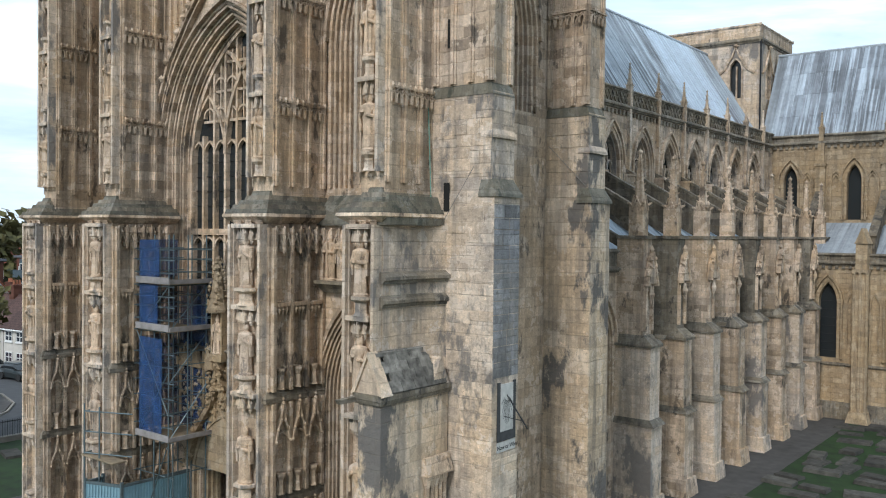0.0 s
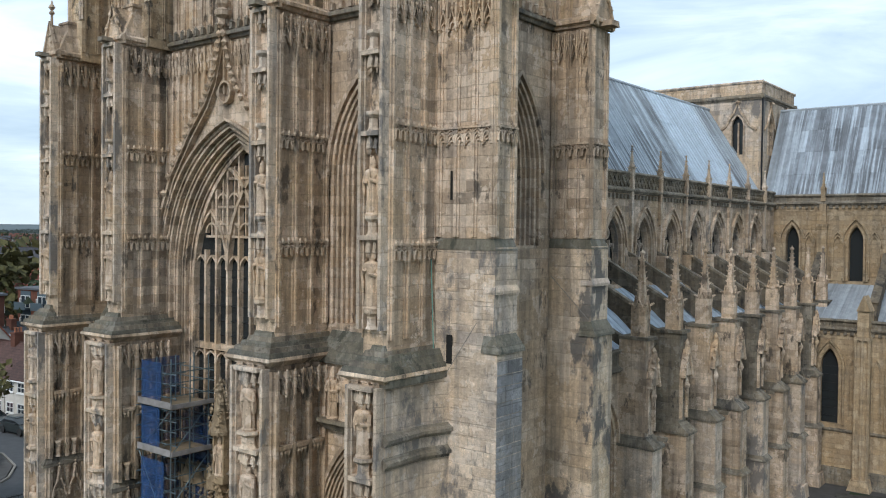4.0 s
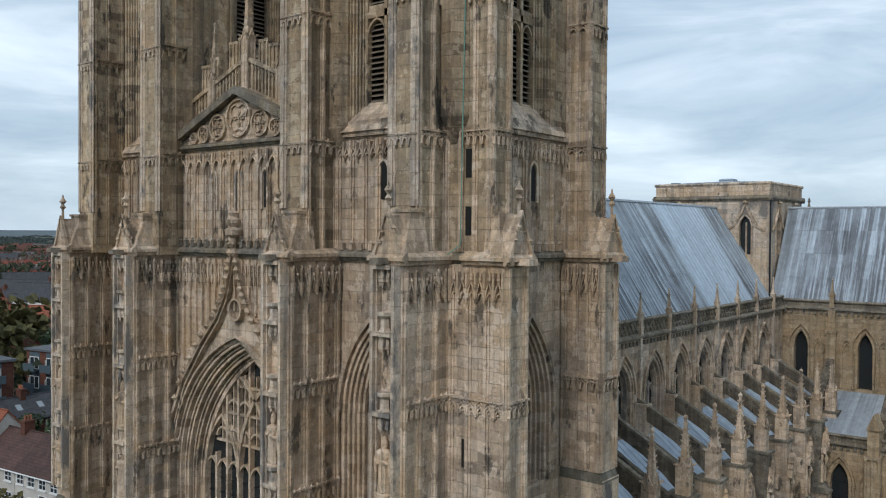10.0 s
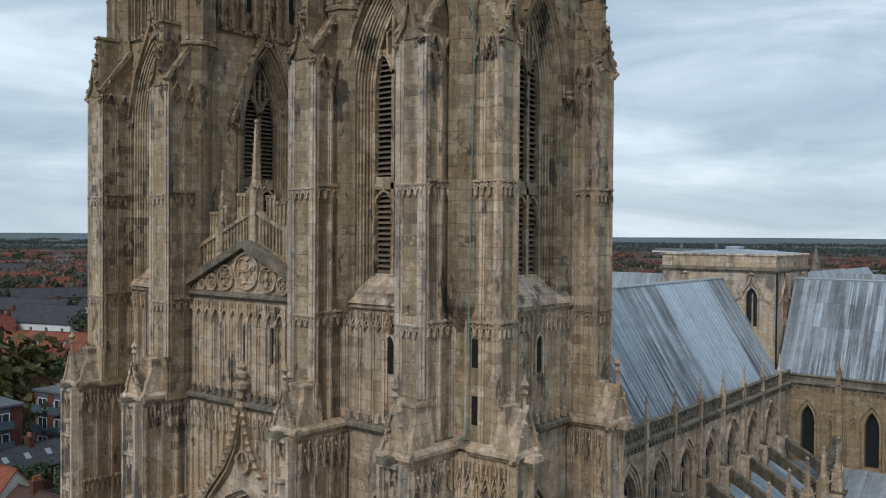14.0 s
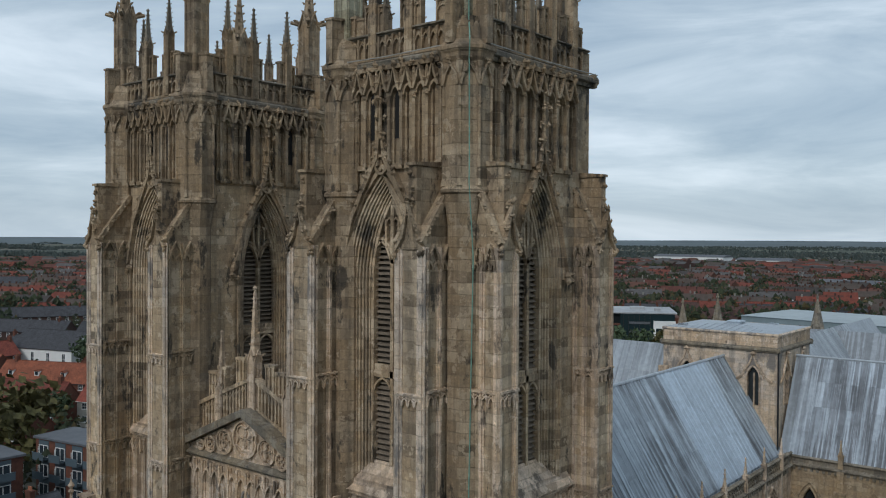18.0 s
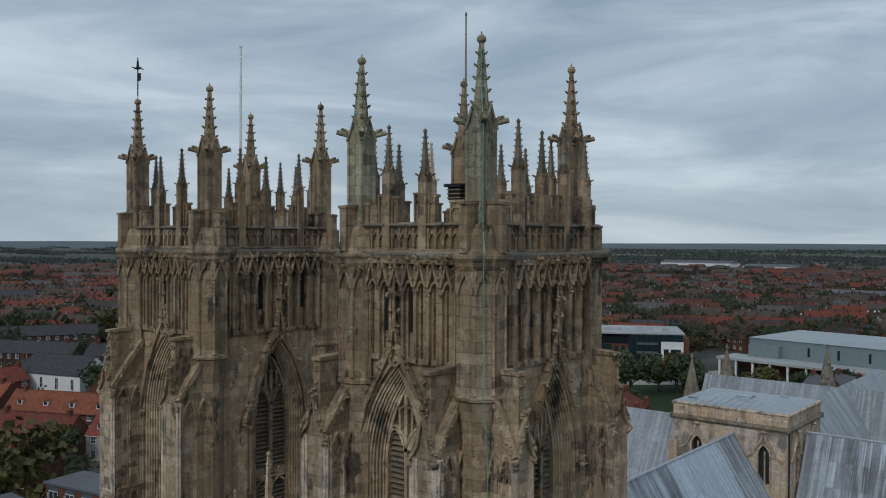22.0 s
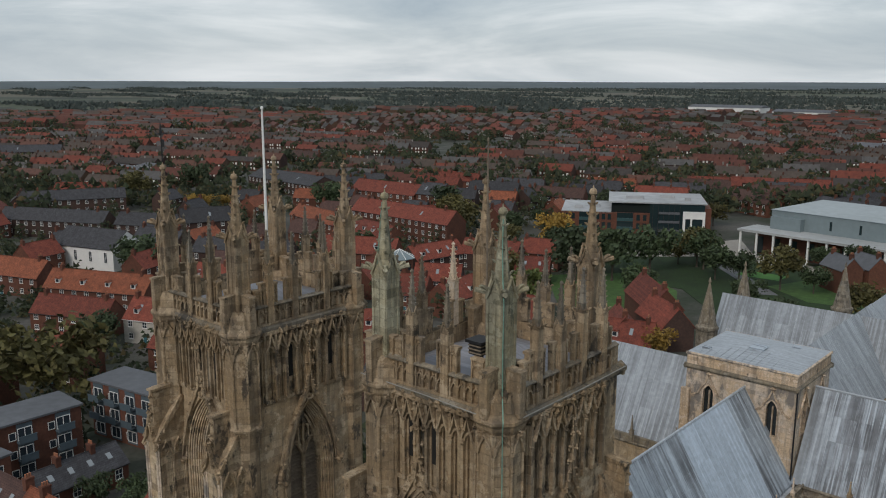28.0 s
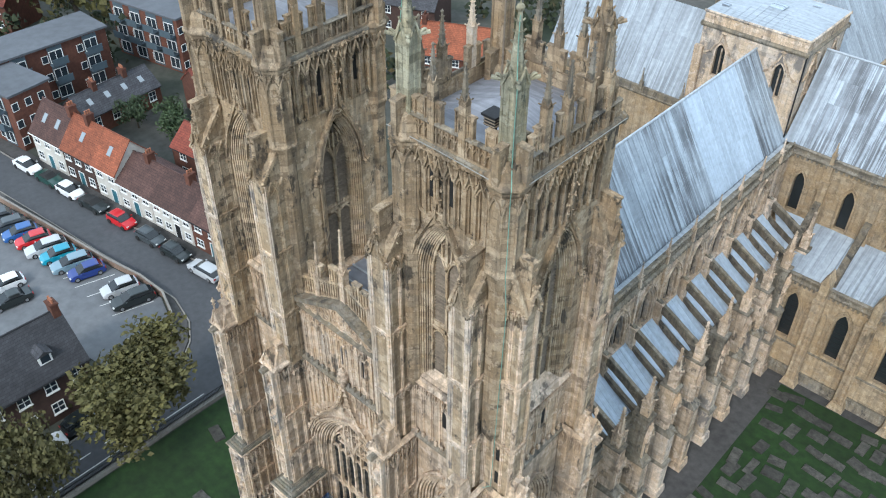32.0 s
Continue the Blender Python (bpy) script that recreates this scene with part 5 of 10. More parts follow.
for i in range(9):
    h = 4.15 - i * 0.105
    me.bar(G, opening(CX, h, 8.9, 16.4 - 0.08 * i, 5.7 - 0.05 * i, 12), 0.075 if i % 2 else 0.1, -0.12 * (i + 1) - 0.06, -0.12 * i + (0.14 if i % 2 else 0.2))
part("arch_moulding", me, STONE, gw, "deep arch of many fine mouldings")
me = Mesh()
lw = 6.5 / 9
for k in range(10):
    u = CX - 3.25 + lw * k
    top = 16.4 + 5.0 * (1 - (abs(u - CX) / 3.3) ** 1.6)
    me.lbox(G, u - 0.06, u + 0.06, 9.0, min(top, 21.0) if k % 3 == 0 or abs(u - CX) < 2.2 else 17.0, -1.02, -0.8)
for k in range(9):
    c = CX - 3.25 + lw * (k + 0.5)
    for zz, rr in ((16.2, 0.55), (12.35, 0.45), (17.7, 0.4), (18.9, 0.4)):
        if zz > 17 and abs(c - CX) > 2.9 - (zz - 17) * 0.6:
            continue
        me.bar(G, arch_pts(c, lw / 2, zz, rr, 4), 0.08, -1.0, -0.84)
    for zz in (17.55, 18.75, 19.9):
        if abs(c - CX) < 3.2 - (zz - 16.5) * 0.62:
            me.lbox(G, c - lw / 2, c + lw / 2, zz - 0.05, zz + 0.05, -1.0, -0.84)
    if abs(c - CX) < 2.4:
        me.lbox(G, c - 0.035, c + 0.035, 17.6, min(20.4, 16.9 + 4.8 * (1 - (abs(c - CX) / 3.3) ** 1.6)), -1.0, -0.86)
me.lbox(G, CX - 3.3, CX + 3.3, 12.9, 13.15, -1.02, -0.78)
for s in (-1, 1):
    pts = [(CX + s * (3.25 - 2.2 * lw * 1.36), 16.4)]
    # intersecting great arcs
    arc = []
    for i in range(9):
        a = i / 8 * 1.15
        arc.append((CX + s * (-1.08 + 4.4 * (1 - math.cos(a * 0.93))), 16.2 + 4.7 * math.sin(a)))
    me.bar(G, arc, 0.15, -1.02, -0.76)
    me.bar(G, arch_pts(CX + s * 2.17, 1.08, 16.2, 2.4, 7), 0.12, -1.02, -0.78)
me.bar(G, opening(CX, 3.3, 9.0, 15.5, 5.6, 10), 0.16, -1.05, -0.74)
part("tracery", me, STONE, gw, "intersecting stone tracery")
for j in range(12):
    part("saddle_bar", Mesh().lbox(G, CX - 3.25, CX + 3.25, 9.3 + 0.6 * j, 9.325 + 0.6 * j, -1.0, -0.97), IRON, gw)
# ogee hood over the window
me = Mesh()
pts = [(CX - 4.4, 16.4), (CX - 4.15, 18.2), (CX - 3.3, 20.1), (CX - 2.1, 21.7), (CX - 1.05, 22.85), (CX - 0.55, 23.7), (CX - 0.25, 24.7), (CX, 25.7)]
full = pts + [(2 * CX - u, z) for u, z in reversed(pts[:-1])]
me.bar(G, full, 0.14, 0.0, 0.36)
me.bar(G, [(u * 0.985 + CX * 0.015, z - 0.22) for u, z in full], 0.08, 0.0, 0.24)
for (a, b), (c, d) in zip(full, full[1:]):
    for t in (0.15, 0.5, 0.85):
        q = G.at(a + (c - a) * t, b + (d - b) * t + 0.16, 0.4)
        me.blob(*q, 0.15, 0.17)
q = G.at(CX, 26.1, 0.3)
me.turn(q[0], q[1], [(0.14, 25.7), (0.12, 25.95), (0.3, 26.05), (0.34, 26.25), (0.14, 26.35), (0.26, 26.5), (0.28, 26.62), (0.1, 26.75), (0.2, 26.9), (0.03, 27.1)], 8)
me.bar(G, [(CX + 0.36 * math.cos(i * math.pi / 6), 23.15 + 0.42 * math.sin(i * math.pi / 6)) for i in range(12)], 0.09, 0.0, 0.24, True)
part("ogee_hood", me, STONE, gable, "crocketed ogee hood with a large finial")
# panelling over the window, frieze and gable tracery
me = Mesh()
for u in [-14.4 + 0.42 * k for k in range(20)]:
    lo = 16.4 + 6.2 * math.sqrt(max(0, 1 - (abs(u - CX) / 4.5) ** 2.2)) + 0.5
    me.lbox(G, u - 0.05, u + 0.05, min(lo, 24.9), 25.1, 0, 0.12)
canopies(me, G, -14.4, -6.3, 24.1, 17, None, 0.85, 0.16)
ribs(me, G, -14.3, -6.4, 25.7, 29.3, 14, 0.09, 0.14)
for k in range(14):
    c = -14.3 + 7.9 * (k + 0.5) / 14
    me.bar(G, arch_pts(c, 0.24, 28.6, 0.45, 4), 0.07, 0, 0.13)
part("panelling", me, STONE, gable, "tall blind panelling")
me = Mesh()
string(me, G, -14.75, -6.0, 25.4, 0.35, 0.28)
string(me, G, -14.75, -6.0, 29.6, 0.24, 0.22)
me.bar(G, [(-14.9, 29.75), (CX, 31.65), (-6.0, 29.75)], 0.3, -0.3, 0.32)
for k in range(18):
    c = -14.4 + 8.1 * (k + 0.5) / 18
    me.lbox(G, c - 0.08, c + 0.08, 25.55, 25.8, 0.04, 0.2)
    q = G.at(c, 25.82, 0.14)
    me.blob(*q, 0.12, 0.12)
part("string_course", me, STONE_DARK, gable)
me = Mesh()
for c, z, r in ((CX, 30.6, 0.72), (CX - 1.3, 30.32, 0.48), (CX + 1.3, 30.32, 0.48), (CX - 2.2, 30.1, 0.32), (CX + 2.2, 30.1, 0.32), (CX - 2.85, 29.97, 0.2), (CX + 2.85, 29.97, 0.2)):
    me.bar(G, [(c + r * math.cos(i * math.pi / 8), z + r * math.sin(i * math.pi / 8)) for i in range(16)], 0.09, 0, 0.12, True)
    for i in range(4):
        a = math.pi / 4 + i * math.pi / 2
        me.bar(G, [(c + r * 0.45 * math.cos(a) + r * 0.4 * math.cos(j * math.pi / 4), z + r * 0.45 * math.sin(a) + r * 0.4 * math.sin(j * math.pi / 4)) for j in range(8)], 0.05, 0, 0.08, True)
part("gable_tracery", me, STONE, gable, "circles and cusps carved in the gable")
for u in (CX - 1.55, CX + 0.02, CX + 1.6):
    # the slit's inner dark is painted on a flat sheet
    s = part("slit_light", Mesh().prism(G, opening(u, 0.13, 27.1, 28.3, 0.2, 3), 0.004, 0.012), PAINTED_DARK, gable)
    part("frame", Mesh().bar(G, opening(u, 0.2, 27.05, 28.3, 0.28, 3), 0.09, 0, 0.09), STONE_PALE, s)
# stepped openwork parapet over the gable
for k in range(14):
    u = -14.5 + 0.6 * k
    me = Mesh()
    u2 = u + 0.6
    zb, zb2 = [29.95 + 1.75 * (1 - abs(v - CX) / 4.35) for v in (u, u2)]
    zm = (zb + zb2) / 2
    me.bar(G, [(u, zb + 0.1), (u2, zb2 + 0.1)], 0.14, -0.52, -0.28)
    me.bar(G, [(u, zb + 1.25), (u2, zb2 + 1.25)], 0.16, -0.56, -0.24)
    me.prism(G, [(u + 0.02, zb + 0.1), (u2 - 0.02, zb2 + 0.1), (u2 - 0.02, zb2 + 1.25), (u + 0.02, zb + 1.25)], -0.46, -0.42)
    for q in (0.0, 0.2, 0.4):
        zq = zb + (zb2 - zb) * q / 0.6
        me.lbox(G, u + q - 0.04, u + q + 0.04, zq + 0.1, zq + 1.2, -0.42, -0.3)
        me.bar(G, arch_pts(u + q + 0.1, 0.085, zq + 0.85, 0.2, 3), 0.05, -0.42, -0.33)
    if k % 3 != 1:
        zt = max(zb, zb2) + 1.3
        me.lbox(G, u + 0.04, u2 - 0.04, zm + 1.2, zt + 0.75, -0.5, -0.32)
        me.lbox(G, u, u2, zt + 0.75, zt + 0.86, -0.56, -0.26)
        for q in (0.08, 0.3, 0.52):
            me.lbox(G, u + q - 0.03, u + q + 0.03, zm + 1.25, zt + 0.75, -0.32, -0.26)
    part("openwork_parapet", me, STONE_BROWN, gable, "panelled stepped parapet")
for u, h in ((CX, 5.0), (CX - 2.1, 3.9), (CX + 2.1, 3.9), (CX - 4.0, 3.0), (CX + 4.0, 3.0)):
    pm = Mesh()
    zb = 31.6 - abs(u - CX) * 0.4
    q = G.at(u, 0, -0.4)
    pinnacle(pm, q[0], q[1], zb, 0.42, h * 0.45, h * 0.55, 5)
    part("pinnacle", pm, STONE, gable)
# lead flat behind the parapet, between the towers
me = Mesh().box(-14.7, -6.1, 1.0, 8.0, 29.6, 29.9)
for k in range(6):
    part("lead_roll", Mesh().rod((-14.7, 1.6 + k * 1.1, 29.95), (-6.1, 1.6 + k * 1.1, 29.95), 0.06, 5), LEAD_FLAT, gable)
part("lead_flat", me, LEAD_GREY, gable, "lead flat between the towers")
part("back_wall", Mesh().box(-14.7, -6.1, 7.6, 8.2, 20, 31.5), STONE, gable)
# portal and carved frieze
pt = part("west_door", Mesh().prism(G, opening(CX, 1.2, 0, 3.2, 1.8, 6), -1.1, -0.95), plain("oak_door", (0.06, 0.04, 0.025), 0.7), gable, "dark oak double door in a carved portal")
me = Mesh()
orders(me, G, CX, 1.75, 0, 3.2, 2.6, 6, 0.12, 0.15, 0.14, 0.12)
pts = [(CX - 2.0, 3.6), (CX - 1.5, 5.0), (CX - 0.5, 6.2), (CX - 0.2, 7.0), (CX, 8.0)]
me.bar(G, pts + [(2 * CX - u, z) for u, z in reversed(pts[:-1])], 0.2, 0.05, 0.4)
full = pts + [(2 * CX - u, z) for u, z in reversed(pts[:-1])]
me.prism(G, [(u, z) for u, z in full], 0.0, 0.12)
for (u, z), (u2, z2) in zip(full, full[1:]):
    for t in (0.0, 0.33, 0.67):
        clump(me, *G.at(u + (u2 - u) * t, z + (z2 - z) * t + 0.1, 0.35), 0.17, 5)
rr = random.Random(8)
for k in range(60):
    z = rr.uniform(5.9, 7.6)
    u = CX + rr.uniform(-1, 1) * (8.0 - z) * 0.42
    clump(me, *G.at(u, z, 0.12), 0.12, 4)
part("portal_arch", me, STONE_GOLD, pt, "moulded golden portal with a crocketed ogee hood")
pm = Mesh()
pm.lbox(west(-0.6), CX - 0.34, CX - 0.26, 8.1, 10.0, -0.25, 0.15)
pm.lbox(west(-0.6), CX + 0.26, CX + 0.34, 8.1, 10.0, -0.25, 0.15)
pm.box(CX - 0.36, CX + 0.36, -0.8, -0.35, 8.0, 8.3)
pm.turn(CX, -0.65, [(0.42, 9.9), (0.45, 10.05), (0.34, 10.3), (0.24, 10.9), (0.05, 12.1)], 8)
for k in range(8):
    for q in range(4):
        a = math.pi / 4 + q * math.pi / 2
        r = 0.42 - 0.045 * k
        clump(pm, CX + r * math.cos(a), -0.65 + r * math.sin(a), 10.0 + 0.27 * k, 0.12, 4)
part("portal_pinnacle", pm, STONE_GOLD, pt, "crocketed canopy over a small statue")
statue(CX, -0.68, 8.3, 1.45, 77, "small limestone statue under the portal canopy")
me = Mesh()
rr = random.Random(5)
for k in range(11):
    u = -14.2 + 7.6 * k / 10
    if abs(u - CX) < 0.6:
        continue
    me.lbox(G, u - 0.38, u - 0.3, 5.6, 8.4, 0, 0.2)
    me.lbox(G, u + 0.3, u + 0.38, 5.6, 8.4, 0, 0.2)
    me.prism(G, [(u - 0.32, 7.6), (u + 0.32, 7.6), (u, 8.5)], 0.05, 0.28)
    for s in range(9):
        clump(me, *G.at(u + rr.uniform(-0.2, 0.2), 5.8 + 0.22 * s, 0.15), 0.13, 5)
    for t in (0.2, 0.5, 0.8, 1.0):
        for sg in (-1, 1):
            clump(me, *G.at(u + sg * 0.34 * (1 - t), 7.65 + 0.9 * t, 0.24), 0.09, 3)
part("carved_frieze", me, STONE_GOLD, gable, "carved frieze of small niches and figures")
me = Mesh()
me.add([G.at(-14.75, 8.4, 0.3), G.at(-6.0, 8.4, 0.3), G.at(-6.0, 9.1, -0.9), G.at(-14.75, 9.1, -0.9), G.at(-14.75, 8.2, 0), G.at(-6, 8.2, 0)], [(0, 1, 2, 3), (4, 5, 1, 0), (0, 3, 4), (1, 5, 2)])
part("window_sill", me, STONE_DARK, gable)

# ---- nave ----
BAYS = [47.3 - 3.9 * k for k in range(11)]
RIDGE_X, RIDGE_Z = -11.1, 28.5
nave = thing("nave", "long limestone nave with flying buttresses and a steep lead roof", "church nave")
C = south(-5.3)
A = south(-1.7)
me = Mesh()
for k in range(10):
    y1, y0 = BAYS[k], BAYS[k + 1]
    arched_wall(me, C, y0, y1, 12.0, 20.3, (y0 + y1) / 2, 1.0, 15.0, 17.1, 1.75, -0.9, 0, 6)
me.lbox(C, 47.3, 50.2, 12.0, 20.3, -0.9, 0)
me.lbox(C, 7.0, BAYS[10], 12.0, 20.3, -0.9, 0)
me.box(-17.2, -16.3, 7.0, 50.5, 0, 20.9)
part("clerestory_wall", me, STONE, nave)
me = Mesh()
for k in range(9):
    y1, y0 = BAYS[k], BAYS[k + 1]
    arched_wall(me, A, y0, y1, 0, 11.4, (y0 + y1) / 2, 1.15, 4.5, 8.0, 2.0, -0.9, 0, 6)
me.lbox(A, 7.0, BAYS[9], 0, 11.4, -0.9, 0)
me.lbox(A, 47.3, 50.2, 0, 11.4, -0.9, 0)
part("aisle_wall", me, STONE, nave)
# windows
for k in range(10):
    c = (BAYS[k] + BAYS[k + 1]) / 2
    w = part("clerestory_window", Mesh().prism(C, opening(c, 0.95, 15.0, 17.1, 1.7, 6), -0.62, -0.58), GLASS, nave, "three-light traceried clerestory window")
    me = Mesh()
    for s in (-0.33, 0.33):
        me.lbox(C, c + s - 0.05, c + s + 0.05, 15.0, 17.5, -0.6, -0.42)
    for s in (-0.66, 0, 0.66):
        me.bar(C, arch_pts(c + s, 0.3, 16.8, 0.5, 4), 0.07, -0.6, -0.44)
    me.bar(C, [(c + 0.33 * math.cos(i * math.pi / 6), 17.9 + 0.33 * math.sin(i * math.pi / 6)) for i in range(12)], 0.08, -0.6, -0.44, True)
    me.bar(C, opening(c, 0.98, 15.0, 17.1, 1.75, 6), 0.13, -0.55, -0.2)
    part("tracery", me, STONE_PALE, w)
    me = Mesh()
    orders(me, C, c, 1.25, 15.0, 17.1, 2.1, 2, 0.14, 0.05, 0.12, 0.12)
    me.bar(C, arch_pts(c, 1.42, 17.1, 2.4, 7), 0.13, 0, 0.16)
    part("hood_mould", me, STONE, w)
    if k < 9:
        w = part("aisle_window", Mesh().prism(A, opening(c, 1.1, 4.5, 8.0, 1.9, 6), -0.62, -0.58), GLASS, nave)
        me = Mesh()
        for s in (-0.36, 0.36):
            me.lbox(A, c + s - 0.05, c + s + 0.05, 4.5, 8.3, -0.6, -0.42)
        me.bar(A, opening(c, 1.15, 4.5, 8.0, 2.0, 6), 0.14, -0.55, -0.1)
        me.bar(A, arch_pts(c, 1.4, 8.0, 2.4, 7), 0.14, 0, 0.16)
        part("tracery", me, STONE, w)
# parapets
me = Mesh()
me.lbox(C, 7.0, 50.0, 20.3, 21.25, -0.35, 0.0)
string(me, C, 7.0, 50.0, 20.35, 0.3, 0.24)
string(me, C, 7.0, 50.0, 21.3, 0.2, 0.14)
for k in range(90):
    u = 8.0 + 0.46 * k
    me.bar(C, [(u, 20.55), (u + 0.23, 20.85), (u, 21.15), (u - 0.23, 20.85)], 0.06, 0.0, 0.07, True)
    me.lbox(C, u - 0.1, u + 0.1, 19.85, 20.1, 0, 0.12)
part("parapet", me, STONE_DARK, nave, "pierced quatrefoil parapet, dark with soot")
me = Mesh()
me.lbox(A, 7.0, 49.0, 11.4, 12.3, -0.35, 0.0)
string(me, A, 7.0, 49.0, 11.45, 0.25, 0.22)
string(me, A, 7.0, 49.0, 12.3, 0.2, 0.14)
part("aisle_parapet", me, STONE_DARK, nave)
# clerestory pilasters with pinnacles, flying buttresses and aisle buttresses
for k in range(10):
    y = BAYS[k]
    pm = Mesh()
    pm.lbox(C, y - 0.26, y + 0.26, 14.0, 16.4, 0, 0.6)
    pm.lbox(C, y - 0.3, y + 0.3, 16.4, 16.55, 0, 0.72)
    pm.lbox(C, y - 0.12, y + 0.12, 16.5, 20.3, 0, 0.2)
    pinnacle(pm, -5.22, y, 20.3, 0.3, 1.35, 1.25, 3)
    part("pilaster", pm, STONE if k % 3 else STONE_PALE, nave, "clerestory pilaster with a slender pinnacle")
    if k == 9:
        continue
    fb = Mesh()
    F = Face((0, y), (1, 0), (0, -1))
    top = [(-5.3 + 4.5 * t, 16.7 - 2.5 * t) for t in (0, 0.25, 0.5, 0.75, 1)]
    low = [(-5.3 + 4.5 * t, 15.85 - 2.1 * t - 0.9 * t ** 3) for t in (0, 0.25, 0.5, 0.75, 1)]
    for a in range(4):
        fb.prism(F, [low[a], low[a + 1], top[a + 1], top[a]], -0.13, 0.13)
    ob = part("flying_buttress", fb, STONE_BLACK, nave, "blackened flying buttress with a paler coping")
    part("coping", Mesh().bar(F, [(u, z + 0.08) for u, z in top], 0.14, -0.16, 0.16), STONE_DARK, ob)
    low2 = [(-5.3 + 4.4 * t, 15.05 - 2.5 * t - 0.1 * math.sin(math.pi * t)) for t in (0, 0.25, 0.5, 0.75, 1)]
    fb = Mesh()
    for a in range(4):
        (u0, z0), (u1, z1) = low2[a], low2[a + 1]
        fb.prism(F, [(u0, z0 - 0.5), (u1, z1 - 0.5), (u1, z1), (u0, z0)], -0.17, 0.17)
    part("lower_flyer", fb, STONE_BLACK, ob, "lower arch of the flying buttress")
    sm = STONE if k % 2 else STONE_PALE
    bt = part("aisle_buttress", Mesh().box(-1.7, 0.1, y - 0.52, y + 0.52, 4.3, 7.95), sm, nave, "stepped aisle buttress with gabled niche and tall pinnacle")
    part("plinth", Mesh().frus(-1.7, 0.45, y - 0.75, y + 0.75, 0, -1.7, 0.35, y - 0.68, y + 0.68, 0.9), sm, bt)
    part("lower_stage", Mesh().box(-1.7, 0.22, y - 0.58, y + 0.58, 0.9, 4.3), sm, bt)
    part("upper_stage", Mesh().box(-1.7, -0.35, y - 0.46, y + 0.46, 7.95, 13.0), STONE_DARK if k % 3 == 1 else STONE, bt)
    part("offset", Mesh().frus(-1.7, 0.38, y - 0.68, y + 0.68, 4.2, -1.7, 0.1, y - 0.52, y + 0.52, 4.5), STONE_DARK, bt)
    part("offset", Mesh().frus(-1.7, 0.22, y - 0.62, y + 0.62, 7.85, -1.7, 0.22, y - 0.62, y + 0.62, 7.97).frus(-1.7, 0.22, y - 0.62, y + 0.62, 7.97, -1.7, -0.3, y - 0.46, y + 0.46, 8.4), STONE_DARK, bt)
    part("offset", Mesh().frus(-1.7, -0.2, y - 0.56, y + 0.56, 12.9, -1.7, -0.2, y - 0.56, y + 0.56, 13.05), STONE_DARK, bt)
    nf = Mesh()
    N2 = south(-0.35)
    nf.lbox(N2, y - 0.4, y - 0.3, 8.6, 10.9, 0, 0.16)
    nf.lbox(N2, y + 0.3, y + 0.4, 8.6, 10.9, 0, 0.16)
    nf.prism(N2, [(y - 0.45, 10.8), (y + 0.45, 10.8), (y, 12.1)], 0, 0.3)
    nf.bar(N2, [(y - 0.5, 10.7), (y, 12.25), (y + 0.5, 10.7)], 0.13, 0.1, 0.36)
    for t in (0.25, 0.5, 0.75):
        for s in (-1, 1):
            clump(nf, *N2.at(y + s * 0.5 * (1 - t), 10.8 + 1.4 * t + 0.1, 0.26), 0.13, 4)
    q = N2.at(y, 12.3, 0.2)
    nf.blob(q[0], q[1], 12.4, 0.14, 0.25)
    nf.blob(q[0], q[1], 10.3, 0.2, 0.5)
    part("gabled_niche", nf, STONE, bt)
    pm = Mesh()
    cap = Mesh()
    pinnacle(pm, -0.8, y, 12.95, 0.62, 1.6, 2.5, 7, True, 4, cap)
    pm.box(-1.2, -0.7, y - 0.3, y + 0.3, 12.9, 14.6)
    pm = part("pinnacle", pm, STONE, bt, "crocketed pinnacle")
    part("spirelet", cap, STONE, pm)
    for s in (-1, 1):
        g = Mesh()
        g.frus(0.1, 0.55, y - 0.07, y + 0.07, 8.25, 0.1, 0.6, y - 0.09, y + 0.09, 8.45)
        if s == 1 and k % 2 == 0:
            part("gargoyle", g, STONE_DARK, bt)


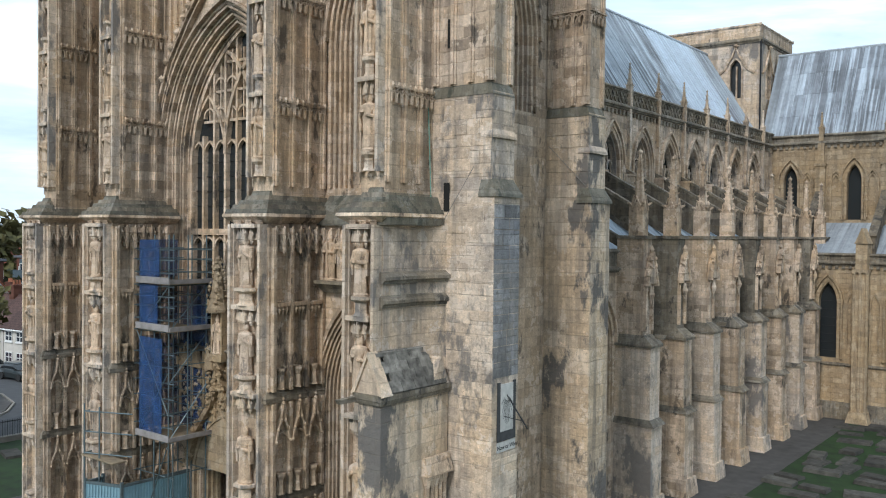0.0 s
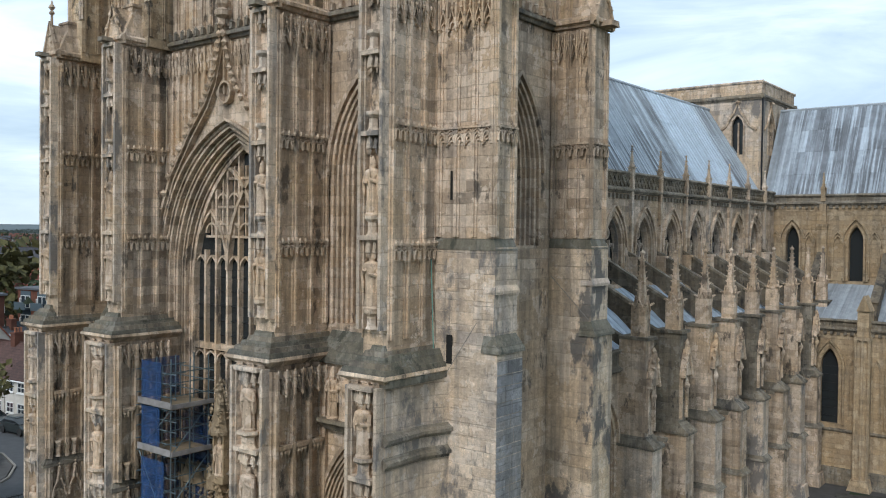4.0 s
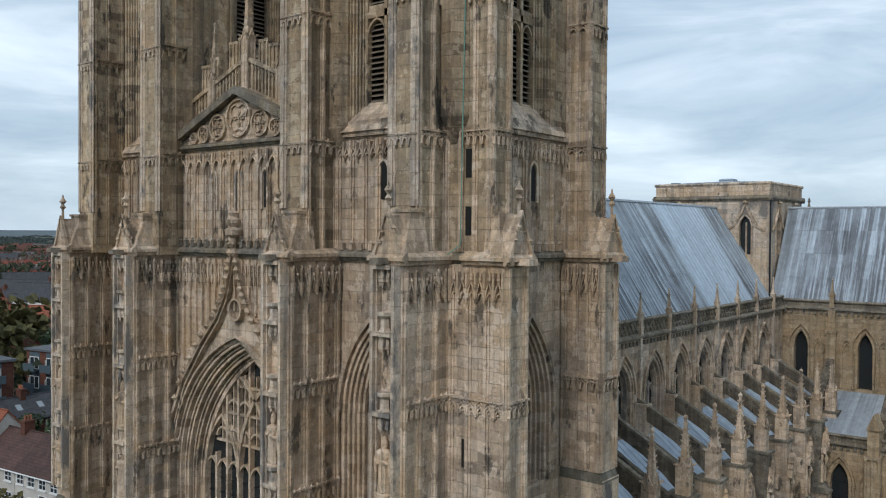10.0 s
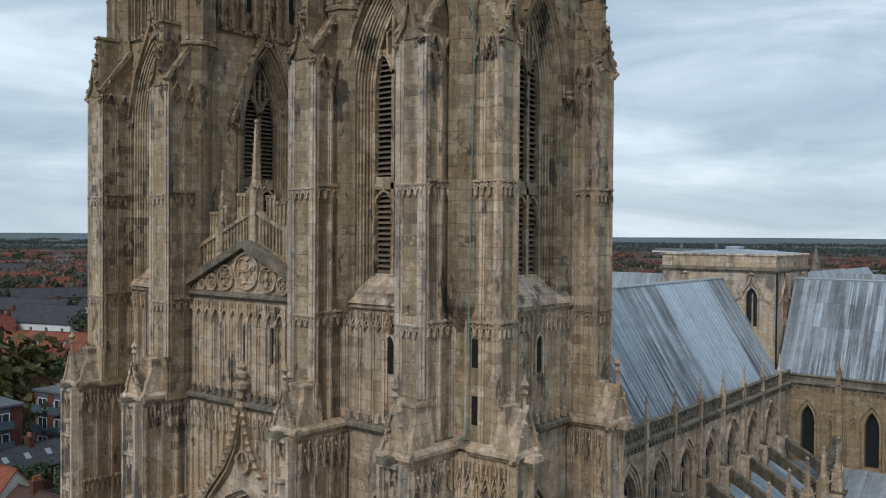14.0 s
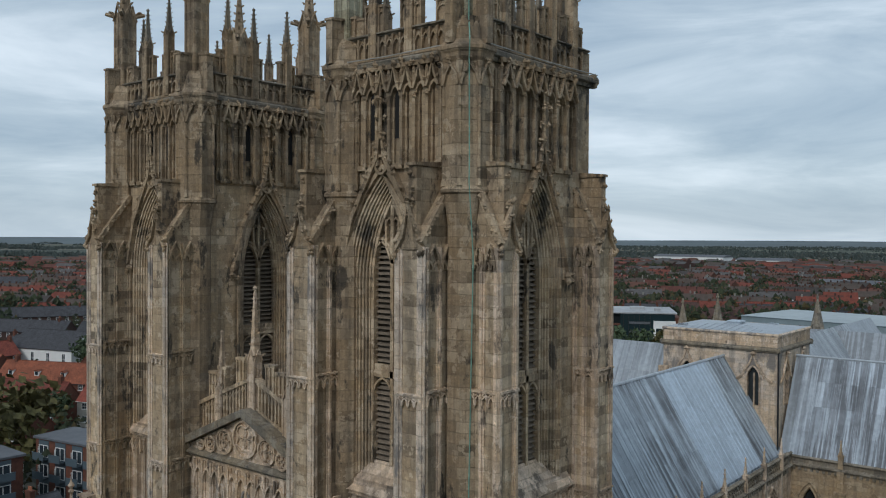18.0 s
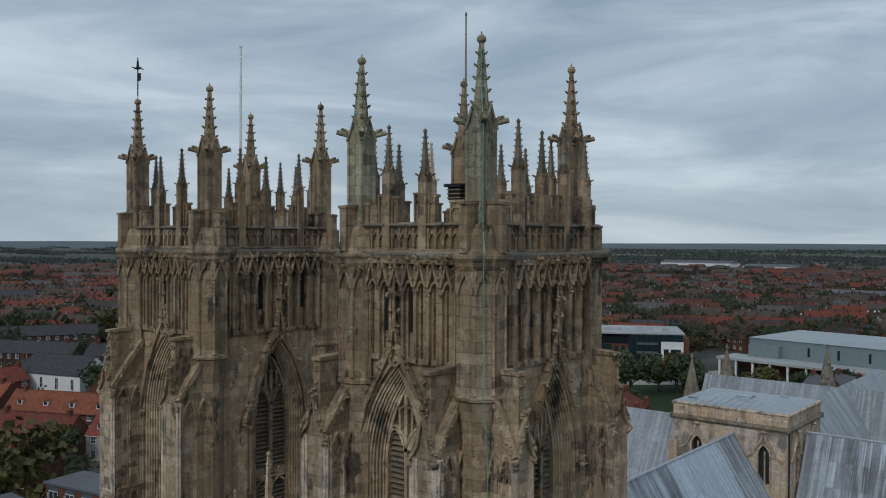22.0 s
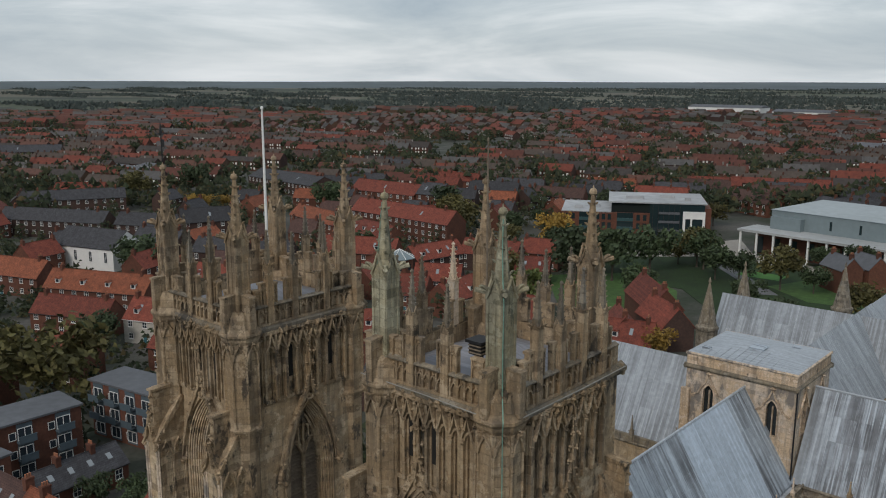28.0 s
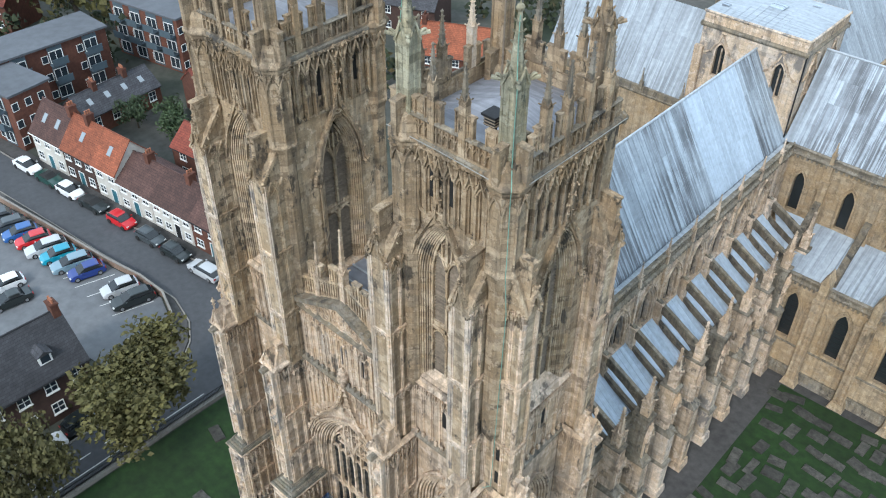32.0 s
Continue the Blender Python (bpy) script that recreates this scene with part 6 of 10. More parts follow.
def lead_slope(parent, corner, along, up, length, height, width, rows, material, seed, name="lead_sheet", skip=None):
    """Lead laid in bays between wooden rolls: each sheet and each roll is a piece."""
    along, up, corner = Vector(along).normalized(), Vector(up).normalized(), Vector(corner)
    out = along.cross(up).normalized()
    if out.z < 0:
        out = -out
    rr = random.Random(seed)
    n = max(1, round(length / width))
    w = length / n
    hs = height / rows
    sheet = bpy.data.meshes.new(name)
    vs = [(0.02, 0, 0), (w - 0.02, 0, 0), (w - 0.02, hs, 0), (0.02, hs, 0), (0.02, 0, 0.03), (w - 0.02, 0, 0.03), (w - 0.02, hs + 0.05, 0.012), (0.02, hs + 0.05, 0.012)]
    sheet.from_pydata(vs, [], [(3, 2, 1, 0), (4, 5, 6, 7), (0, 1, 5, 4), (1, 2, 6, 5), (2, 3, 7, 6), (3, 0, 4, 7)])
    roll = Mesh()
    roll.ring([[(0.045 * math.cos(a), 0, 0.02 + 0.045 * math.sin(a)) for a in (3.14, 2.3, 1.57, 0.8, 0)], [(0.045 * math.cos(a), height, 0.02 + 0.045 * math.sin(a)) for a in (3.14, 2.3, 1.57, 0.8, 0)]])
    rollm = bpy.data.meshes.new("lead_roll")
    rollm.from_pydata(roll.v, [], roll.f)
    basis = Matrix((along, up, out)).transposed().to_4x4()
    for k in range(n + 1):
        o = corner + along * (w * k)
        m = Matrix.Translation(o) @ basis
        mt = material(k * w) if callable(material) else material
        r = new("lead_roll", sheets_for(rollm, mt))
        r.parent = parent
        r.matrix_basis = m
        if k == n:
            break
        for j in range(rows):
            q = new(name, sheet if not callable(material) else sheets_for(sheet, mt))
            if not q.data.materials:
                q.data.materials.append(mt)
            q.parent = parent
            q.matrix_basis = Matrix.Translation(o + up * (hs * j) + out * rr.uniform(0, 0.008)) @ basis
    return basis


SHEETS = {}


def sheets_for(base, mt):
    key = (base.name, mt.name)
    if key not in SHEETS:
        SHEETS[key] = base.copy()
        SHEETS[key].materials.clear()
        SHEETS[key].materials.append(mt)
    return SHEETS[key]


# nave roof: boarding below, lead bays above
EX, EZ = -6.3, 20.9
slope = Vector((RIDGE_X - EX, 0, RIDGE_Z - EZ))
roof = part("nave_roof", Mesh().add([(EX, 7.5, EZ), (EX, 51.0, EZ), (RIDGE_X, 51.0, RIDGE_Z), (RIDGE_X, 7.5, RIDGE_Z), (2 * RIDGE_X - EX, 51.0, EZ), (2 * RIDGE_X - EX, 7.5, EZ), (EX, 7.5, EZ - 0.3), (EX, 51, EZ - 0.3), (2 * RIDGE_X - EX, 51.0, EZ - 0.3), (2 * RIDGE_X - EX, 7.5, EZ - 0.3)],
    [(0, 1, 2, 3), (3, 2, 4, 5), (6, 7, 1, 0), (5, 4, 8, 9), (0, 3, 5, 9, 6), (1, 7, 8, 4, 2)]), LEAD_OLD, nave, "steep lead roof in standing bays, streaked, with one newer pale patch")
lead_slope(roof, (EX, 18.0, EZ + 0.03), (0, 1, 0), slope, 31.9, slope.length, 0.62, 3, lambda u: LEAD_NEW if 18.8 < u < 27.6 else LEAD_OLD, 3)
me = Mesh().rod((RIDGE_X, 7.5, RIDGE_Z + 0.05), (RIDGE_X, 50.6, RIDGE_Z + 0.05), 0.12, 6)
part("ridge_roll", me, LEAD_FLAT, roof)
me = Mesh().box(-6.4, -5.6, 7.5, 50, 20.55, 20.75)
part("gutter", me, LEAD_FLAT, nave, "lead gutter behind the parapet")
# aisle roof
s2 = Vector((-3.5, 0, 2.0))
for k in range(9):
    y1, y0 = BAYS[k] - 0.1, BAYS[k + 1] + 0.1
    ar = part("aisle_roof", Mesh().add([(-1.95, y0, 12.0), (-1.95, y1, 12.0), (-5.3, y1, 14.75), (-5.3, y0, 14.75), (-1.95, y0, 11.8), (-1.95, y1, 11.8), (-5.3, y1, 14.5), (-5.3, y0, 14.5)], [(0, 1, 2, 3), (7, 6, 5, 4), (0, 4, 5, 1), (1, 5, 6, 2), (2, 6, 7, 3), (3, 7, 4, 0)]), LEAD_NEW, nave, "lead lean-to roof between flying buttresses")
    lead_slope(ar, (-1.97, y0, 12.02), (0, 1, 0), (-3.35, 0, 2.75), y1 - y0, 4.33, 0.56, 1, LEAD_NEW, 11 + k)

# ---- transept ----
tr = thing("transept", "limestone transept with lancet windows, west aisle and steep lead roof", "church transept")
T = west(50.0)
TA = west(44.7)
TB = [-6.2 + 4.72 * k for k in range(7)]
me = Mesh()
for k in range(6):
    arched_wall(me, T, TB[k], TB[k + 1], 12.0, 20.4, TB[k] + 2.36, 0.52, 14.4, 17.4, 1.25, -0.9, 0, 6)
me.box(-5.3, 22.1, 58.5, 59.4, 0, 20.5)
me.box(21.3, 22.1, 50.0, 59.0, 0, 20.5)
me.prism(south(22.1), [(50.0, 20.5), (59.4, 20.5), (54.8, 28.4)], -0.8, 0)
part("upper_wall", me, STONE_GOLD, tr)
me = Mesh()
TW = [-1.9 + 4.72 * k for k in range(6)]
for k in range(5):
    arched_wall(me, TA, TW[k], TW[k + 1], 0, 11.2, TW[k] + 2.36, 0.62, 4.3, 8.3, 1.5, -0.9, 0, 6)
me.box(21.3, 22.1, 44.7, 50.0, 0, 14)
part("aisle_wall", me, STONE_GOLD, tr)
for k in range(6):
    c = TB[k] + 2.36
    w = part("lancet_window", Mesh().prism(T, opening(c, 0.5, 14.4, 17.4, 1.2, 6), -0.5, -0.45), GLASS, tr, "dark lancet window flanked by blind arches")
    me = Mesh()
    me.bar(T, opening(c, 0.62, 14.4, 17.4, 1.45, 6), 0.14, -0.1, 0.1)
    me.bar(T, arch_pts(c, 0.95, 17.3, 1.9, 7), 0.13, 0, 0.17)
    for s in (-1, 1):
        me.bar(T, opening(c + s * 1.3, 0.35, 14.6, 17.1, 0.85, 5), 0.12, 0, 0.13)
        me.bar(T, arch_pts(c + s * 1.3, 0.46, 17.1, 1.1, 5), 0.09, 0, 0.16)
        for q in (0.82, 1.7):
            p = T.at(c + s * q, 0, 0.1)
            me.turn(p[0], p[1], [(0.09, 14.4), (0.07, 14.6), (0.07, 16.9), (0.13, 17.15)], 6)
    part("arcading", me, STONE_GOLD, w)
    # buttress pilasters and pinnacles
    x = TB[k + 1] - 0.05
    pm = Mesh()
    pm.lbox(T, x - 0.35, x + 0.35, 12, 18.6, 0, 0.35)
    pm.lbox(T, x - 0.42, x + 0.42, 18.6, 18.8, 0, 0.42)
    pm.lbox(T, x - 0.25, x + 0.25, 18.8, 20.4, 0, 0.22)
    pinnacle(pm, x, 49.95, 20.6, 0.34, 1.0, 1.2, 3)
    part("pilaster", pm, STONE_GOLD, tr)
    fb = Mesh()
    F = south(x)
    top = [(49.9 - 4.6 * t, 16.6 - 3.6 * t) for t in (0, 0.33, 0.66, 1)]
    low = [(49.9 - 4.6 * t, 15.2 - 2.6 * t - 1.0 * t ** 3) for t in (0, 0.33, 0.66, 1)]
    for a in range(3):
        fb.prism(F, [low[a], low[a + 1], top[a + 1], top[a]], -0.22, 0.22)
    fb.bar(F, [(u, z + 0.1) for u, z in top], 0.2, -0.3, 0.3)
    part("flying_buttress", fb, STONE_BLACK, tr)
for k in range(5):
    c = TW[k] + 2.36
    w = part("aisle_window", Mesh().prism(TA, opening(c, 0.6, 4.3, 8.3, 1.45, 6), -0.5, -0.45), GLASS, tr, "tall dark lancet with a moulded arch")
    me = Mesh()
    me.bar(TA, opening(c, 0.76, 4.3, 8.3, 1.75, 6), 0.18, -0.15, 0.08)
    me.bar(TA, arch_pts(c, 1.02, 8.2, 2.15, 7), 0.14, 0, 0.18)
    for s in (-1, 1):
        p = TA.at(c + s * 0.98, 0, 0.1)
        me.turn(p[0], p[1], [(0.12, 4.3), (0.09, 4.5), (0.09, 8.0), (0.15, 8.25)], 6)
        me.bar(TA, opening(c + s * 1.6, 0.26, 5.0, 8.2, 0.9, 5), 0.1, 0, 0.12)
    part("arcading", me, STONE_GOLD, w)
    bars = Mesh()
    for j in range(7):
        bars.lbox(TA, c - 0.6, c + 0.6, 4.8 + 0.6 * j, 4.83 + 0.6 * j, -0.45, -0.42)
    part("saddle_bars", bars, IRON, w)
    x = TW[k]
    if k == 0:
        continue
    ab = Mesh()
    ab.frus(x - 0.75, x + 0.75, 43.3, 44.7, 0, x - 0.55, x + 0.55, 43.5, 44.7, 0.8)
    ab.box(x - 0.42, x + 0.42, 43.75, 44.7, 0.8, 10.6)
    for s in (-0.42, 0, 0.42):
        ab.turn(x + s, 43.75, [(0.13, 0.8), (0.11, 1.0), (0.11, 10.3), (0.18, 10.6)], 6)
    ab.frus(x - 0.5, x + 0.5, 43.6, 44.7, 10.6, x - 0.5, x + 0.5, 43.6, 44.7, 10.8)
    ab.box(x - 0.38, x + 0.38, 43.9, 45.3, 10.8, 12.6)
    ab.add([(x - 0.45, 43.8, 12.6), (x + 0.45, 43.8, 12.6), (x + 0.45, 45.4, 12.6), (x - 0.45, 45.4, 12.6), (x, 43.8, 13.7), (x, 45.4, 13.7)], [(0, 1, 4), (1, 2, 5, 4), (2, 3, 5), (3, 0, 4, 5), (3, 2, 1, 0)])
    part("aisle_buttress", ab, STONE_GOLD, tr, "shafted buttress with a gabled head")
me = Mesh()
for fr, a, b, z in ((T, -5.3, 22.1, 20.45), (TA, -1.9, 22.1, 11.2)):
    string(me, fr, a, b, z, 0.3, 0.22)
    me.lbox(fr, a, b, z, z + 0.6, -0.3, 0.0)
    string(me, fr, a, b, z + 0.6, 0.2, 0.15)
    n = int((b - a) / 0.45)
    for k in range(n):
        u = a + (b - a) * (k + 0.5) / n
        me.lbox(fr, u - 0.11, u + 0.11, z - 0.42, z - 0.2, 0, 0.14)
string(me, TA, -1.9, 22.1, 3.9, 0.2, 0.14)
me.frus(-1.9, 22.1, 44.3, 44.7, 0, -1.9, 22.1, 44.5, 44.7, 1.2)
part("cornice", me, STONE_DARK, tr)
up = Vector((0, 54.8 - 50.4, 28.5 - 20.9))
rf = part("transept_roof", Mesh().add([(-6.4, 50.4, 20.9), (22.0, 50.4, 20.9), (22.0, 54.8, 28.5), (-6.4, 54.8, 28.5), (22.0, 59.2, 20.9), (-6.4, 59.2, 20.9)], [(0, 1, 2, 3), (3, 2, 4, 5), (0, 3, 5), (1, 4, 2), (0, 5, 4, 1)]), LEAD_X, tr, "steep lead roof in standing bays, pale with dark streaks")
lead_slope(rf, (-5.6, 50.38, 20.93), (1, 0, 0), up, 21.0, up.length, 0.64, 4, LEAD_X, 31)
part("ridge_roll", Mesh().rod((-6.4, 54.8, 28.55), (22, 54.8, 28.55), 0.12, 6), LEAD_FLAT, rf)
ar = part("aisle_roof", Mesh().add([(-1.9, 45.0, 11.5), (22.0, 45.0, 11.5), (22.0, 50.0, 14.1), (-1.9, 50.0, 14.1), (-5.3, 50.0, 14.1), (-1.9, 45.0, 11.3), (22, 45, 11.3)], [(0, 1, 2, 3), (0, 3, 4), (5, 6, 1, 0)]), LEAD_NEW, tr, "lead lean-to roof")
for k in range(4):
    up2 = Vector((0, 5.0, 2.6))
    lead_slope(ar, (TW[k] + 0.35, 44.98, 11.54), (1, 0, 0), up2, 4.0, up2.length, 0.6, 1, LEAD_PALE_X, 41 + k)

# ---- crossing tower ----
ct = thing("crossing_tower", "low square crossing tower with a flat lead roof", "church tower")
X0, X1, Y0, Y1 = -16.6, -6.6, 50.5, 59.2
me = Mesh()
for fr, a, b, cs in ((west(Y0), X0, X1, (-14.4, -8.6)), (south(X1), Y0, Y1, (52.7, 57.0)), (east(Y1), X0, X1, (-14.4, -8.6)), (north(X0), Y0, Y1, (52.7, 57.0))):
    mid = (a + b) / 2
    e0 = 0.0 if fr.n.x == 0 else 0.8
    for u0, u1, c in ((a + e0, mid, cs[0]), (mid, b - e0, cs[1])):
        arched_wall(me, fr, u0, u1, 18, 29.3, c, 0.55, 24.6, 27.0, 0.9, -0.8, 0, 6)
part("wall", me, STONE_PALE, ct)
for fr, cs in ((west(Y0), (-14.4, -8.6)), (south(X1), (52.7, 57.0))):
    for c in cs:
        w = part("window", Mesh().prism(fr, opening(c, 0.5, 24.6, 27.0, 0.85, 6), -0.4, -0.36), GLASS, ct, "two-light window under an ogee hood")
        me = Mesh()
        me.lbox(fr, c - 0.06, c + 0.06, 24.6, 27.3, -0.36, -0.2)
        me.bar(fr, opening(c, 0.55, 24.6, 27.0, 0.9, 6), 0.13, -0.3, 0.06)
        pts = [(c - 1.6, 26.6), (c - 0.95, 27.0), (c - 0.6, 27.7), (c - 0.3, 28.1), (c, 28.9)]
        me.bar(fr, pts + [(2 * c - u, z) for u, z in reversed(pts[:-1])], 0.16, 0, 0.13)
        q = fr.at(c, 28.95, 0.1)
        me.blob(*q, 0.28, 0.22)
        part("ogee_hood", me, STONE, w)
for fr, a, b in ((west(Y0), X0, X1), (south(X1), Y0, Y1), (east(Y1), X0, X1), (north(X0), Y0, Y1)):
    me = Mesh()
    e0 = 0.0 if fr.n.x == 0 else 0.45
    me.lbox(fr, a + e0, b - e0, 29.3, 30.55, -0.45, 0.03)
    part("parapet", me, STONE, ct, "plain parapet with moulded coping")
    part("string_course", string_mesh(fr, a - 0.246, b + 0.246, 29.35, 0.4, 0.25), STONE_DARK, ct)
    part("coping", string_mesh(fr, a - 0.117, b + 0.117, 30.55, 0.22, 0.12), STONE_PALE, ct)
part("stair_turret", Mesh().lbox(west(Y0), X0 - 0.3, X0 + 0.5, 18, 27.2, 0, 0.4), STONE, ct)
part("downpipe", Mesh().rod((X1 + 0.1, Y0 - 0.12, 20.5), (X1 + 0.1, Y0 - 0.12, 29.3), 0.08, 6), IRON, ct)
ft = part("flat_roof", Mesh().frus(X0 - 0.02, X1 + 0.02, Y0 - 0.02, Y1 + 0.02, 30.66, X0 + 4.2, X1 - 4.2, Y0 + 4.2, Y1 - 4.2, 31.0), LEAD_FLAT, ct, "flat pale lead roof, barely domed")
for k in range(15):
    part("lead_roll", Mesh().rod((X0 + 0.3 + 0.66 * k, Y0, 30.68), (X0 + 0.3 + 0.66 * k, Y0 + 4.2 * min(1, 0.66 * min(k + 0.3, 14.3 - k) / 4.2), 30.68 + 0.34 * min(1, 0.66 * min(k + 0.3, 14.3 - k) / 4.2)), 0.035, 5), LEAD_FLAT, ft)
hm = Mesh().box(-12.2, -11.0, 54.0, 55.2, 30.9, 31.15)
hm.frus(-12.3, -10.9, 53.9, 55.3, 31.15, -12.1, -11.1, 54.1, 55.1, 31.25)
part("roof_hatch", hm, LEAD_OLD, ft)
part("roof_hatch", Mesh().box(-9.6, -8.9, 57.4, 57.9, 30.7, 30.9), LEAD_OLD, ft)
part("roof_hatch", Mesh().box(-15.9, -15.2, 52.0, 52.5, 30.68, 30.88), LEAD_OLD, ft)

# north transept, choir and their roofs beyond the crossing
nt = thing("north_transept", "north transept of the church with a pale lead roof", "church transept")
me = Mesh().box(-34, -16.6, 50.0, 59.4, 0, 20.6)
part("wall", me, STONE_GOLD, nt)
for k in range(3):
    c = -19.3 - 4.6 * k
    # solid wall here; a near-black sheet paints the lancet's inner dark
    w = part("lancet_window", Mesh().prism(west(50.0), opening(c, 0.5, 14.4, 17.4, 1.2, 5), 0.006, 0.014), PAINTED_DARK, nt, "dark lancet")
    part("arcading", Mesh().bar(west(50.0), opening(c, 0.62, 14.4, 17.4, 1.45, 5), 0.16, 0, 0.14), STONE_GOLD, w)
    pm = Mesh()
    pinnacle(pm, c + 2.3, 49.9, 20.5, 0.34, 1.1, 1.6, 3)
    part("pinnacle", pm, STONE_DARK, nt)
me = Mesh()
string(me, west(50.0), -34, -16.6, 20.4, 0.35, 0.25)
me.box(-34, -16.6, 49.85, 50.2, 20.4, 21.1)
part("parapet", me, STONE_DARK, nt)
rf = part("north_roof", Mesh().add([(-34, 50.4, 20.9), (-16.4, 50.4, 20.9), (-16.4, 54.8, 28.5), (-34, 54.8, 28.5), (-34, 59.2, 20.9), (-16.4, 59.2, 20.9)], [(0, 1, 2, 3), (3, 2, 5, 4), (0, 3, 4), (1, 5, 2)]), LEAD_PALE_X, nt, "steep pale lead roof")
lead_slope(rf, (-33.9, 50.38, 20.93), (1, 0, 0), up, 17.3, up.length, 0.66, 3, LEAD_PALE_X, 51)
choir = thing("choir", "choir of the church with long lead roof and corner turrets", "church choir")
me = Mesh().box(-17.0, -5.6, 59.4, 101.0, 0, 20.6)
me.box(-27.5, 6, 80.2, 87.8, 0, 20)
me.prism(south(-5.6), [(59.4, 20.6), (101, 20.6), (101, 20.7), (59.4, 20.7)], -11, 0)
part("wall", me, STONE_GOLD, choir)
rf = part("choir_roof", Mesh().add([(-5.9, 59.0, 20.8), (-5.9, 101.0, 20.8), (-11.1, 101.0, 28.3), (-11.1, 59.0, 28.3), (-16.3, 101.0, 20.8), (-16.3, 59.0, 20.8)], [(0, 1, 2, 3), (3, 2, 4, 5), (1, 4, 2), (0, 3, 5)]), LEAD_PALE, choir, "long lead roof of the choir")
sl = Vector((-5.2, 0, 7.5))
lead_slope(rf, (-5.88, 59.3, 20.85), (0, 1, 0), sl, 30, sl.length, 0.9, 2, LEAD_PALE, 61)
rf = part("east_transept_roof", Mesh().add([(-27.6, 79.6, 20.2), (6, 79.6, 20.2), (6, 84, 28.0), (-27.6, 84, 28.0), (-27.6, 88.4, 20.2), (6, 88.4, 20.2)], [(0, 1, 2, 3), (3, 2, 5, 4), (0, 3, 4), (1, 5, 2)]), LEAD_PALE_X, choir, "lead roof of the east transept")
sl = Vector((0, 4.4, 7.6))
lead_slope(rf, (-27.5, 79.58, 20.25), (1, 0, 0), sl, 16.5, sl.length, 0.75, 2, LEAD_PALE_X, 62)
for x, y in ((-26.6, 77.5), (-27.0, 89.5), (-16.8, 98), (-5.8, 101), (6, 80)):
    tu = part("turret", Mesh().turn(x, y, [(1.2, 14), (1.2, 24.5), (1.4, 24.8), (1.4, 25.1), (1.15, 25.3), (0.1, 30.6), (0.2, 30.8), (0.05, 31.3)], 8, math.pi / 8), STONE_DARK, choir, "octagonal stair turret with a stone spirelet")
    for i in range(8):
        a = math.pi / 8 + i * math.pi / 4
        part("angle_shaft", Mesh().turn(x + 1.2 * math.cos(a), y + 1.2 * math.sin(a), [(0.1, 14), (0.1, 24.6)], 5), STONE_DARK, tu)

# ---- ground, roads, car park ----
GRASS = plain("lawn_grass", (0.0115, 0.0328, 0.00492), 0.95, 0.4, 1.2, 0, 0.5)
ASPHALT = plain("worn_asphalt", (0.0615, 0.0631, 0.0672), 0.9, 0.16, 1.5, 0, 0.25)
PARKING = plain("pale_car_park_asphalt", (0.131, 0.135, 0.141), 0.85, 0.16, 0.9, 0, 0.2)
PAVING = plain("paving_slabs", (0.0623, 0.0582, 0.0549), 0.9, 0.3, 1.3, 0, 0.25, 0.1)
KERB = plain("stone_kerb", (0.22, 0.20, 0.175), 0.9, 0.15, 2.0)
LINE = plain("worn_road_paint", (0.55, 0.55, 0.52), 0.8, 0.25, 4.0)
YELLOW = plain("faded_yellow_paint", (0.42, 0.37, 0.20), 0.8, 0.3, 4.0)
BRICK_WALL = plain("garden_wall_brick", (0.22, 0.15, 0.11), 0.9, 0.3, 3.0)


def ground_material():
    """Garden green and grey close in, a patchwork of fields further out."""
    m, n, l, b = mat("town_and_fields", 0.95)
    geo = n.new("ShaderNodeNewGeometry")
    v = n.new("ShaderNodeTexVoronoi")
    v.inputs["Scale"].default_value = 0.0042
    mp = n.new("ShaderNodeMapping")
    mp.inputs["Scale"].default_value = (1.0, 1.0, 0.0)
    l.new(geo.outputs["Position"], mp.inputs["Vector"])
    l.new(mp.outputs["Vector"], v.inputs["Vector"])
    sp = n.new("ShaderNodeSeparateColor")
    l.new(v.outputs["Color"], sp.inputs["Color"])
    r = ramp(n, [(0.0, (0.024, 0.034, 0.022)), (1.0, (0.085, 0.08, 0.058)), (0.3, (0.037, 0.047, 0.028)), (0.55, (0.052, 0.064, 0.037)), (0.75, (0.115, 0.105, 0.073))])
    l.new(sp.outputs["Red"], r.inputs["Fac"])
    near = ramp(n, [(0.35, (0.022, 0.032, 0.016)), (0.65, (0.085, 0.08, 0.072))])
    t = noise_tex(n, l, geo.outputs["Position"], 0.06, 5)
    l.new(t.outputs["Fac"], near.inputs["Fac"])
    ln = n.new("ShaderNodeVectorMath")
    ln.operation = "LENGTH"
    l.new(mp.outputs["Vector"], ln.inputs[0])
    mr = n.new("ShaderNodeMapRange")
    mr.inputs["From Min"].default_value = 1350
    mr.inputs["From Max"].default_value = 1600
    l.new(ln.outputs["Value"], mr.inputs["Value"])
    c = mixc(n, l, mr.outputs[0], near.outputs["Color"], r.outputs["Color"])
    t2 = noise_tex(n, l, geo.outputs["Position"], 0.9, 5)
    r2 = ramp(n, [(0.3, (0.75, 0.75, 0.75)), (0.7, (1.2, 1.2, 1.2))])
    l.new(t2.outputs["Fac"], r2.inputs["Fac"])
    c = mixc(n, l, 1.0, c, r2.outputs["Color"], "MULTIPLY")
    l.new(c, b.inputs["Base Color"])
    return m


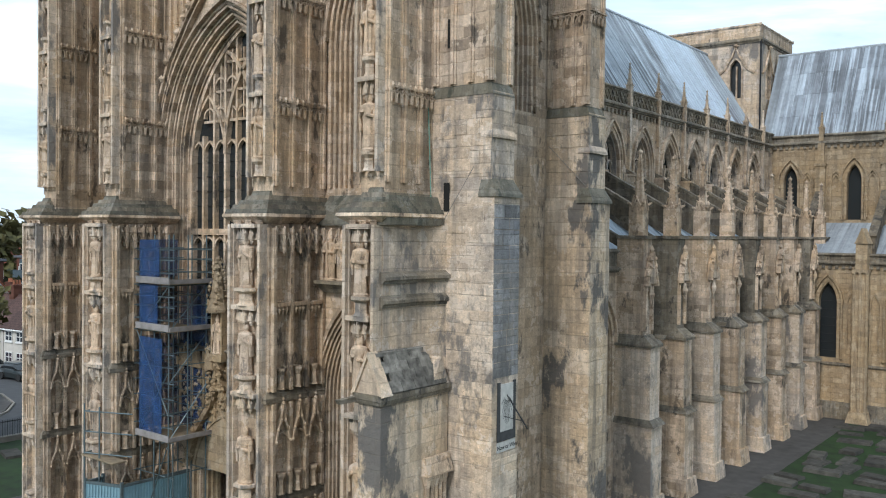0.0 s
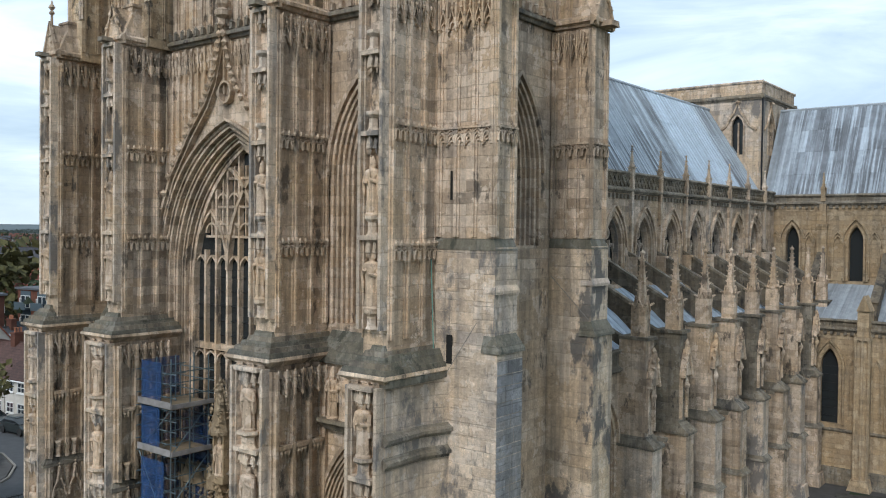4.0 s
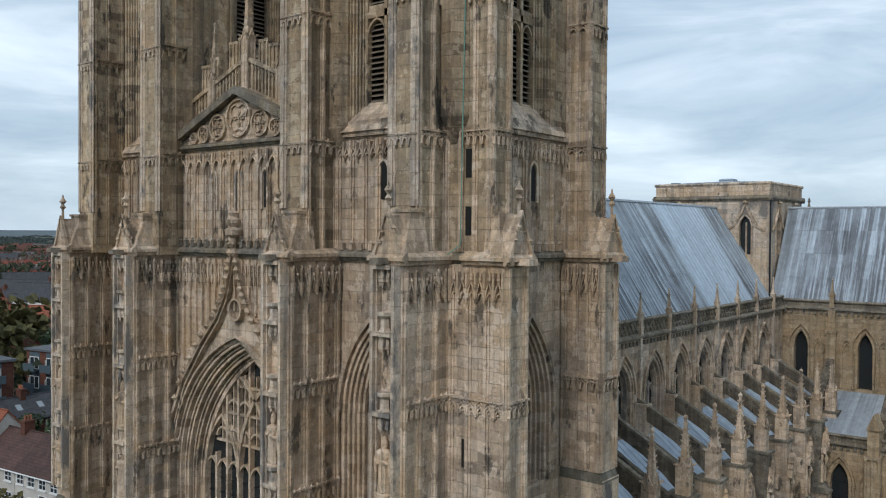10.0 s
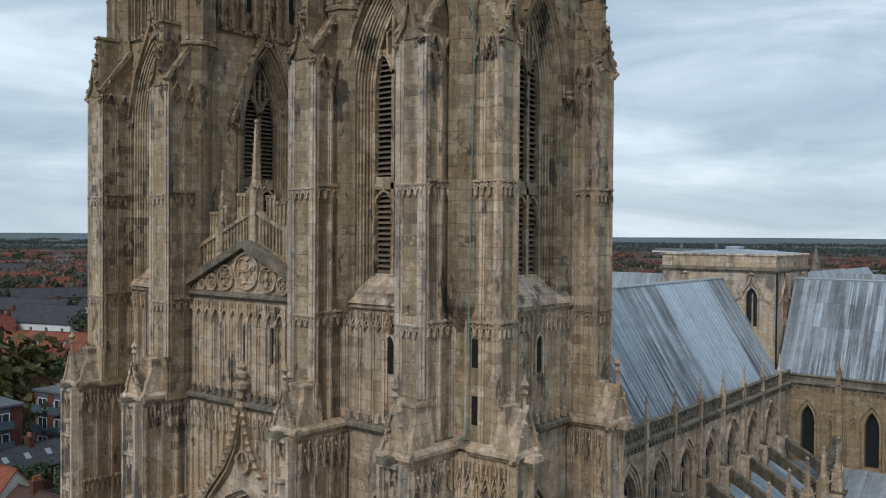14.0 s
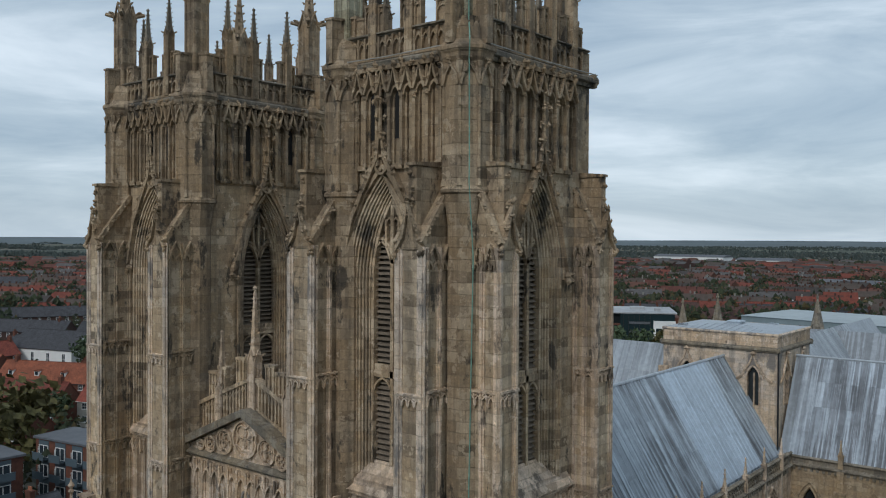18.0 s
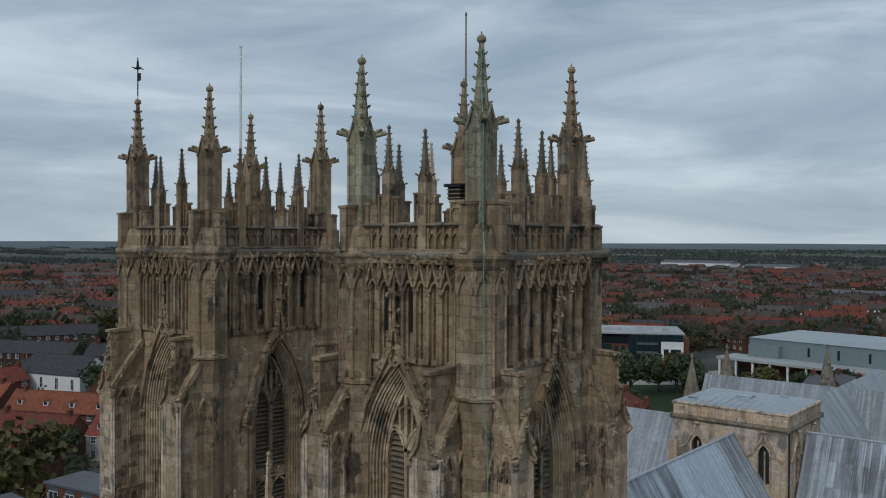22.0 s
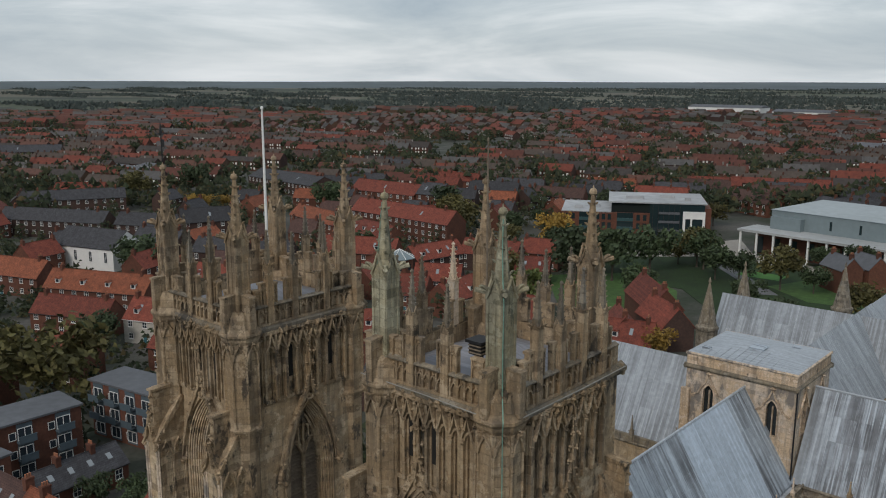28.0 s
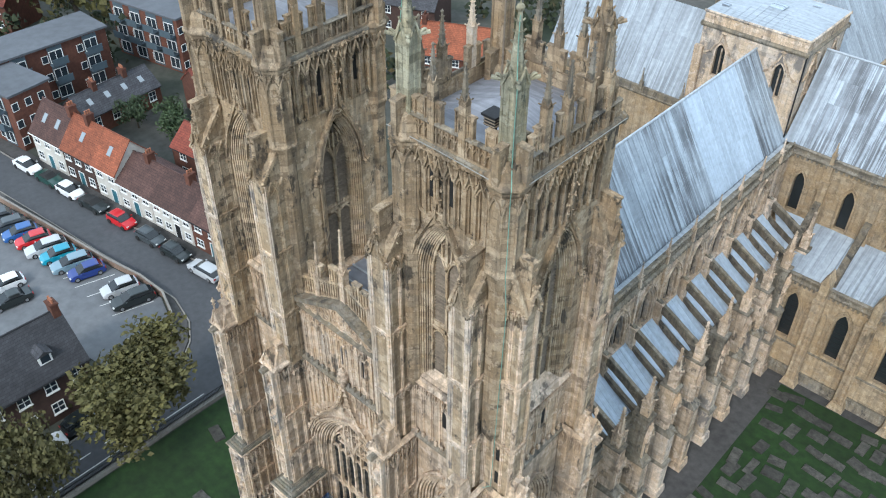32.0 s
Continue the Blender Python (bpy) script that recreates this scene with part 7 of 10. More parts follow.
g = part("ground", Mesh().add([(-6000, -6000, -0.12), (6000, -6000, -0.12), (6000, 6000, -0.12), (-6000, 6000, -0.12)], [(0, 1, 2, 3)]), ground_material())
tagged(g, "flat ground of town, gardens and fields to the horizon", "ground", "", "structure")


def sheet(name, pts, z0, z1, material, label, category, kind="structure"):
    n = len(pts)
    me = Mesh().add([(x, y, z0) for x, y in pts] + [(x, y, z1) for x, y in pts], [tuple(range(n, 2 * n))] + [(i, (i + 1) % n, n + (i + 1) % n, n + i) for i in range(n)])
    return tagged(part(name, me, material), label, category, "", kind)


sheet("lawn", [(-36.2, -40), (26, -40), (26, -6), (60, -6), (60, 43.6), (2.4, 43.2), (2.4, 8), (6, -4), (-25, -5), (-25, 40), (-33, 40), (-36.2, 6)], -0.12, 0.0, GRASS, "mown churchyard lawn", "lawn")
sheet("churchyard_path", [(-25.0, -5), (6, -4), (2.4, 8), (2.4, 43.2), (60, 43.6), (60, 46), (-25, 46)], -0.12, 0.012, PAVING, "stone paved path along the church foot", "path")
ROAD_S = [(-120, 1.5), (-85, 6.4), (-73, 7.7), (-64, 8.6), (-57.5, 9.5), (-51.5, 9.9), (-47.4, 8.9), (-44.8, 7.2), (-43.0, 5.0), (-42.2, 2.5), (-41.9, -1.0), (-41.8, -40)]
ROAD_N = [(-37.4, -40), (-37.2, 0), (-37.3, 5.0), (-38.5, 9.0), (-41.0, 15.3), (-30, 60), (-36, 60), (-47, 16.2), (-52, 15.6), (-64.7, 14.0), (-75.4, 12.7), (-86, 11.5), (-94, 10.8), (-120, 7.0)]
sheet("road", ROAD_S + ROAD_N, -0.12, -0.02, ASPHALT, "grey asphalt street that curves past the church", "road")
sheet("pavement", [(-120, 7.3), (-94, 11.0), (-75.4, 12.9), (-52, 15.8), (-49, 16.1), (-49, 18), (-57, 17.0), (-75, 15.0), (-88, 13.6), (-120, 9.6)], -0.12, 0.10, PAVING, "narrow paved footway before the terrace", "pavement")
sheet("car_park", [(-120, -1.0), (-83.1, 5.2), (-71.9, 6.7), (-62.5, 7.9), (-57.0, 8.9), (-52.8, 9.0), (-49.4, 7.8), (-46.9, 6.0), (-46.2, 3.0), (-48.1, -0.5), (-51.6, -1.2), (-62, -9), (-90, -20), (-120, -24)], -0.12, -0.03, PARKING, "pale asphalt car park with painted bays", "car park")
# footway round the bend, with setts, and the low wall of the car park
inner = [(-83.1, 5.4), (-71.9, 6.9), (-62.5, 8.05), (-57.0, 9.05), (-52.8, 9.2), (-49.3, 8.0), (-46.7, 6.1), (-45.9, 3.0), (-46.2, 0.5)]
outer = [(-84.9, 6.3), (-73, 7.55), (-64, 8.45), (-57.4, 9.35), (-51.5, 9.75), (-47.5, 8.75), (-45.0, 7.1), (-43.2, 4.9), (-42.4, 2.4)]
me = Mesh()
for (a, b), (c, d) in zip(zip(inner, inner[1:]), zip(outer, outer[1:])):
    vs = [(*a, 0.09), (*b, 0.09), (*d, 0.09), (*c, 0.09), (*c, -0.1), (*d, -0.1)]
    me.add(vs, [(0, 1, 2, 3), (3, 2, 5, 4)])
tagged(part("pavement", me, PAVING), "pale stone footway that follows the bend", "pavement", "", "structure")
wl2 = thing("low_wall", "low brick wall round the car park with stone coping", "wall", "", "structure")
for (x0, y0), (x1, y1) in zip(inner, inner[1:]):
    L = math.hypot(x1 - x0, y1 - y0)
    f = Face((x0, y0), (x1 - x0, y1 - y0), (y1 - y0, x0 - x1))
    part("wall_length", Mesh().lbox(f, 0, L, -0.1, 0.75, -0.16, 0.0), BRICK_WALL, wl2)
    part("coping", Mesh().lbox(f, -0.02, L, 0.75, 0.86, -0.2, 0.04), KERB, wl2)
kb = thing("kerb", "pale stone kerbs along the street", "kerb", "", "structure")
for (x0, y0), (x1, y1) in list(zip(ROAD_S, ROAD_S[1:])) + list(zip(ROAD_N[8:], ROAD_N[9:])):
    L = math.hypot(x1 - x0, y1 - y0)
    if L > 1:
        f = Face((x0, y0), (x1 - x0, y1 - y0), (y1 - y0, x0 - x1))
        part("kerb_length", Mesh().lbox(f, 0, L, -0.1, 0.11, -0.07, 0.08), KERB, kb)
ln = thing("road_marking", "worn white and yellow painted lines", "road marking", "", "structure")
for k in range(12):
    x = -80.0 + 2.35 * k
    part("bay_line", Mesh().lbox(Face((x, 4.4 + 0.135 * k - 2.0), (0.28, 1), (1, -0.28)), 0, 4.4, -0.026, -0.022, -0.05, 0.05), LINE, ln)
for k in range(7):
    f = Face((-50.0 + 0.5 * k, 3.2 + 0.3 * k), (0.7, -0.7), (0.7, 0.7))
    part("hatch_line", Mesh().lbox(f, 0, 2.6, -0.026, -0.022, -0.05, 0.05), YELLOW, ln)
for k in range(9):
    part("dash", Mesh().box(-39.6, -39.5, -20 + 2.4 * k, -19 + 2.4 * k, -0.016, -0.012), LINE, ln)
part("edge_line", Mesh().box(-38.0, -37.9, -20, 4, -0.016, -0.012), LINE, ln)
# railings between road and lawn
rl = thing("railings", "dark iron railings on a low stone kerb by the lawn", "railing")
part("kerb_stone", Mesh().box(-36.75, -36.4, -40, 6, -0.1, 0.3), KERB, rl)
part("top_rail", Mesh().box(-36.6, -36.55, -40, 6, 1.15, 1.2), IRON, rl)
b0 = part("bar", Mesh().rod((0, 0, 0.25), (0, 0, 1.3), 0.015, 4), IRON, rl)
b0.matrix_basis = pose(-36.57, -26, 0)
for k in range(1, 210):
    share(b0, pose(-36.57, -26 + 0.15 * k, 0), rl, "bar")
# old flat gravestones in the churchyard
GRAVE = plain("lichened_gravestone", (0.0574, 0.0541, 0.0459), 0.95, 0.5, 2.5, 0, 0.3, 0.3)
rr = random.Random(8)
slab = Mesh()
slab.frus(-0.5, 0.5, -0.95, 0.95, 0, -0.46, 0.46, -0.9, 0.9, 0.14)
s0 = None
spots = []
for k in range(400):
    x, y = rr.uniform(2.8, 15), rr.uniform(12, 42.2)
    if x > 4.6 + 0.55 * (y - 12) or len(spots) > 95:
        continue
    if any(abs(x - a) < 1.1 and abs(y - b) < 1.3 for a, b in spots):
        continue
    spots.append((x, y))
    ob = part("gravestone", slab, GRAVE) if s0 is None else new("gravestone", s0.data)
    s0 = s0 or ob
    ob.matrix_basis = pose(x, y, 0.0, rr.uniform(-2, 2), rr.uniform(-2, 2), rr.choice((90, 0, 95, 84)) + rr.uniform(-10, 10)) @ Matrix.Diagonal((rr.uniform(0.7, 1.1), rr.uniform(0.75, 1.1), rr.uniform(0.8, 1.6), 1))
    tagged(ob, "flat weathered gravestone sunk in the churchyard grass", "gravestone", "churchyard graves")
for x, y in ((-30, -8), (-31.5, -16), (-28, -3), (-33, 2)):
    ob = new("gravestone", s0.data)
    ob.matrix_basis = pose(x, y, 0, 0, 0, rr.uniform(70, 110))
    tagged(ob, "flat weathered gravestone sunk in the churchyard grass", "gravestone", "churchyard graves")

# ---- houses, cars, trees ----
BRICK_RED = plain("red_brick", (0.112, 0.0418, 0.0254), 0.9, 0.25, 2.2, 0, 0.2, 0.2)
BRICK_DARK = plain("dark_brown_brick", (0.0558, 0.0303, 0.0238), 0.9, 0.25, 2.2, 0, 0.2, 0.15)
RENDER = plain("cream_render", (0.48, 0.455, 0.41), 0.85, 0.12, 1.5, 0, 0.1, 0.08)


def tile_material(name, col, per_object=0.25):
    """Roof tiles in courses, uneven in colour."""
    m, n, l, b = mat(name, 0.85)
    geo = n.new("ShaderNodeNewGeometry")
    sep = n.new("ShaderNodeSeparateXYZ")
    l.new(geo.outputs["Position"], sep.inputs[0])
    ad = n.new("ShaderNodeMath")
    l.new(sep.outputs["X"], ad.inputs[0])
    l.new(sep.outputs["Y"], ad.inputs[1])
    cm = n.new("ShaderNodeCombineXYZ")
    l.new(ad.outputs[0], cm.inputs["X"])
    l.new(sep.outputs["Z"], cm.inputs["Y"])
    br = n.new("ShaderNodeTexBrick")
    br.inputs["Scale"].default_value = 1.0
    br.inputs["Brick Width"].default_value = 0.34
    br.inputs["Row Height"].default_value = 0.2
    br.inputs["Mortar Size"].default_value = 0.015
    br.inputs["Color1"].default_value = (0.8, 0.8, 0.8, 1)
    br.inputs["Color2"].default_value = (1.15, 1.15, 1.15, 1)
    br.inputs["Mortar"].default_value = (0.55, 0.55, 0.55, 1)
    l.new(cm.outputs[0], br.inputs["Vector"])
    t = noise_tex(n, l, geo.outputs["Position"], 0.8, 6, 0.65)
    r = ramp(n, [(0.3, (0.62, 0.62, 0.62)), (0.7, (1.2, 1.2, 1.2))])
    l.new(t.outputs["Fac"], r.inputs["Fac"])
    o = n.new("ShaderNodeObjectInfo")
    c = mixc(n, l, 1.0, col, br.outputs["Color"], "MULTIPLY")
    c = mixc(n, l, 1.0, c, r.outputs["Color"], "MULTIPLY")
    hv = n.new("ShaderNodeHueSaturation")
    mr = n.new("ShaderNodeMapRange")
    mr.inputs["To Min"].default_value = 1 - per_object
    mr.inputs["To Max"].default_value = 1 + per_object
    l.new(o.outputs["Random"], mr.inputs["Value"])
    l.new(mr.outputs[0], hv.inputs["Value"])
    l.new(c, hv.inputs["Color"])
    l.new(hv.outputs["Color"], b.inputs["Base Color"])
    bump(n, l, b, br.outputs["Fac"], 0.3, 0.03)
    return m


TILE_RED = tile_material("red_pantiles", (0.197, 0.0459, 0.0279))
TILE_ORANGE = tile_material("orange_pantiles", (0.238, 0.0697, 0.0328))
TILE_BROWN = tile_material("brown_tiles", (0.0836, 0.0418, 0.0336))
SLATE = tile_material("dark_slates", (0.0476, 0.0476, 0.0533))
FELT = plain("grey_felt_roof", (0.0984, 0.104, 0.115), 0.8, 0.15, 0.8)
CLAY = plain("clay_chimney_pot", (0.33, 0.13, 0.07), 0.9, 0.2, 4)
DOOR_BLUE = plain("teal_door", (0.03, 0.12, 0.15), 0.5, 0.1, 3)
SKYLIGHT = glass_material("skylight_glass", (0.25, 0.28, 0.30), 0.1)


def house(p0, p1, depth, eave, ridge, wall_m, roof_m, label, storeys=2, bays=2, chimneys=(0.0,), skylights=0, door=True, dormers=0, hipped=False, category="house", group="", pots=True):
    """A gabled house: the front runs from p0 to p1, the depth lies to the left of that line."""
    L = math.hypot(p1[0] - p0[0], p1[1] - p0[1])
    root = thing("house", label, category, group)
    ang = math.atan2(p1[1] - p0[1], p1[0] - p0[0])
    root.matrix_basis = Matrix.Translation((p0[0], p0[1], 0)) @ Matrix.Rotation(ang, 4, "Z")
    fr = Face((0, 0), (1, 0), (0, -1))
    h = depth / 2
    me = Mesh().box(0, L, 0, depth, -0.1, eave)
    side = Face((0, 0), (0, 1), (-1, 0))
    if not hipped:
        me.prism(side, [(0, eave), (depth, eave), (h, ridge)], -L, 0)
    part("wall", me, wall_m, root)
    o, t = 0.3, 0.16
    sl = (ridge - eave) / h
    me = Mesh()
    hx = h * 0.9 if hipped else -0.12
    a = eave - o * sl
    vs = [(-0.12 if not hipped else -o, -o, a), (L + (0.12 if not hipped else o), -o, a), (L - hx, h, ridge), (hx, h, ridge), (L + (0.12 if not hipped else o), depth + o, a), (-0.12 if not hipped else -o, depth + o, a)]
    vs2 = [(x, y, z + t) for x, y, z in vs]
    me.add(vs + vs2, [(6, 7, 8, 9), (9, 8, 10, 11), (0, 1, 7, 6), (4, 5, 11, 10), (1, 2, 8, 7), (2, 4, 10, 8), (5, 3, 9, 11), (3, 0, 6, 9), (3, 2, 1, 0), (5, 4, 2, 3)])
    rf = part("roof", me, roof_m, root)
    part("ridge_tile", Mesh().rod((hx, h, ridge + t), (L - hx, h, ridge + t), 0.1, 6), roof_m, rf)
    part("gutter", Mesh().rod((-0.1, -o - 0.05, a + 0.05), (L + 0.1, -o - 0.05, a + 0.05), 0.07, 5), IRON if wall_m is not RENDER else WHITE, rf)
    for c in chimneys:
        x = min(max(L * c, 0.35), L - 0.35)
        cm = Mesh().box(x - 0.35, x + 0.35, h - 0.55, h + 0.55, ridge - 0.8, ridge + 1.15).box(x - 0.42, x + 0.42, h - 0.62, h + 0.62, ridge + 0.95, ridge + 1.1)
        pot = [(0.12, ridge + 1.1), (0.1, ridge + 1.5), (0.13, ridge + 1.6)]
        if not pots:
            for k in (-0.3, 0.0, 0.3):
                cm.turn(x, h + k, pot, 6)
        ch = part("chimney", cm, BRICK_RED, root)
        if pots:
            for k in (-0.3, 0.0, 0.3):
                part("chimney_pot", Mesh().turn(x, h + k, pot, 7), CLAY, ch)
    sh = eave / storeys
    bw = L / bays
    for s in range(storeys):
        for b in range(bays):
            u = bw * (b + 0.5)
            z = sh * s + sh * 0.36
            if door and s == 0 and b == bays // 2:
                d = part("door", Mesh().lbox(fr, u - 0.45, u + 0.45, -0.05, 2.0, -0.02, 0.04), DOOR_BLUE if b % 2 else IRON, root)
                part("door_frame", Mesh().bar(fr, [(u - 0.52, 0), (u - 0.52, 2.08), (u + 0.52, 2.08), (u + 0.52, 0)], 0.12, 0, 0.08), WHITE, d)
                continue
            wh, ww = sh * 0.46, min(0.55, bw * 0.3)
            w = part("window", Mesh().bar(fr, [(u - ww, z), (u + ww, z), (u + ww, z + wh), (u - ww, z + wh)], 0.1, 0, 0.07, True).lbox(fr, u - 0.03, u + 0.03, z, z + wh, 0.01, 0.05).lbox(fr, u - ww, u + ww, z + wh * 0.5 - 0.03, z + wh * 0.5 + 0.03, 0.01, 0.05).lbox(fr, u - ww - 0.1, u + ww + 0.1, z - 0.14, z - 0.04, 0, 0.14), WHITE, root)
            part("pane", Mesh().lbox(fr, u - ww, u + ww, z, z + wh, 0.004, 0.014), PANE, w)
    for k in range(skylights):
        x = L * (k + 0.7) / (skylights + 0.4)
        y0, y1 = h * 0.35, h * 0.62
        zz = eave + sl * y0 + t
        me = Mesh()
        vs = [(x - 0.35, y0, zz + 0.02), (x + 0.35, y0, zz + 0.02), (x + 0.35, y1, zz + sl * (y1 - y0) + 0.02), (x - 0.35, y1, zz + sl * (y1 - y0) + 0.02)]
        me.add(vs + [(a_, b_, c_ + 0.06) for a_, b_, c_ in vs], [(4, 5, 6, 7), (0, 1, 5, 4), (1, 2, 6, 5), (2, 3, 7, 6), (3, 0, 4, 7)])
        part("skylight", me, SKYLIGHT, rf)
    for k in range(dormers):
        x = L * (k + 0.5) / dormers
        zz = eave + sl * h * 0.25
        dm = part("dormer", Mesh().box(x - 0.6, x + 0.6, h * 0.22, h * 0.75, zz, zz + 1.15), WHITE, root)
        d2 = Mesh()
        d2.add([(x - 0.75, h * 0.15, zz + 1.15), (x + 0.75, h * 0.15, zz + 1.15), (x + 0.75, h * 0.9, zz + 1.15), (x - 0.75, h * 0.9, zz + 1.15), (x, h * 0.15, zz + 1.6), (x, h * 0.9, zz + 1.6)], [(0, 1, 4), (1, 2, 5, 4), (2, 3, 5), (3, 0, 4, 5), (3, 2, 1, 0)])
        part("dormer_roof", d2, roof_m, dm)
        f2 = Face((0, h * 0.22), (1, 0), (0, -1))
        part("pane", Mesh().lbox(f2, x - 0.42, x + 0.42, zz + 0.2, zz + 1.0, 0.004, 0.02), PANE, dm)
    return root


TERR = "street terrace"
house((-88.0, 13.4), (-81.5, 14.1), 6.0, 4.7, 8.0, RENDER, TILE_BROWN, "white-rendered terrace house with brown pantile roof and skylights", 2, 3, (1.0,), 2, group=TERR)
house((-81.4, 14.1), (-75.2, 14.8), 6.0, 4.7, 8.0, BRICK_DARK, TILE_ORANGE, "brown brick terrace house with bright orange pantile roof", 2, 3, (0.5,), 1, group=TERR)
house((-75.1, 14.8), (-70.7, 15.3), 6.0, 4.7, 8.0, RENDER, TILE_ORANGE, "white-fronted terrace house with bright orange pantile roof", 2, 2, (), 1, group=TERR)
house((-70.6, 15.3), (-64.5, 15.95), 6.4, 3.9, 6.4, RENDER, TILE_BROWN, "low white cottage with dull red tiled roof", 2, 3, (0.5,), 0, group=TERR)
house((-64.4, 15.95), (-57.5, 16.7), 6.4, 3.9, 6.4, RENDER, TILE_BROWN, "low cream cottage with dull red tiled roof", 2, 4, (0.6,), 0, group=TERR)
house((-57.4, 16.7), (-50.5, 17.4), 6.4, 4.2, 7.0, BRICK_RED, TILE_BROWN, "red brick cottage beside the road bend", 2, 3, (0.9,), 0, group=TERR)
house((-45.3, -15.5), (-45.0, -2.8), 7.0, 5.3, 9.0, BRICK_DARK, SLATE, "dark brick house with slate roof, sash windows and white dormer", 2, 5, (0.98,), 0, dormers=2)
house((-88.3, 21.0), (-89.6, 33.4), 5.5, 3.0, 5.2, BRICK_RED, SLATE, "single-storey brick cottages with slate roof and skylights", 1, 4, (0.3, 0.7), 4)
house((-80.0, 34.5), (-79.0, 45), 6.0, 4.5, 7.0, BRICK_RED, TILE_RED, "brick house with red roof and skylights", 2, 3, (), 3)
house((-72.0, 24.0), (-64.0, 25.0), 5.5, 4.4, 6.6, BRICK_RED, TILE_RED, "brick rear wing with red tiled roof", 2, 2, (0.5,), 1)


def flats(x, y, ang, L, D, H, label, balconies=3):
    """A flat-roofed brick block with blue-grey panels and balconies."""
    root = thing("apartment_block", label, "apartment block", "brick flats")
    root.matrix_basis = Matrix.Translation((x, y, 0)) @ Matrix.Rotation(radians(ang), 4, "Z")
    part("wall", Mesh().box(0, L, 0, D, -0.1, H), BRICK_RED, root)
    part("roof", Mesh().box(-0.3, L + 0.3, -0.3, D + 0.3, H, H + 0.3), FELT, root)
    fr, fs = Face((0, 0), (1, 0), (0, -1)), Face((L, 0), (0, 1), (1, 0))
    for c in range(balconies):
        u = L * (c + 0.5) / balconies
        p = part("cladding", Mesh().lbox(fr, u - 1.1, u + 1.1, 0.2, H - 0.2, 0, 0.06), plain("blue_grey_panel", (0.07, 0.10, 0.12), 0.6, 0.1, 2), root)
        for s in range(3):
            z = 0.6 + s * (H - 0.4) / 3
            w = part("window", Mesh().bar(fr, [(u - 0.95, z), (u + 0.95, z), (u + 0.95, z + 1.7), (u - 0.95, z + 1.7)], 0.12, 0.05, 0.14, True).lbox(fr, u - 0.04, u + 0.04, z, z + 1.7, 0.05, 0.12), WHITE, root)
            part("pane", Mesh().lbox(fr, u - 0.9, u + 0.9, z, z + 1.7, 0.062, 0.075), PANE, w)
            if s:
                part("balcony", Mesh().lbox(fr, u - 1.2, u + 1.2, z - 0.25, z - 0.1, 0, 1.1).lbox(fr, u - 1.2, u + 1.2, z - 0.1, z + 0.75, 1.03, 1.1).lbox(fr, u - 1.25, u + 1.25, z + 0.75, z + 0.85, 1.0, 1.14), p.data.materials[0], root)
    for s in range(3):
        for c in range(3):
            for f, ln_ in ((fs, D), (fr, L)):
                u = ln_ * (c + 0.25) / 3 if f is fs else L * (c + 0.02) / balconies + 0.9
                z = 0.8 + s * (H - 0.4) / 3
                w = part("window", Mesh().bar(f, [(u - 0.45, z), (u + 0.45, z), (u + 0.45, z + 1.1), (u - 0.45, z + 1.1)], 0.1, 0, 0.07, True), WHITE, root)
                part("pane", Mesh().lbox(f, u - 0.42, u + 0.42, z, z + 1.1, 0.004, 0.02), PANE, w)
    return root


flats(-100.8, 16.4, 90, 16.2, 7.0, 8.6, "brick flats with flat grey roof, blue panels and balconies", 3)
flats(-109.1, 38.3, 10.5, 14.5, 6.5, 8.8, "long brick flats with grey roof and dark blue panels", 4)
flats(-107.5, 10.8, 9, 16.0, 6.0, 8.0, "dark brick corner block with flat felt roof", 3)

# cars
CAR_GLASS = glass_material("car_glass", (0.015, 0.018, 0.02), 0.05)
TYRE = plain("black_rubber", (0.02, 0.02, 0.02), 0.9, 0.1, 5)
RIM = plain("alloy_rim", (0.45, 0.45, 0.46), 0.35, 0.1, 5, 0.8)
LAMP = plain("lamp_lens", (0.6, 0.6, 0.58), 0.2, 0.05, 5)
RED_LAMP = plain("red_lamp_lens", (0.35, 0.01, 0.01), 0.3, 0.05, 5)


def paint(name, col):
    m, n, l, b = mat(name, 0.28)
    b.inputs["Base Color"].default_value = (*col, 1)
    b.inputs["Coat Weight"].default_value = 0.6
    return m


def loft(rows):
    """Skin over cross-sections of (x, half width, low, high, tuck)."""
    me = Mesh()
    rings = []
    for x, w, lo, hi, tk in rows:
        rings.append([(x, -w, lo), (x, w, lo), (x, w * 1.0, lo + (hi - lo) * 0.55), (x, w * tk, hi), (x, -w * tk, hi), (x, -w, lo + (hi - lo) * 0.55)])
    return me.ring(rings)


CARS = {}


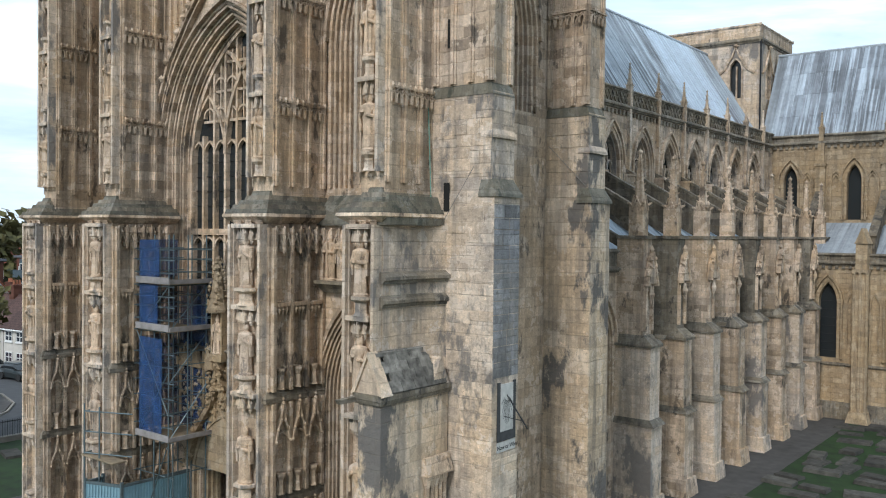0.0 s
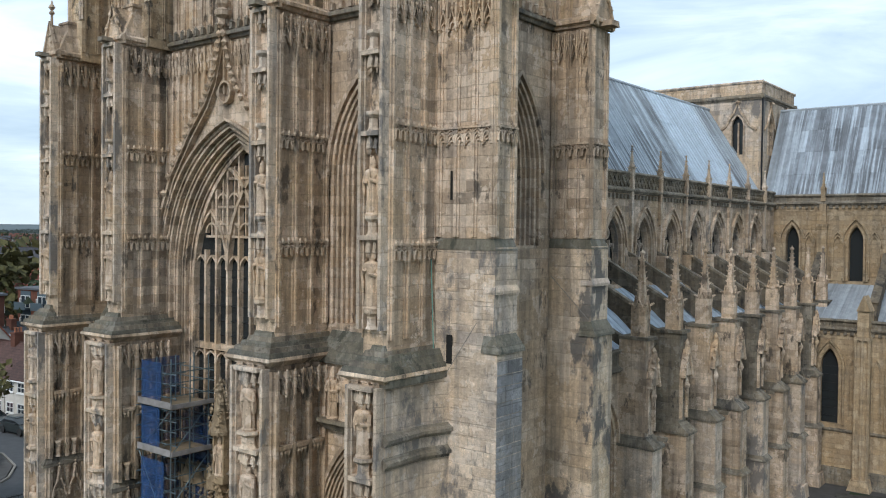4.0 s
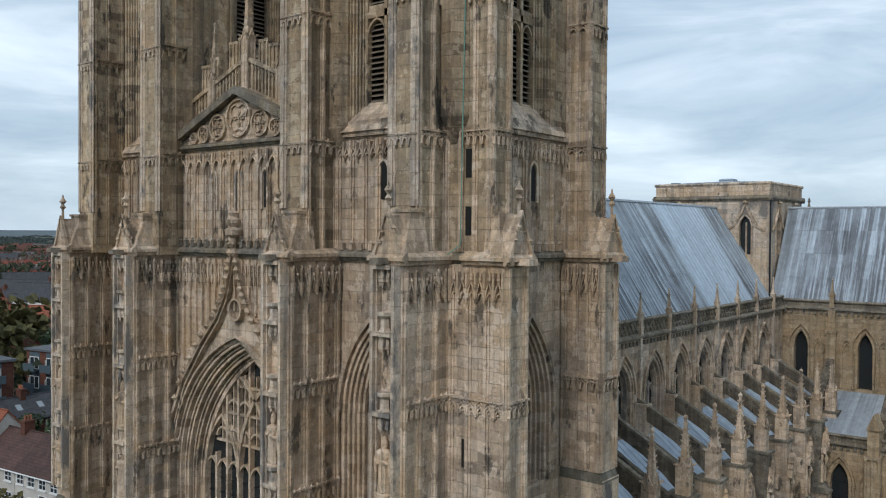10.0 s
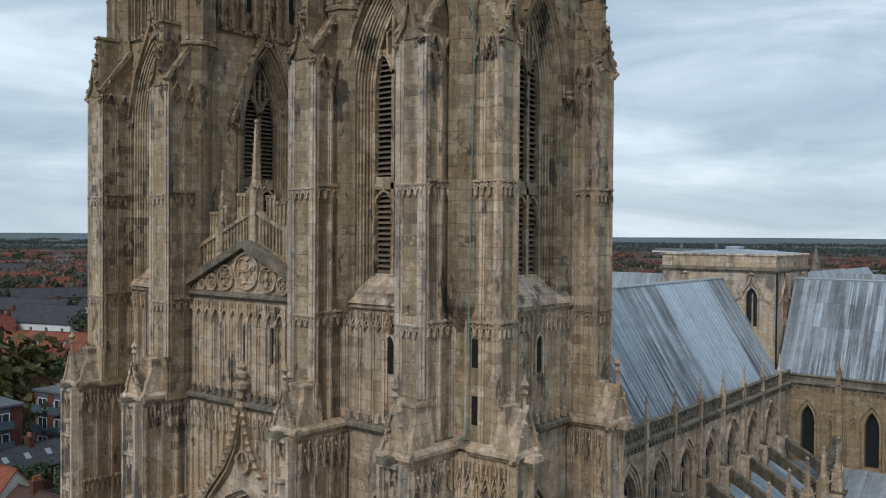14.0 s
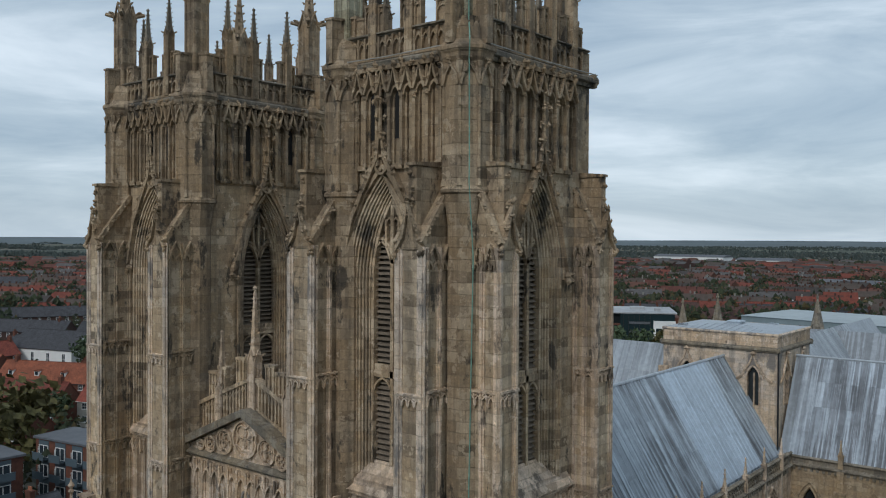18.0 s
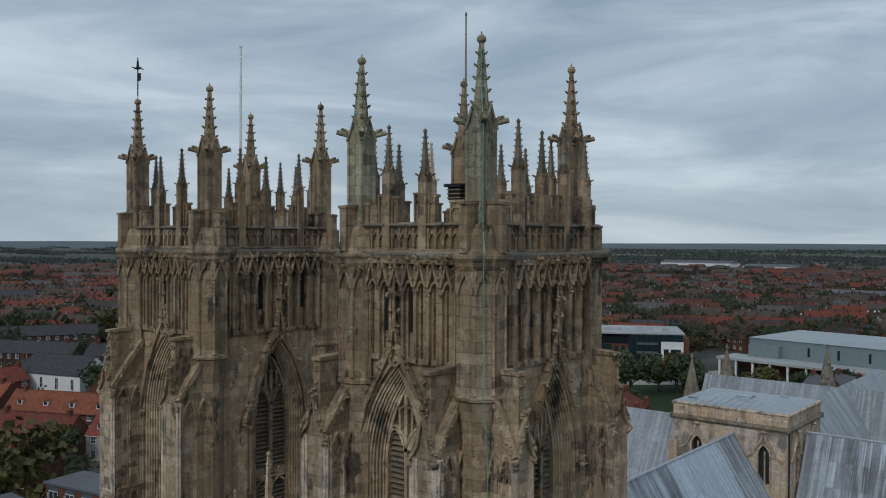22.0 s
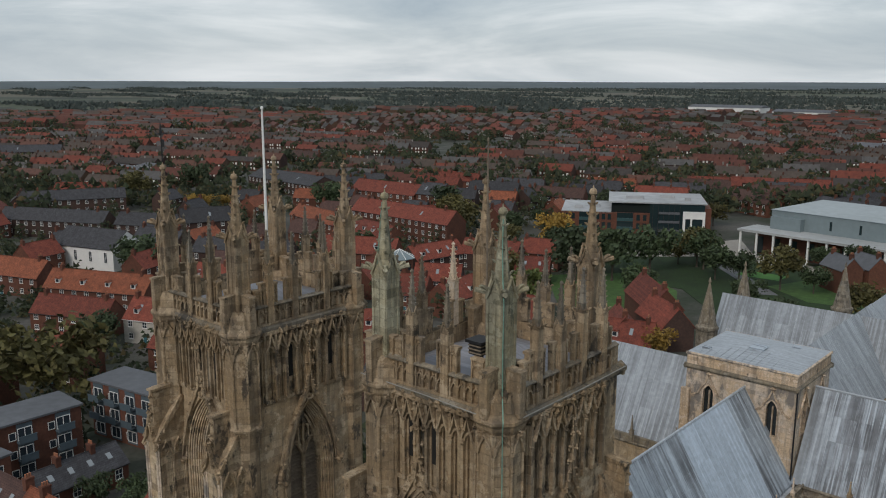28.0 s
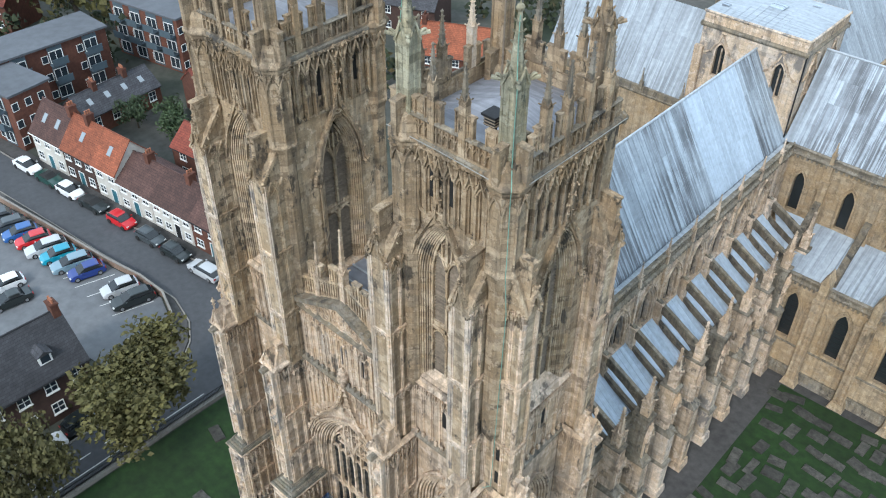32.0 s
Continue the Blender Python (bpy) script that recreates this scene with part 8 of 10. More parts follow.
def car(x, y, heading, colour, col, kind="hatch", place="parked at the kerb", group="street cars"):
    key = (colour, kind)
    mtx = pose(x, y, -0.02, 0, 0, heading)
    if key in CARS:
        c = copy_thing(CARS[key], mtx)
        return tagged(c, f"{colour} {kind} car {place}", "car", group)
    root = thing("car", f"{colour} {kind} car {place}", "car", group)
    m = paint(colour.replace(" ", "_") + "_car_paint", col)
    L = {"hatch": 4.0, "sedan": 4.5, "estate": 4.6, "convertible": 4.4}[kind]
    a = L / 2
    part("body", loft([(-a, 0.7, 0.35, 0.75, 0.9), (-a + 0.12, 0.82, 0.25, 0.88, 0.92), (-a * 0.5, 0.88, 0.22, 0.95, 0.93), (a * 0.35, 0.88, 0.22, 0.95, 0.93), (a * 0.8, 0.85, 0.24, 0.82, 0.9), (a - 0.1, 0.78, 0.28, 0.66, 0.9), (a, 0.65, 0.36, 0.58, 0.9)]), m, root, smooth=False)
    if kind == "convertible":
        g = part("cabin", loft([(-a * 0.55, 0.7, 0.9, 0.95, 0.95), (-a * 0.3, 0.72, 0.9, 1.3, 0.86), (a * 0.05, 0.72, 0.9, 1.34, 0.84), (a * 0.38, 0.74, 0.9, 0.95, 0.95)]), TYRE, root, "black folding roof")
    else:
        back = {"hatch": -0.86, "sedan": -0.62, "estate": -0.93}[kind]
        g = part("glass", loft([(a * back - 0.05, 0.74, 0.9, 0.94, 0.96), (a * (back + 0.2), 0.76, 0.9, 1.36, 0.8), (a * 0.05, 0.77, 0.9, 1.42, 0.8), (a * 0.5, 0.77, 0.9, 0.95, 0.96)]), CAR_GLASS, root)
        part("roof", loft([(a * (back + 0.17), 0.6, 1.34, 1.39, 0.94), (a * (back + 0.3), 0.64, 1.36, 1.47, 0.9), (a * 0.02, 0.64, 1.38, 1.48, 0.9), (a * 0.12, 0.6, 1.36, 1.40, 0.94)]), m, root)
    for sx in (-1, 1):
        for sy in (-1, 1):
            w = part("wheel", Mesh().ring([[(sx * a * 0.62 + 0.31 * math.cos(t * math.pi / 6), sy * 0.88 - 0.1, 0.33 + 0.31 * math.sin(t * math.pi / 6)) for t in range(12)], [(sx * a * 0.62 + 0.31 * math.cos(t * math.pi / 6), sy * 0.88 + 0.03, 0.33 + 0.31 * math.sin(t * math.pi / 6)) for t in range(12)]]), TYRE, root)
            part("rim", Mesh().ring([[(sx * a * 0.62 + 0.2 * math.cos(t * math.pi / 5), sy * 0.92 - 0.04, 0.33 + 0.2 * math.sin(t * math.pi / 5)) for t in range(10)], [(sx * a * 0.62 + 0.18 * math.cos(t * math.pi / 5), sy * 0.92 + 0.02 * sy, 0.33 + 0.18 * math.sin(t * math.pi / 5)) for t in range(10)]]), RIM, w)
    for sy in (-1, 1):
        part("headlight", Mesh().box(a - 0.2, a - 0.02, sy * 0.6 - 0.14, sy * 0.6 + 0.14, 0.56, 0.68), LAMP, root)
        part("tail_light", Mesh().box(-a - 0.01, -a + 0.14, sy * 0.64 - 0.12, sy * 0.64 + 0.12, 0.62, 0.82), RED_LAMP, root)
        part("door_mirror", Mesh().box(a * 0.33, a * 0.33 + 0.12, sy * 0.96 - 0.09, sy * 0.96 + 0.09, 0.92, 1.05), m, root)
    root.matrix_basis = mtx
    CARS[key] = root
    return root


for (x, y), c, col, k in zip([(-87.3, 11.6), (-82.4, 12.1), (-78.0, 12.5), (-73.2, 13.0), (-67.8, 13.6), (-62.4, 14.1), (-57.8, 14.5), (-52.6, 14.9)],
                             ["white", "dark green", "white", "black", "bright red", "dark grey", "black", "silver"],
                             [(0.75, 0.75, 0.75), (0.01, 0.05, 0.04), (0.75, 0.75, 0.75), (0.015, 0.02, 0.02), (0.5, 0.01, 0.015), (0.05, 0.06, 0.065), (0.015, 0.02, 0.02), (0.45, 0.46, 0.47)],
                             ["sedan", "convertible", "hatch", "convertible", "hatch", "hatch", "hatch", "estate"]):
    car(x, y - 0.2, 6.5 + (180 if c == "silver" else 0), c, col, k)
for k, ((x, y), c, col, kd) in enumerate(zip([(-79.3, 2.9), (-76.7, 3.4), (-74.3, 3.9), (-71.9, 4.3), (-69.5, 4.6), (-67.2, 4.9), (-64.7, 5.2), (-62.2, 5.6), (-57.0, 6.6), (-54.4, 6.6), (-66.6, -1.6), (-63.8, -2.4)],
                                        ["dark grey", "dark grey", "blue", "bright red", "silver", "teal", "silver blue", "deep blue", "silver", "black", "white", "black"],
                                        [(0.05, 0.06, 0.065), (0.05, 0.06, 0.065), (0.02, 0.10, 0.30), (0.5, 0.01, 0.015), (0.45, 0.46, 0.47), (0.01, 0.26, 0.36), (0.18, 0.27, 0.32), (0.015, 0.04, 0.20), (0.45, 0.46, 0.47), (0.015, 0.02, 0.02), (0.75, 0.75, 0.75), (0.015, 0.02, 0.02)],
                                        ["estate", "estate", "hatch", "hatch", "estate", "hatch", "estate", "hatch", "hatch", "estate", "hatch", "sedan"])):
    car(x, y, 256 if k < 10 else 262, c, col, kd, "in a car park bay", "car park cars")
car(-42.6, -10.0, 88, "white", (0.75, 0.75, 0.75), "estate", "parked before the brick house")
car(-43.0, -5.6, 90, "black", (0.015, 0.02, 0.02), "hatch", "parked under the tree")

# trees
LEAF = plain("olive_autumn_leaves", (0.085, 0.076, 0.022), 0.8, 0.45, 1.5, 0, 0, 0.15)
LEAF_DARK = plain("dark_green_leaves", (0.0373, 0.0586, 0.0234), 0.8, 0.4, 1.5, 0, 0, 0.25)
LEAF_GOLD = plain("yellow_autumn_leaves", (0.26, 0.16, 0.03), 0.8, 0.4, 1.5, 0, 0, 0.2)
LEAF_WILLOW = plain("light_green_willow_leaves", (0.10, 0.13, 0.03), 0.8, 0.4, 1.5, 0, 0, 0.2)
BARK = plain("grey_brown_bark", (0.08, 0.065, 0.05), 0.95, 0.3, 5)


def tree_meshes(seed, height, radius, leaves, size):
    """Trunk with forking limbs, and a ragged crown of many leaf clumps with gaps."""
    rr = random.Random(seed)
    tm = Mesh()
    tips = []
    tm.turn(0, 0, [(0.38, -0.1), (0.27, 0.5), (0.24, height * 0.3), (0.16, height * 0.45)], 7)
    for k in range(9):
        a = k * 2.4 + rr.uniform(-0.3, 0.3)
        z0 = height * rr.uniform(0.25, 0.45)
        r = radius * rr.uniform(0.45, 0.85)
        mid = (r * 0.5 * math.cos(a), r * 0.5 * math.sin(a), z0 + height * 0.16)
        tip = (r * math.cos(a), r * math.sin(a), height * rr.uniform(0.5, 0.9))
        tm.rod((0, 0, z0), mid, 0.11, 5)
        tm.rod(mid, tip, 0.06, 4)
        tips.append(tip)
        for j in range(3):
            q = (tip[0] + rr.uniform(-1, 1) * radius * 0.35, tip[1] + rr.uniform(-1, 1) * radius * 0.35, tip[2] + rr.uniform(-0.15, 0.22) * height)
            tm.rod(mid if j else tip, q, 0.03, 3)
            tips.append(q)
    tips.append((0, 0, height * 0.9))
    cm = Mesh()
    for k in range(leaves):
        t = tips[k % len(tips)]
        s = radius * 0.30
        while True:
            d = Vector((rr.gauss(0, 1), rr.gauss(0, 1), rr.gauss(0, 0.8)))
            if d.length < 2.0:
                break
        p = Vector(t) + d * s * 0.75
        if p.z < height * 0.22 or p.z > height * 1.02:
            continue
        n = Vector((rr.uniform(-1, 1), rr.uniform(-1, 1), rr.uniform(0.1, 1))).normalized()
        u = n.orthogonal().normalized() * size * rr.uniform(0.6, 1.3)
        v = n.cross(u) * rr.uniform(0.5, 0.9)
        cm.add([p - u, p - v * 0.8, p + u, p + v + n * size * 0.3], [(0, 1, 2, 3)])
    return tm, cm


def tree(x, y, kind, scale=1.0, spin=0.0, leaf=None, label="broad tree with olive leaves turning for autumn"):
    key = (kind, leaf.name)
    if key not in TREES:
        tm, cm = tree_meshes(*kind)
        root = thing("tree", label, "tree", "town trees")
        part("trunk", tm, BARK, root)
        part("crown", cm, leaf, root)
        TREES[key] = root
        root.matrix_basis = pose(x, y, 0, 0, 0, spin) @ Matrix.Scale(scale, 4)
        root.scale = (scale,) * 3
        return root
    c = copy_thing(TREES[key], pose(x, y, 0, 0, 0, spin))
    c.scale = (scale,) * 3
    return tagged(c, label)


TREES = {}
NEAR = (3, 9.6, 4.6, 8500, 0.27)
MID = (5, 9.0, 4.4, 1300, 0.5)
MID2 = (9, 11.0, 4.6, 1300, 0.55)
tree(-37.9, -2.1, NEAR, 1.0, 0, LEAF, "broad olive-leaved tree beside the road and railings")
tree(-37.9, -14.2, NEAR, 0.85, 120, LEAF, "broad olive-leaved tree near the brick house")
for x, y, k, s, lf, lab in [(-121, 38, MID, 1.75, LEAF, "broad olive-leaved tree among back gardens"), (-128, 198, MID2, 0.9, LEAF_DARK, "tall dark green tree by the lawn"), (-119, 190, MID2, 0.95, LEAF_DARK, "tall dark green tree by the lawn"),
                            (-108, 196, MID2, 0.95, LEAF_DARK, "tall dark green tree by the lawn"), (-98, 200, MID, 1.4, LEAF_DARK, "dark green tree by the lawn"), 
                            (-62, 180, MID, 0.8, LEAF_DARK, "dark green tree behind the church"), (-50, 170, MID, 0.7, LEAF_DARK, "dark green tree behind the church"),
                            (-97, 139, MID2, 1.0, LEAF_WILLOW, "light green willow beside the red-roofed houses"), (-108.5, 177, MID2, 1.35, LEAF_DARK, "tall dark green tree by the lawn"), (-101, 184, MID2, 1.3, LEAF_DARK, "tall dark green tree by the lawn"), (-139, 214, MID, 1.2, LEAF_GOLD, "yellow autumn tree by the office building"), (-184, 214, MID2, 1.2, LEAF, "olive tree beside the brick terrace"), (-176, 208, MID, 1.3, LEAF, "olive tree beside the brick terrace"), (-254, 214, MID, 1.3, LEAF_DARK, "dark tree among the town houses"), (-177, 160, MID, 0.9, LEAF_DARK, "dark garden tree among red roofs"), (-198, 98, MID, 1.0, LEAF_DARK, "dark tree beside the white-walled hall"), (-256, 247, MID, 1.1, LEAF_DARK, "dark tree behind the terrace"), (-341, 178, MID2, 1.2, LEAF, "thin-leaved tree beside the car park"), (-346, 212, MID, 1.5, LEAF_DARK, "dark green tree beside the car park"), (-300, 181, MID, 0.7, LEAF_GOLD, "small autumn tree in the square"), (-294, 184, MID, 0.7, LEAF_GOLD, "small autumn tree in the square"), (-288, 187, MID, 0.7, LEAF_GOLD, "small autumn tree in the square"), (-160, 120, MID, 0.9, LEAF_GOLD, "yellow autumn tree among houses"), (-60, 130, MID, 0.7, LEAF_GOLD, "yellow autumn tree by the transept"),
                            (-122, 165, MID, 0.9, LEAF, "pale bare-topped tree in the courtyard"), (-205, 100, MID, 1.2, LEAF_DARK, "dark tree beside the white-walled hall"), (-150, 60, MID, 0.8, LEAF_DARK, "dark garden tree by the white house"),
                            (-86, 27, MID, 0.45, LEAF_DARK, "small garden tree behind the terrace"), (-83, 31, MID, 0.4, LEAF_DARK, "small garden tree behind the terrace"), (-79, 29, MID, 0.42, LEAF_DARK, "small garden tree behind the terrace"),
                            (-202, 230, MID2, 1.2, LEAF_DARK, "dark tree beside the brick terraces")] + [(x, y, MID2 if k % 2 else MID, 0.75 + 0.1 * (k % 4), LEAF if k % 3 == 0 else LEAF_DARK, "green tree beside the offices and halls") for k, (x, y) in enumerate([(-152, 205), (-160, 216), (-98, 230), (-91, 216), (-62, 236), (-50, 231), (-118, 288), (-150, 270), (-166, 242), (-78, 300), (-92, 222), (-88, 214), (-97, 216), (-80, 204), (-74, 206), (-62, 204), (-54, 206), (-84, 168), (-36, 186), (-128, 296), (-170, 268)])]:
    tree(x, y, k, s, x * 7 % 360, lf, lab)

# the town: landmark buildings first
DARK_GLASS = glass_material("dark_curtain_glass", (0.016, 0.03, 0.034), 0.08)
off = thing("office_building", "brick and dark glass office building with a white framed bay", "office building")
ang = math.atan2(16.1, 21.1)
off.matrix_basis = Matrix.Translation((-148.7, 231, 0)) @ Matrix.Rotation(radians(30), 4, "Z") @ Matrix.Diagonal((1, 1, 0.87, 1))
TEAL_PANEL = plain("teal_spandrel_panel", (0.03, 0.075, 0.08), 0.4, 0.15, 1.0)
PLANT_ROOF = plain("pale_roof_membrane", (0.36, 0.37, 0.38), 0.7, 0.2, 0.3)
part("wall", Mesh().box(0, 32, 0, 26, -0.1, 10.6), BRICK_RED, off, "brick wing")
part("brick_end", Mesh().box(48.2, 50.5, 0.6, 30, -0.1, 13.0), BRICK_RED, off)
part("upper_storey", Mesh().box(17, 31, 0.8, 26, 10.6, 14.6), CAR_GLASS, off, "dark grey set-back top storey")
part("glass_block", Mesh().box(30, 48.2, -0.8, 25, -0.05, 14.4), DARK_GLASS, off, "dark glass block")
part("roof", Mesh().box(16, 49, -0.4, 26, 14.6, 15.1), PLANT_ROOF, off, "pale flat roof")
part("roof", Mesh().box(-0.2, 17, -0.2, 26.2, 10.6, 11.0), PLANT_ROOF, off)
for x, y, w, d in ((4, 6, 3, 2), (9, 10, 4, 3), (22, 8, 6, 3), (34, 12, 5, 4), (42, 6, 2, 2)):
    part("roof_plant", Mesh().box(x, x + w, y, y + d, 10.9 if x < 16 else 15.1, 12.2 if x < 16 else 16.2), PLANT_ROOF, off)
fw = Face((0, -0.8), (1, 0), (0, -1))
part("white_frame", Mesh().bar(fw, [(41.5, 2.6), (48.0, 2.6), (48.0, 11.6), (41.5, 11.6)], 1.0, 0, 0.6, True).lbox(fw, 43.6, 44.2, 2.6, 11.6, 0, 0.5).lbox(fw, 41.5, 48.0, 9.0, 11.4, 0.02, 0.4), WHITE, off)
fr = Face((0, 0), (1, 0), (0, -1))
for u0, u1 in ((6.0, 10.5), (19.0, 24.5)):
    for k in range(3):
        part("spandrel", Mesh().lbox(fr, u0, u1, 0.2 + 3.5 * k, 1.5 + 3.5 * k, 0.02, 0.12), TEAL_PANEL, off)
        part("window", Mesh().lbox(fr, u0, u1, 1.5 + 3.5 * k, 3.6 + 3.5 * k, 0.004, 0.08), DARK_GLASS, off)
for u in (1.0, 3.3, 11.8, 13.8, 15.8, 25.6, 27.8):
    for k in range(3):
        part("window", Mesh().lbox(fr, u, u + 1.2, 0.8 + 3.4 * k, 3.1 + 3.4 * k, 0.004, 0.06), DARK_GLASS, off)
for k in range(6):
    part("mullion", Mesh().box(31 + 1.8 * k, 31.15 + 1.8 * k, -0.95, -0.8, 0, 14.2), IRON, off)
for z in (3.6, 7.1, 10.6):
    part("floor_band", Mesh().box(33, 40, -1.0, -0.8, z, z + 0.9), FELT, off)
col = thing("sports_hall", "long grey metal-clad hall with white colonnade and brick ground floor", "hall")
col.matrix_basis = Matrix.Translation((-89.6, 243.2, 0)) @ Matrix.Rotation(radians(-9), 4, "Z")
CLAD = plain("grey_metal_cladding", (0.2, 0.25, 0.265), 0.5, 0.08, 0.6, 0.2)
part("wall", Mesh().box(2, 90, 6, 40, -0.1, 7.4), BRICK_RED, col)
part("canopy", Mesh().box(-0.6, 92, -0.4, 11, 7.6, 8.3), plain("pale_grey_canopy", (0.36, 0.37, 0.37), 0.7, 0.12, 0.5), col)
part("upper_hall", Mesh().box(5, 92, 10, 44, 8.3, 14.0), CLAD, col, "blue-grey metal clad upper hall")
part("roof", Mesh().frus(4.6, 92.4, 9.6, 44, 14, 7, 91, 16, 40, 14.5), plain("pale_metal_roof", (0.34, 0.38, 0.39), 0.5, 0.1, 0.5, 0.2), col)
part("stair_box", Mesh().box(6, 16, 7.5, 10, 8.3, 12.2), CLAD, col)
for k in range(5):
    part("slot_window", Mesh().box(24 + 9 * k, 24.7 + 9 * k, 9.9, 10.0, 9.6, 12.4), DARK_GLASS, col)
for k in range(15):
    part("column", Mesh().box(0.0 + 5.6 * k, 0.55 + 5.6 * k, 0, 0.55, -0.05, 7.6), WHITE, col)
    part("window", Mesh().box(2.4 + 5.6 * k, 5.0 + 5.6 * k, 5.85, 6.0, 0.3, 5.6), DARK_GLASS, col)
sheet("forecourt", [(-150, 222), (-118, 224), (-101, 240), (-104, 256), (-99, 268), (-86, 246), (-60, 238), (-40, 232), (-40, 226), (-62, 230), (-88, 236), (-98, 230), (-116, 214), (-150, 212)], -0.1, 0.06, plain("pale_block_paving", (0.3, 0.28, 0.25), 0.9, 0.15, 0.5), "pale paved forecourt before the offices and hall", "pavement")
part("play_court", Mesh().box(-78, -66, 214, 221, 0.05, 0.09), plain("green_play_surface", (0.05, 0.16, 0.03), 0.9, 0.15, 0.5), tagged(new("playground"), "small green play court with yellow marking", "playground"))
shed = house((-236, 91), (-214, 98), 12, 6.5, 11, WHITE, SLATE, "white-walled hall with dark slate roof", 1, 4, (), 0, door=False, category="hall")
sheet("lawn", [(-125, 186), (-150, 214), (-100, 238), (-62, 243), (-15, 226), (-10, 180), (-60, 165), (-82, 188)], -0.1, 0.014, GRASS, "dark grass around the offices and halls", "lawn")
sheet("footpath", [(-90, 224), (-86, 226), (-60, 198), (-64, 196)], -0.1, 0.045, PARKING, "pale footpath across the grass", "path")
GRASS_BRIGHT = plain("mown_green_grass", (0.045, 0.10, 0.022), 0.95, 0.3, 0.6, 0, 0.4)
sheet("lawn", [(-118, 178), (-100, 198), (-82, 185), (-70, 160), (-92, 146), (-104, 160)], -0.1, 0.03, GRASS_BRIGHT, "bright green lawn behind the church", "lawn")
sheet("lawn", [(-66, 206), (-58, 226), (-36, 218), (-34, 200), (-52, 196)], -0.1, 0.03, GRASS_BRIGHT, "mown green lawn beyond the church", "lawn")

HG = "town houses"
rr = random.Random(21)
near_list = [((-56.5, 140.4), (-67.3, 149.2), 7, 5, 9, BRICK_DARK, TILE_RED, 0), ((-64, 151), (-77, 164), 8, 5.2, 9.6, BRICK_RED, TILE_RED, 1), ((-74, 123.5), (-59.5, 127.5), 8, 3.2, 7.0, BRICK_RED, TILE_RED, 1), ((-63.5, 131.5), (-71, 141.5), 7, 3.5, 7.5, BRICK_RED, TILE_RED, 0), ((-44.5, 213.8), (-52, 220), 6, 6.4, 9.4, BRICK_RED, FELT, 0), ((-39.5, 219.5), (-47, 225.7), 6, 6.4, 9.4, BRICK_RED, FELT, 0), ((-560, 190), (-530, 232), 14, 8, 12, BRICK_DARK, SLATE, 0), ((-95, 120), (-83, 124), 8, 5, 9, BRICK_RED, TILE_RED, 1), ((-90, 108), (-80, 116), 7, 4.5, 8, BRICK_RED, TILE_RED, 0),
             
             ((-146, 108), (-132, 112), 8, 5.2, 9.5, BRICK_RED, TILE_ORANGE, 2), ((-165, 112), (-150, 118), 8, 5, 9, BRICK_RED, TILE_RED, 1), ((-172, 140), (-152, 150), 8, 5.5, 9.5, BRICK_RED, TILE_RED, 2),
             ((-150, 66), (-140, 70), 8, 5.2, 9, RENDER, TILE_RED, 2), ((-172, 56), (-154, 64), 7, 4.6, 8, BRICK_RED, TILE_RED, 0),
             ((-192, 68), (-166, 80), 8, 4.8, 8.6, BRICK_RED, TILE_ORANGE, 4), ((-224, 62), (-200, 70), 8, 5.2, 9, BRICK_RED, TILE_ORANGE, 0), ((-222, 108), (-206, 113), 9, 6.5, 10.5, BRICK_DARK, SLATE, 0), ((-196, 112), (-182, 118), 9, 6.5, 10, BRICK_DARK, SLATE, 0),
             ((-150, 84), (-142, 92), 7, 5, 8.5, BRICK_RED, TILE_ORANGE, 0), ((-300, 101), (-262, 120), 8, 6, 9.5, BRICK_DARK, SLATE, 0), ((-258, 122), (-230, 136), 8, 6, 9.5, BRICK_DARK, SLATE, 0), ((-128, 84), (-116, 90), 8, 4.6, 8, BRICK_RED, TILE_RED, 1),
             ((-112, 92), (-100, 98), 8, 4.6, 8, BRICK_RED, TILE_RED, 1), ((-130, 60), (-118, 64), 7, 4.6, 8, BRICK_RED, TILE_RED, 0), ((-108, 62), (-96, 66), 7, 4.6, 8, BRICK_RED, TILE_ORANGE, 1), ((-176, 92), (-160, 98), 8, 5, 9, BRICK_RED, TILE_RED, 1),
             ((-143, 150), (-140.5, 168), 8, 5, 8.5, BRICK_DARK, TILE_RED, 3), ((-142, 167), (-125.4, 172), 9, 5, 8.6, BRICK_DARK, TILE_RED, 2), ((-118.8, 162.6), (-110.6, 167.2), 8, 4, 7, BRICK_RED, TILE_RED, 0), ((-129, 133.2), (-118.5, 139.2), 7, 5, 8.5, BRICK_DARK, TILE_RED, 0),
             ((-124.5, 118.5), (-115.3, 122.4), 8, 5, 9, BRICK_RED, TILE_RED, 0), ((-108, 124.5), (-109.5, 142), 8.5, 4.4, 8, BRICK_RED, TILE_RED, 1), ((-212, 189), (-164, 187), 9, 8, 12, BRICK_RED, TILE_RED, 0), ((-255, 229), (-220, 231), 10, 8, 12, BRICK_RED, TILE_RED, 0),
             ((-219, 231), (-208, 233), 12, 9, 13, BRICK_RED, SLATE, 0), ((-233, 177.7), (-203.2, 171.8), 8, 5.5, 9, BRICK_RED, TILE_ORANGE, 0), ((-203, 171.8), (-172, 165.7), 8, 5.5, 9, BRICK_RED, TILE_RED, 6), ((-232, 132), (-224, 149), 9, 8, 12, BRICK_DARK, SLATE, 0),
             ((-334, 126), (-317, 159), 8, 6, 9.5, BRICK_DARK, SLATE, 0), ((-360, 148), (-344, 163), 9, 5, 9, BRICK_RED, TILE_RED, 0), ((-343, 240), (-288, 234), 16, 6, 9.5, BRICK_DARK, SLATE, 0)]
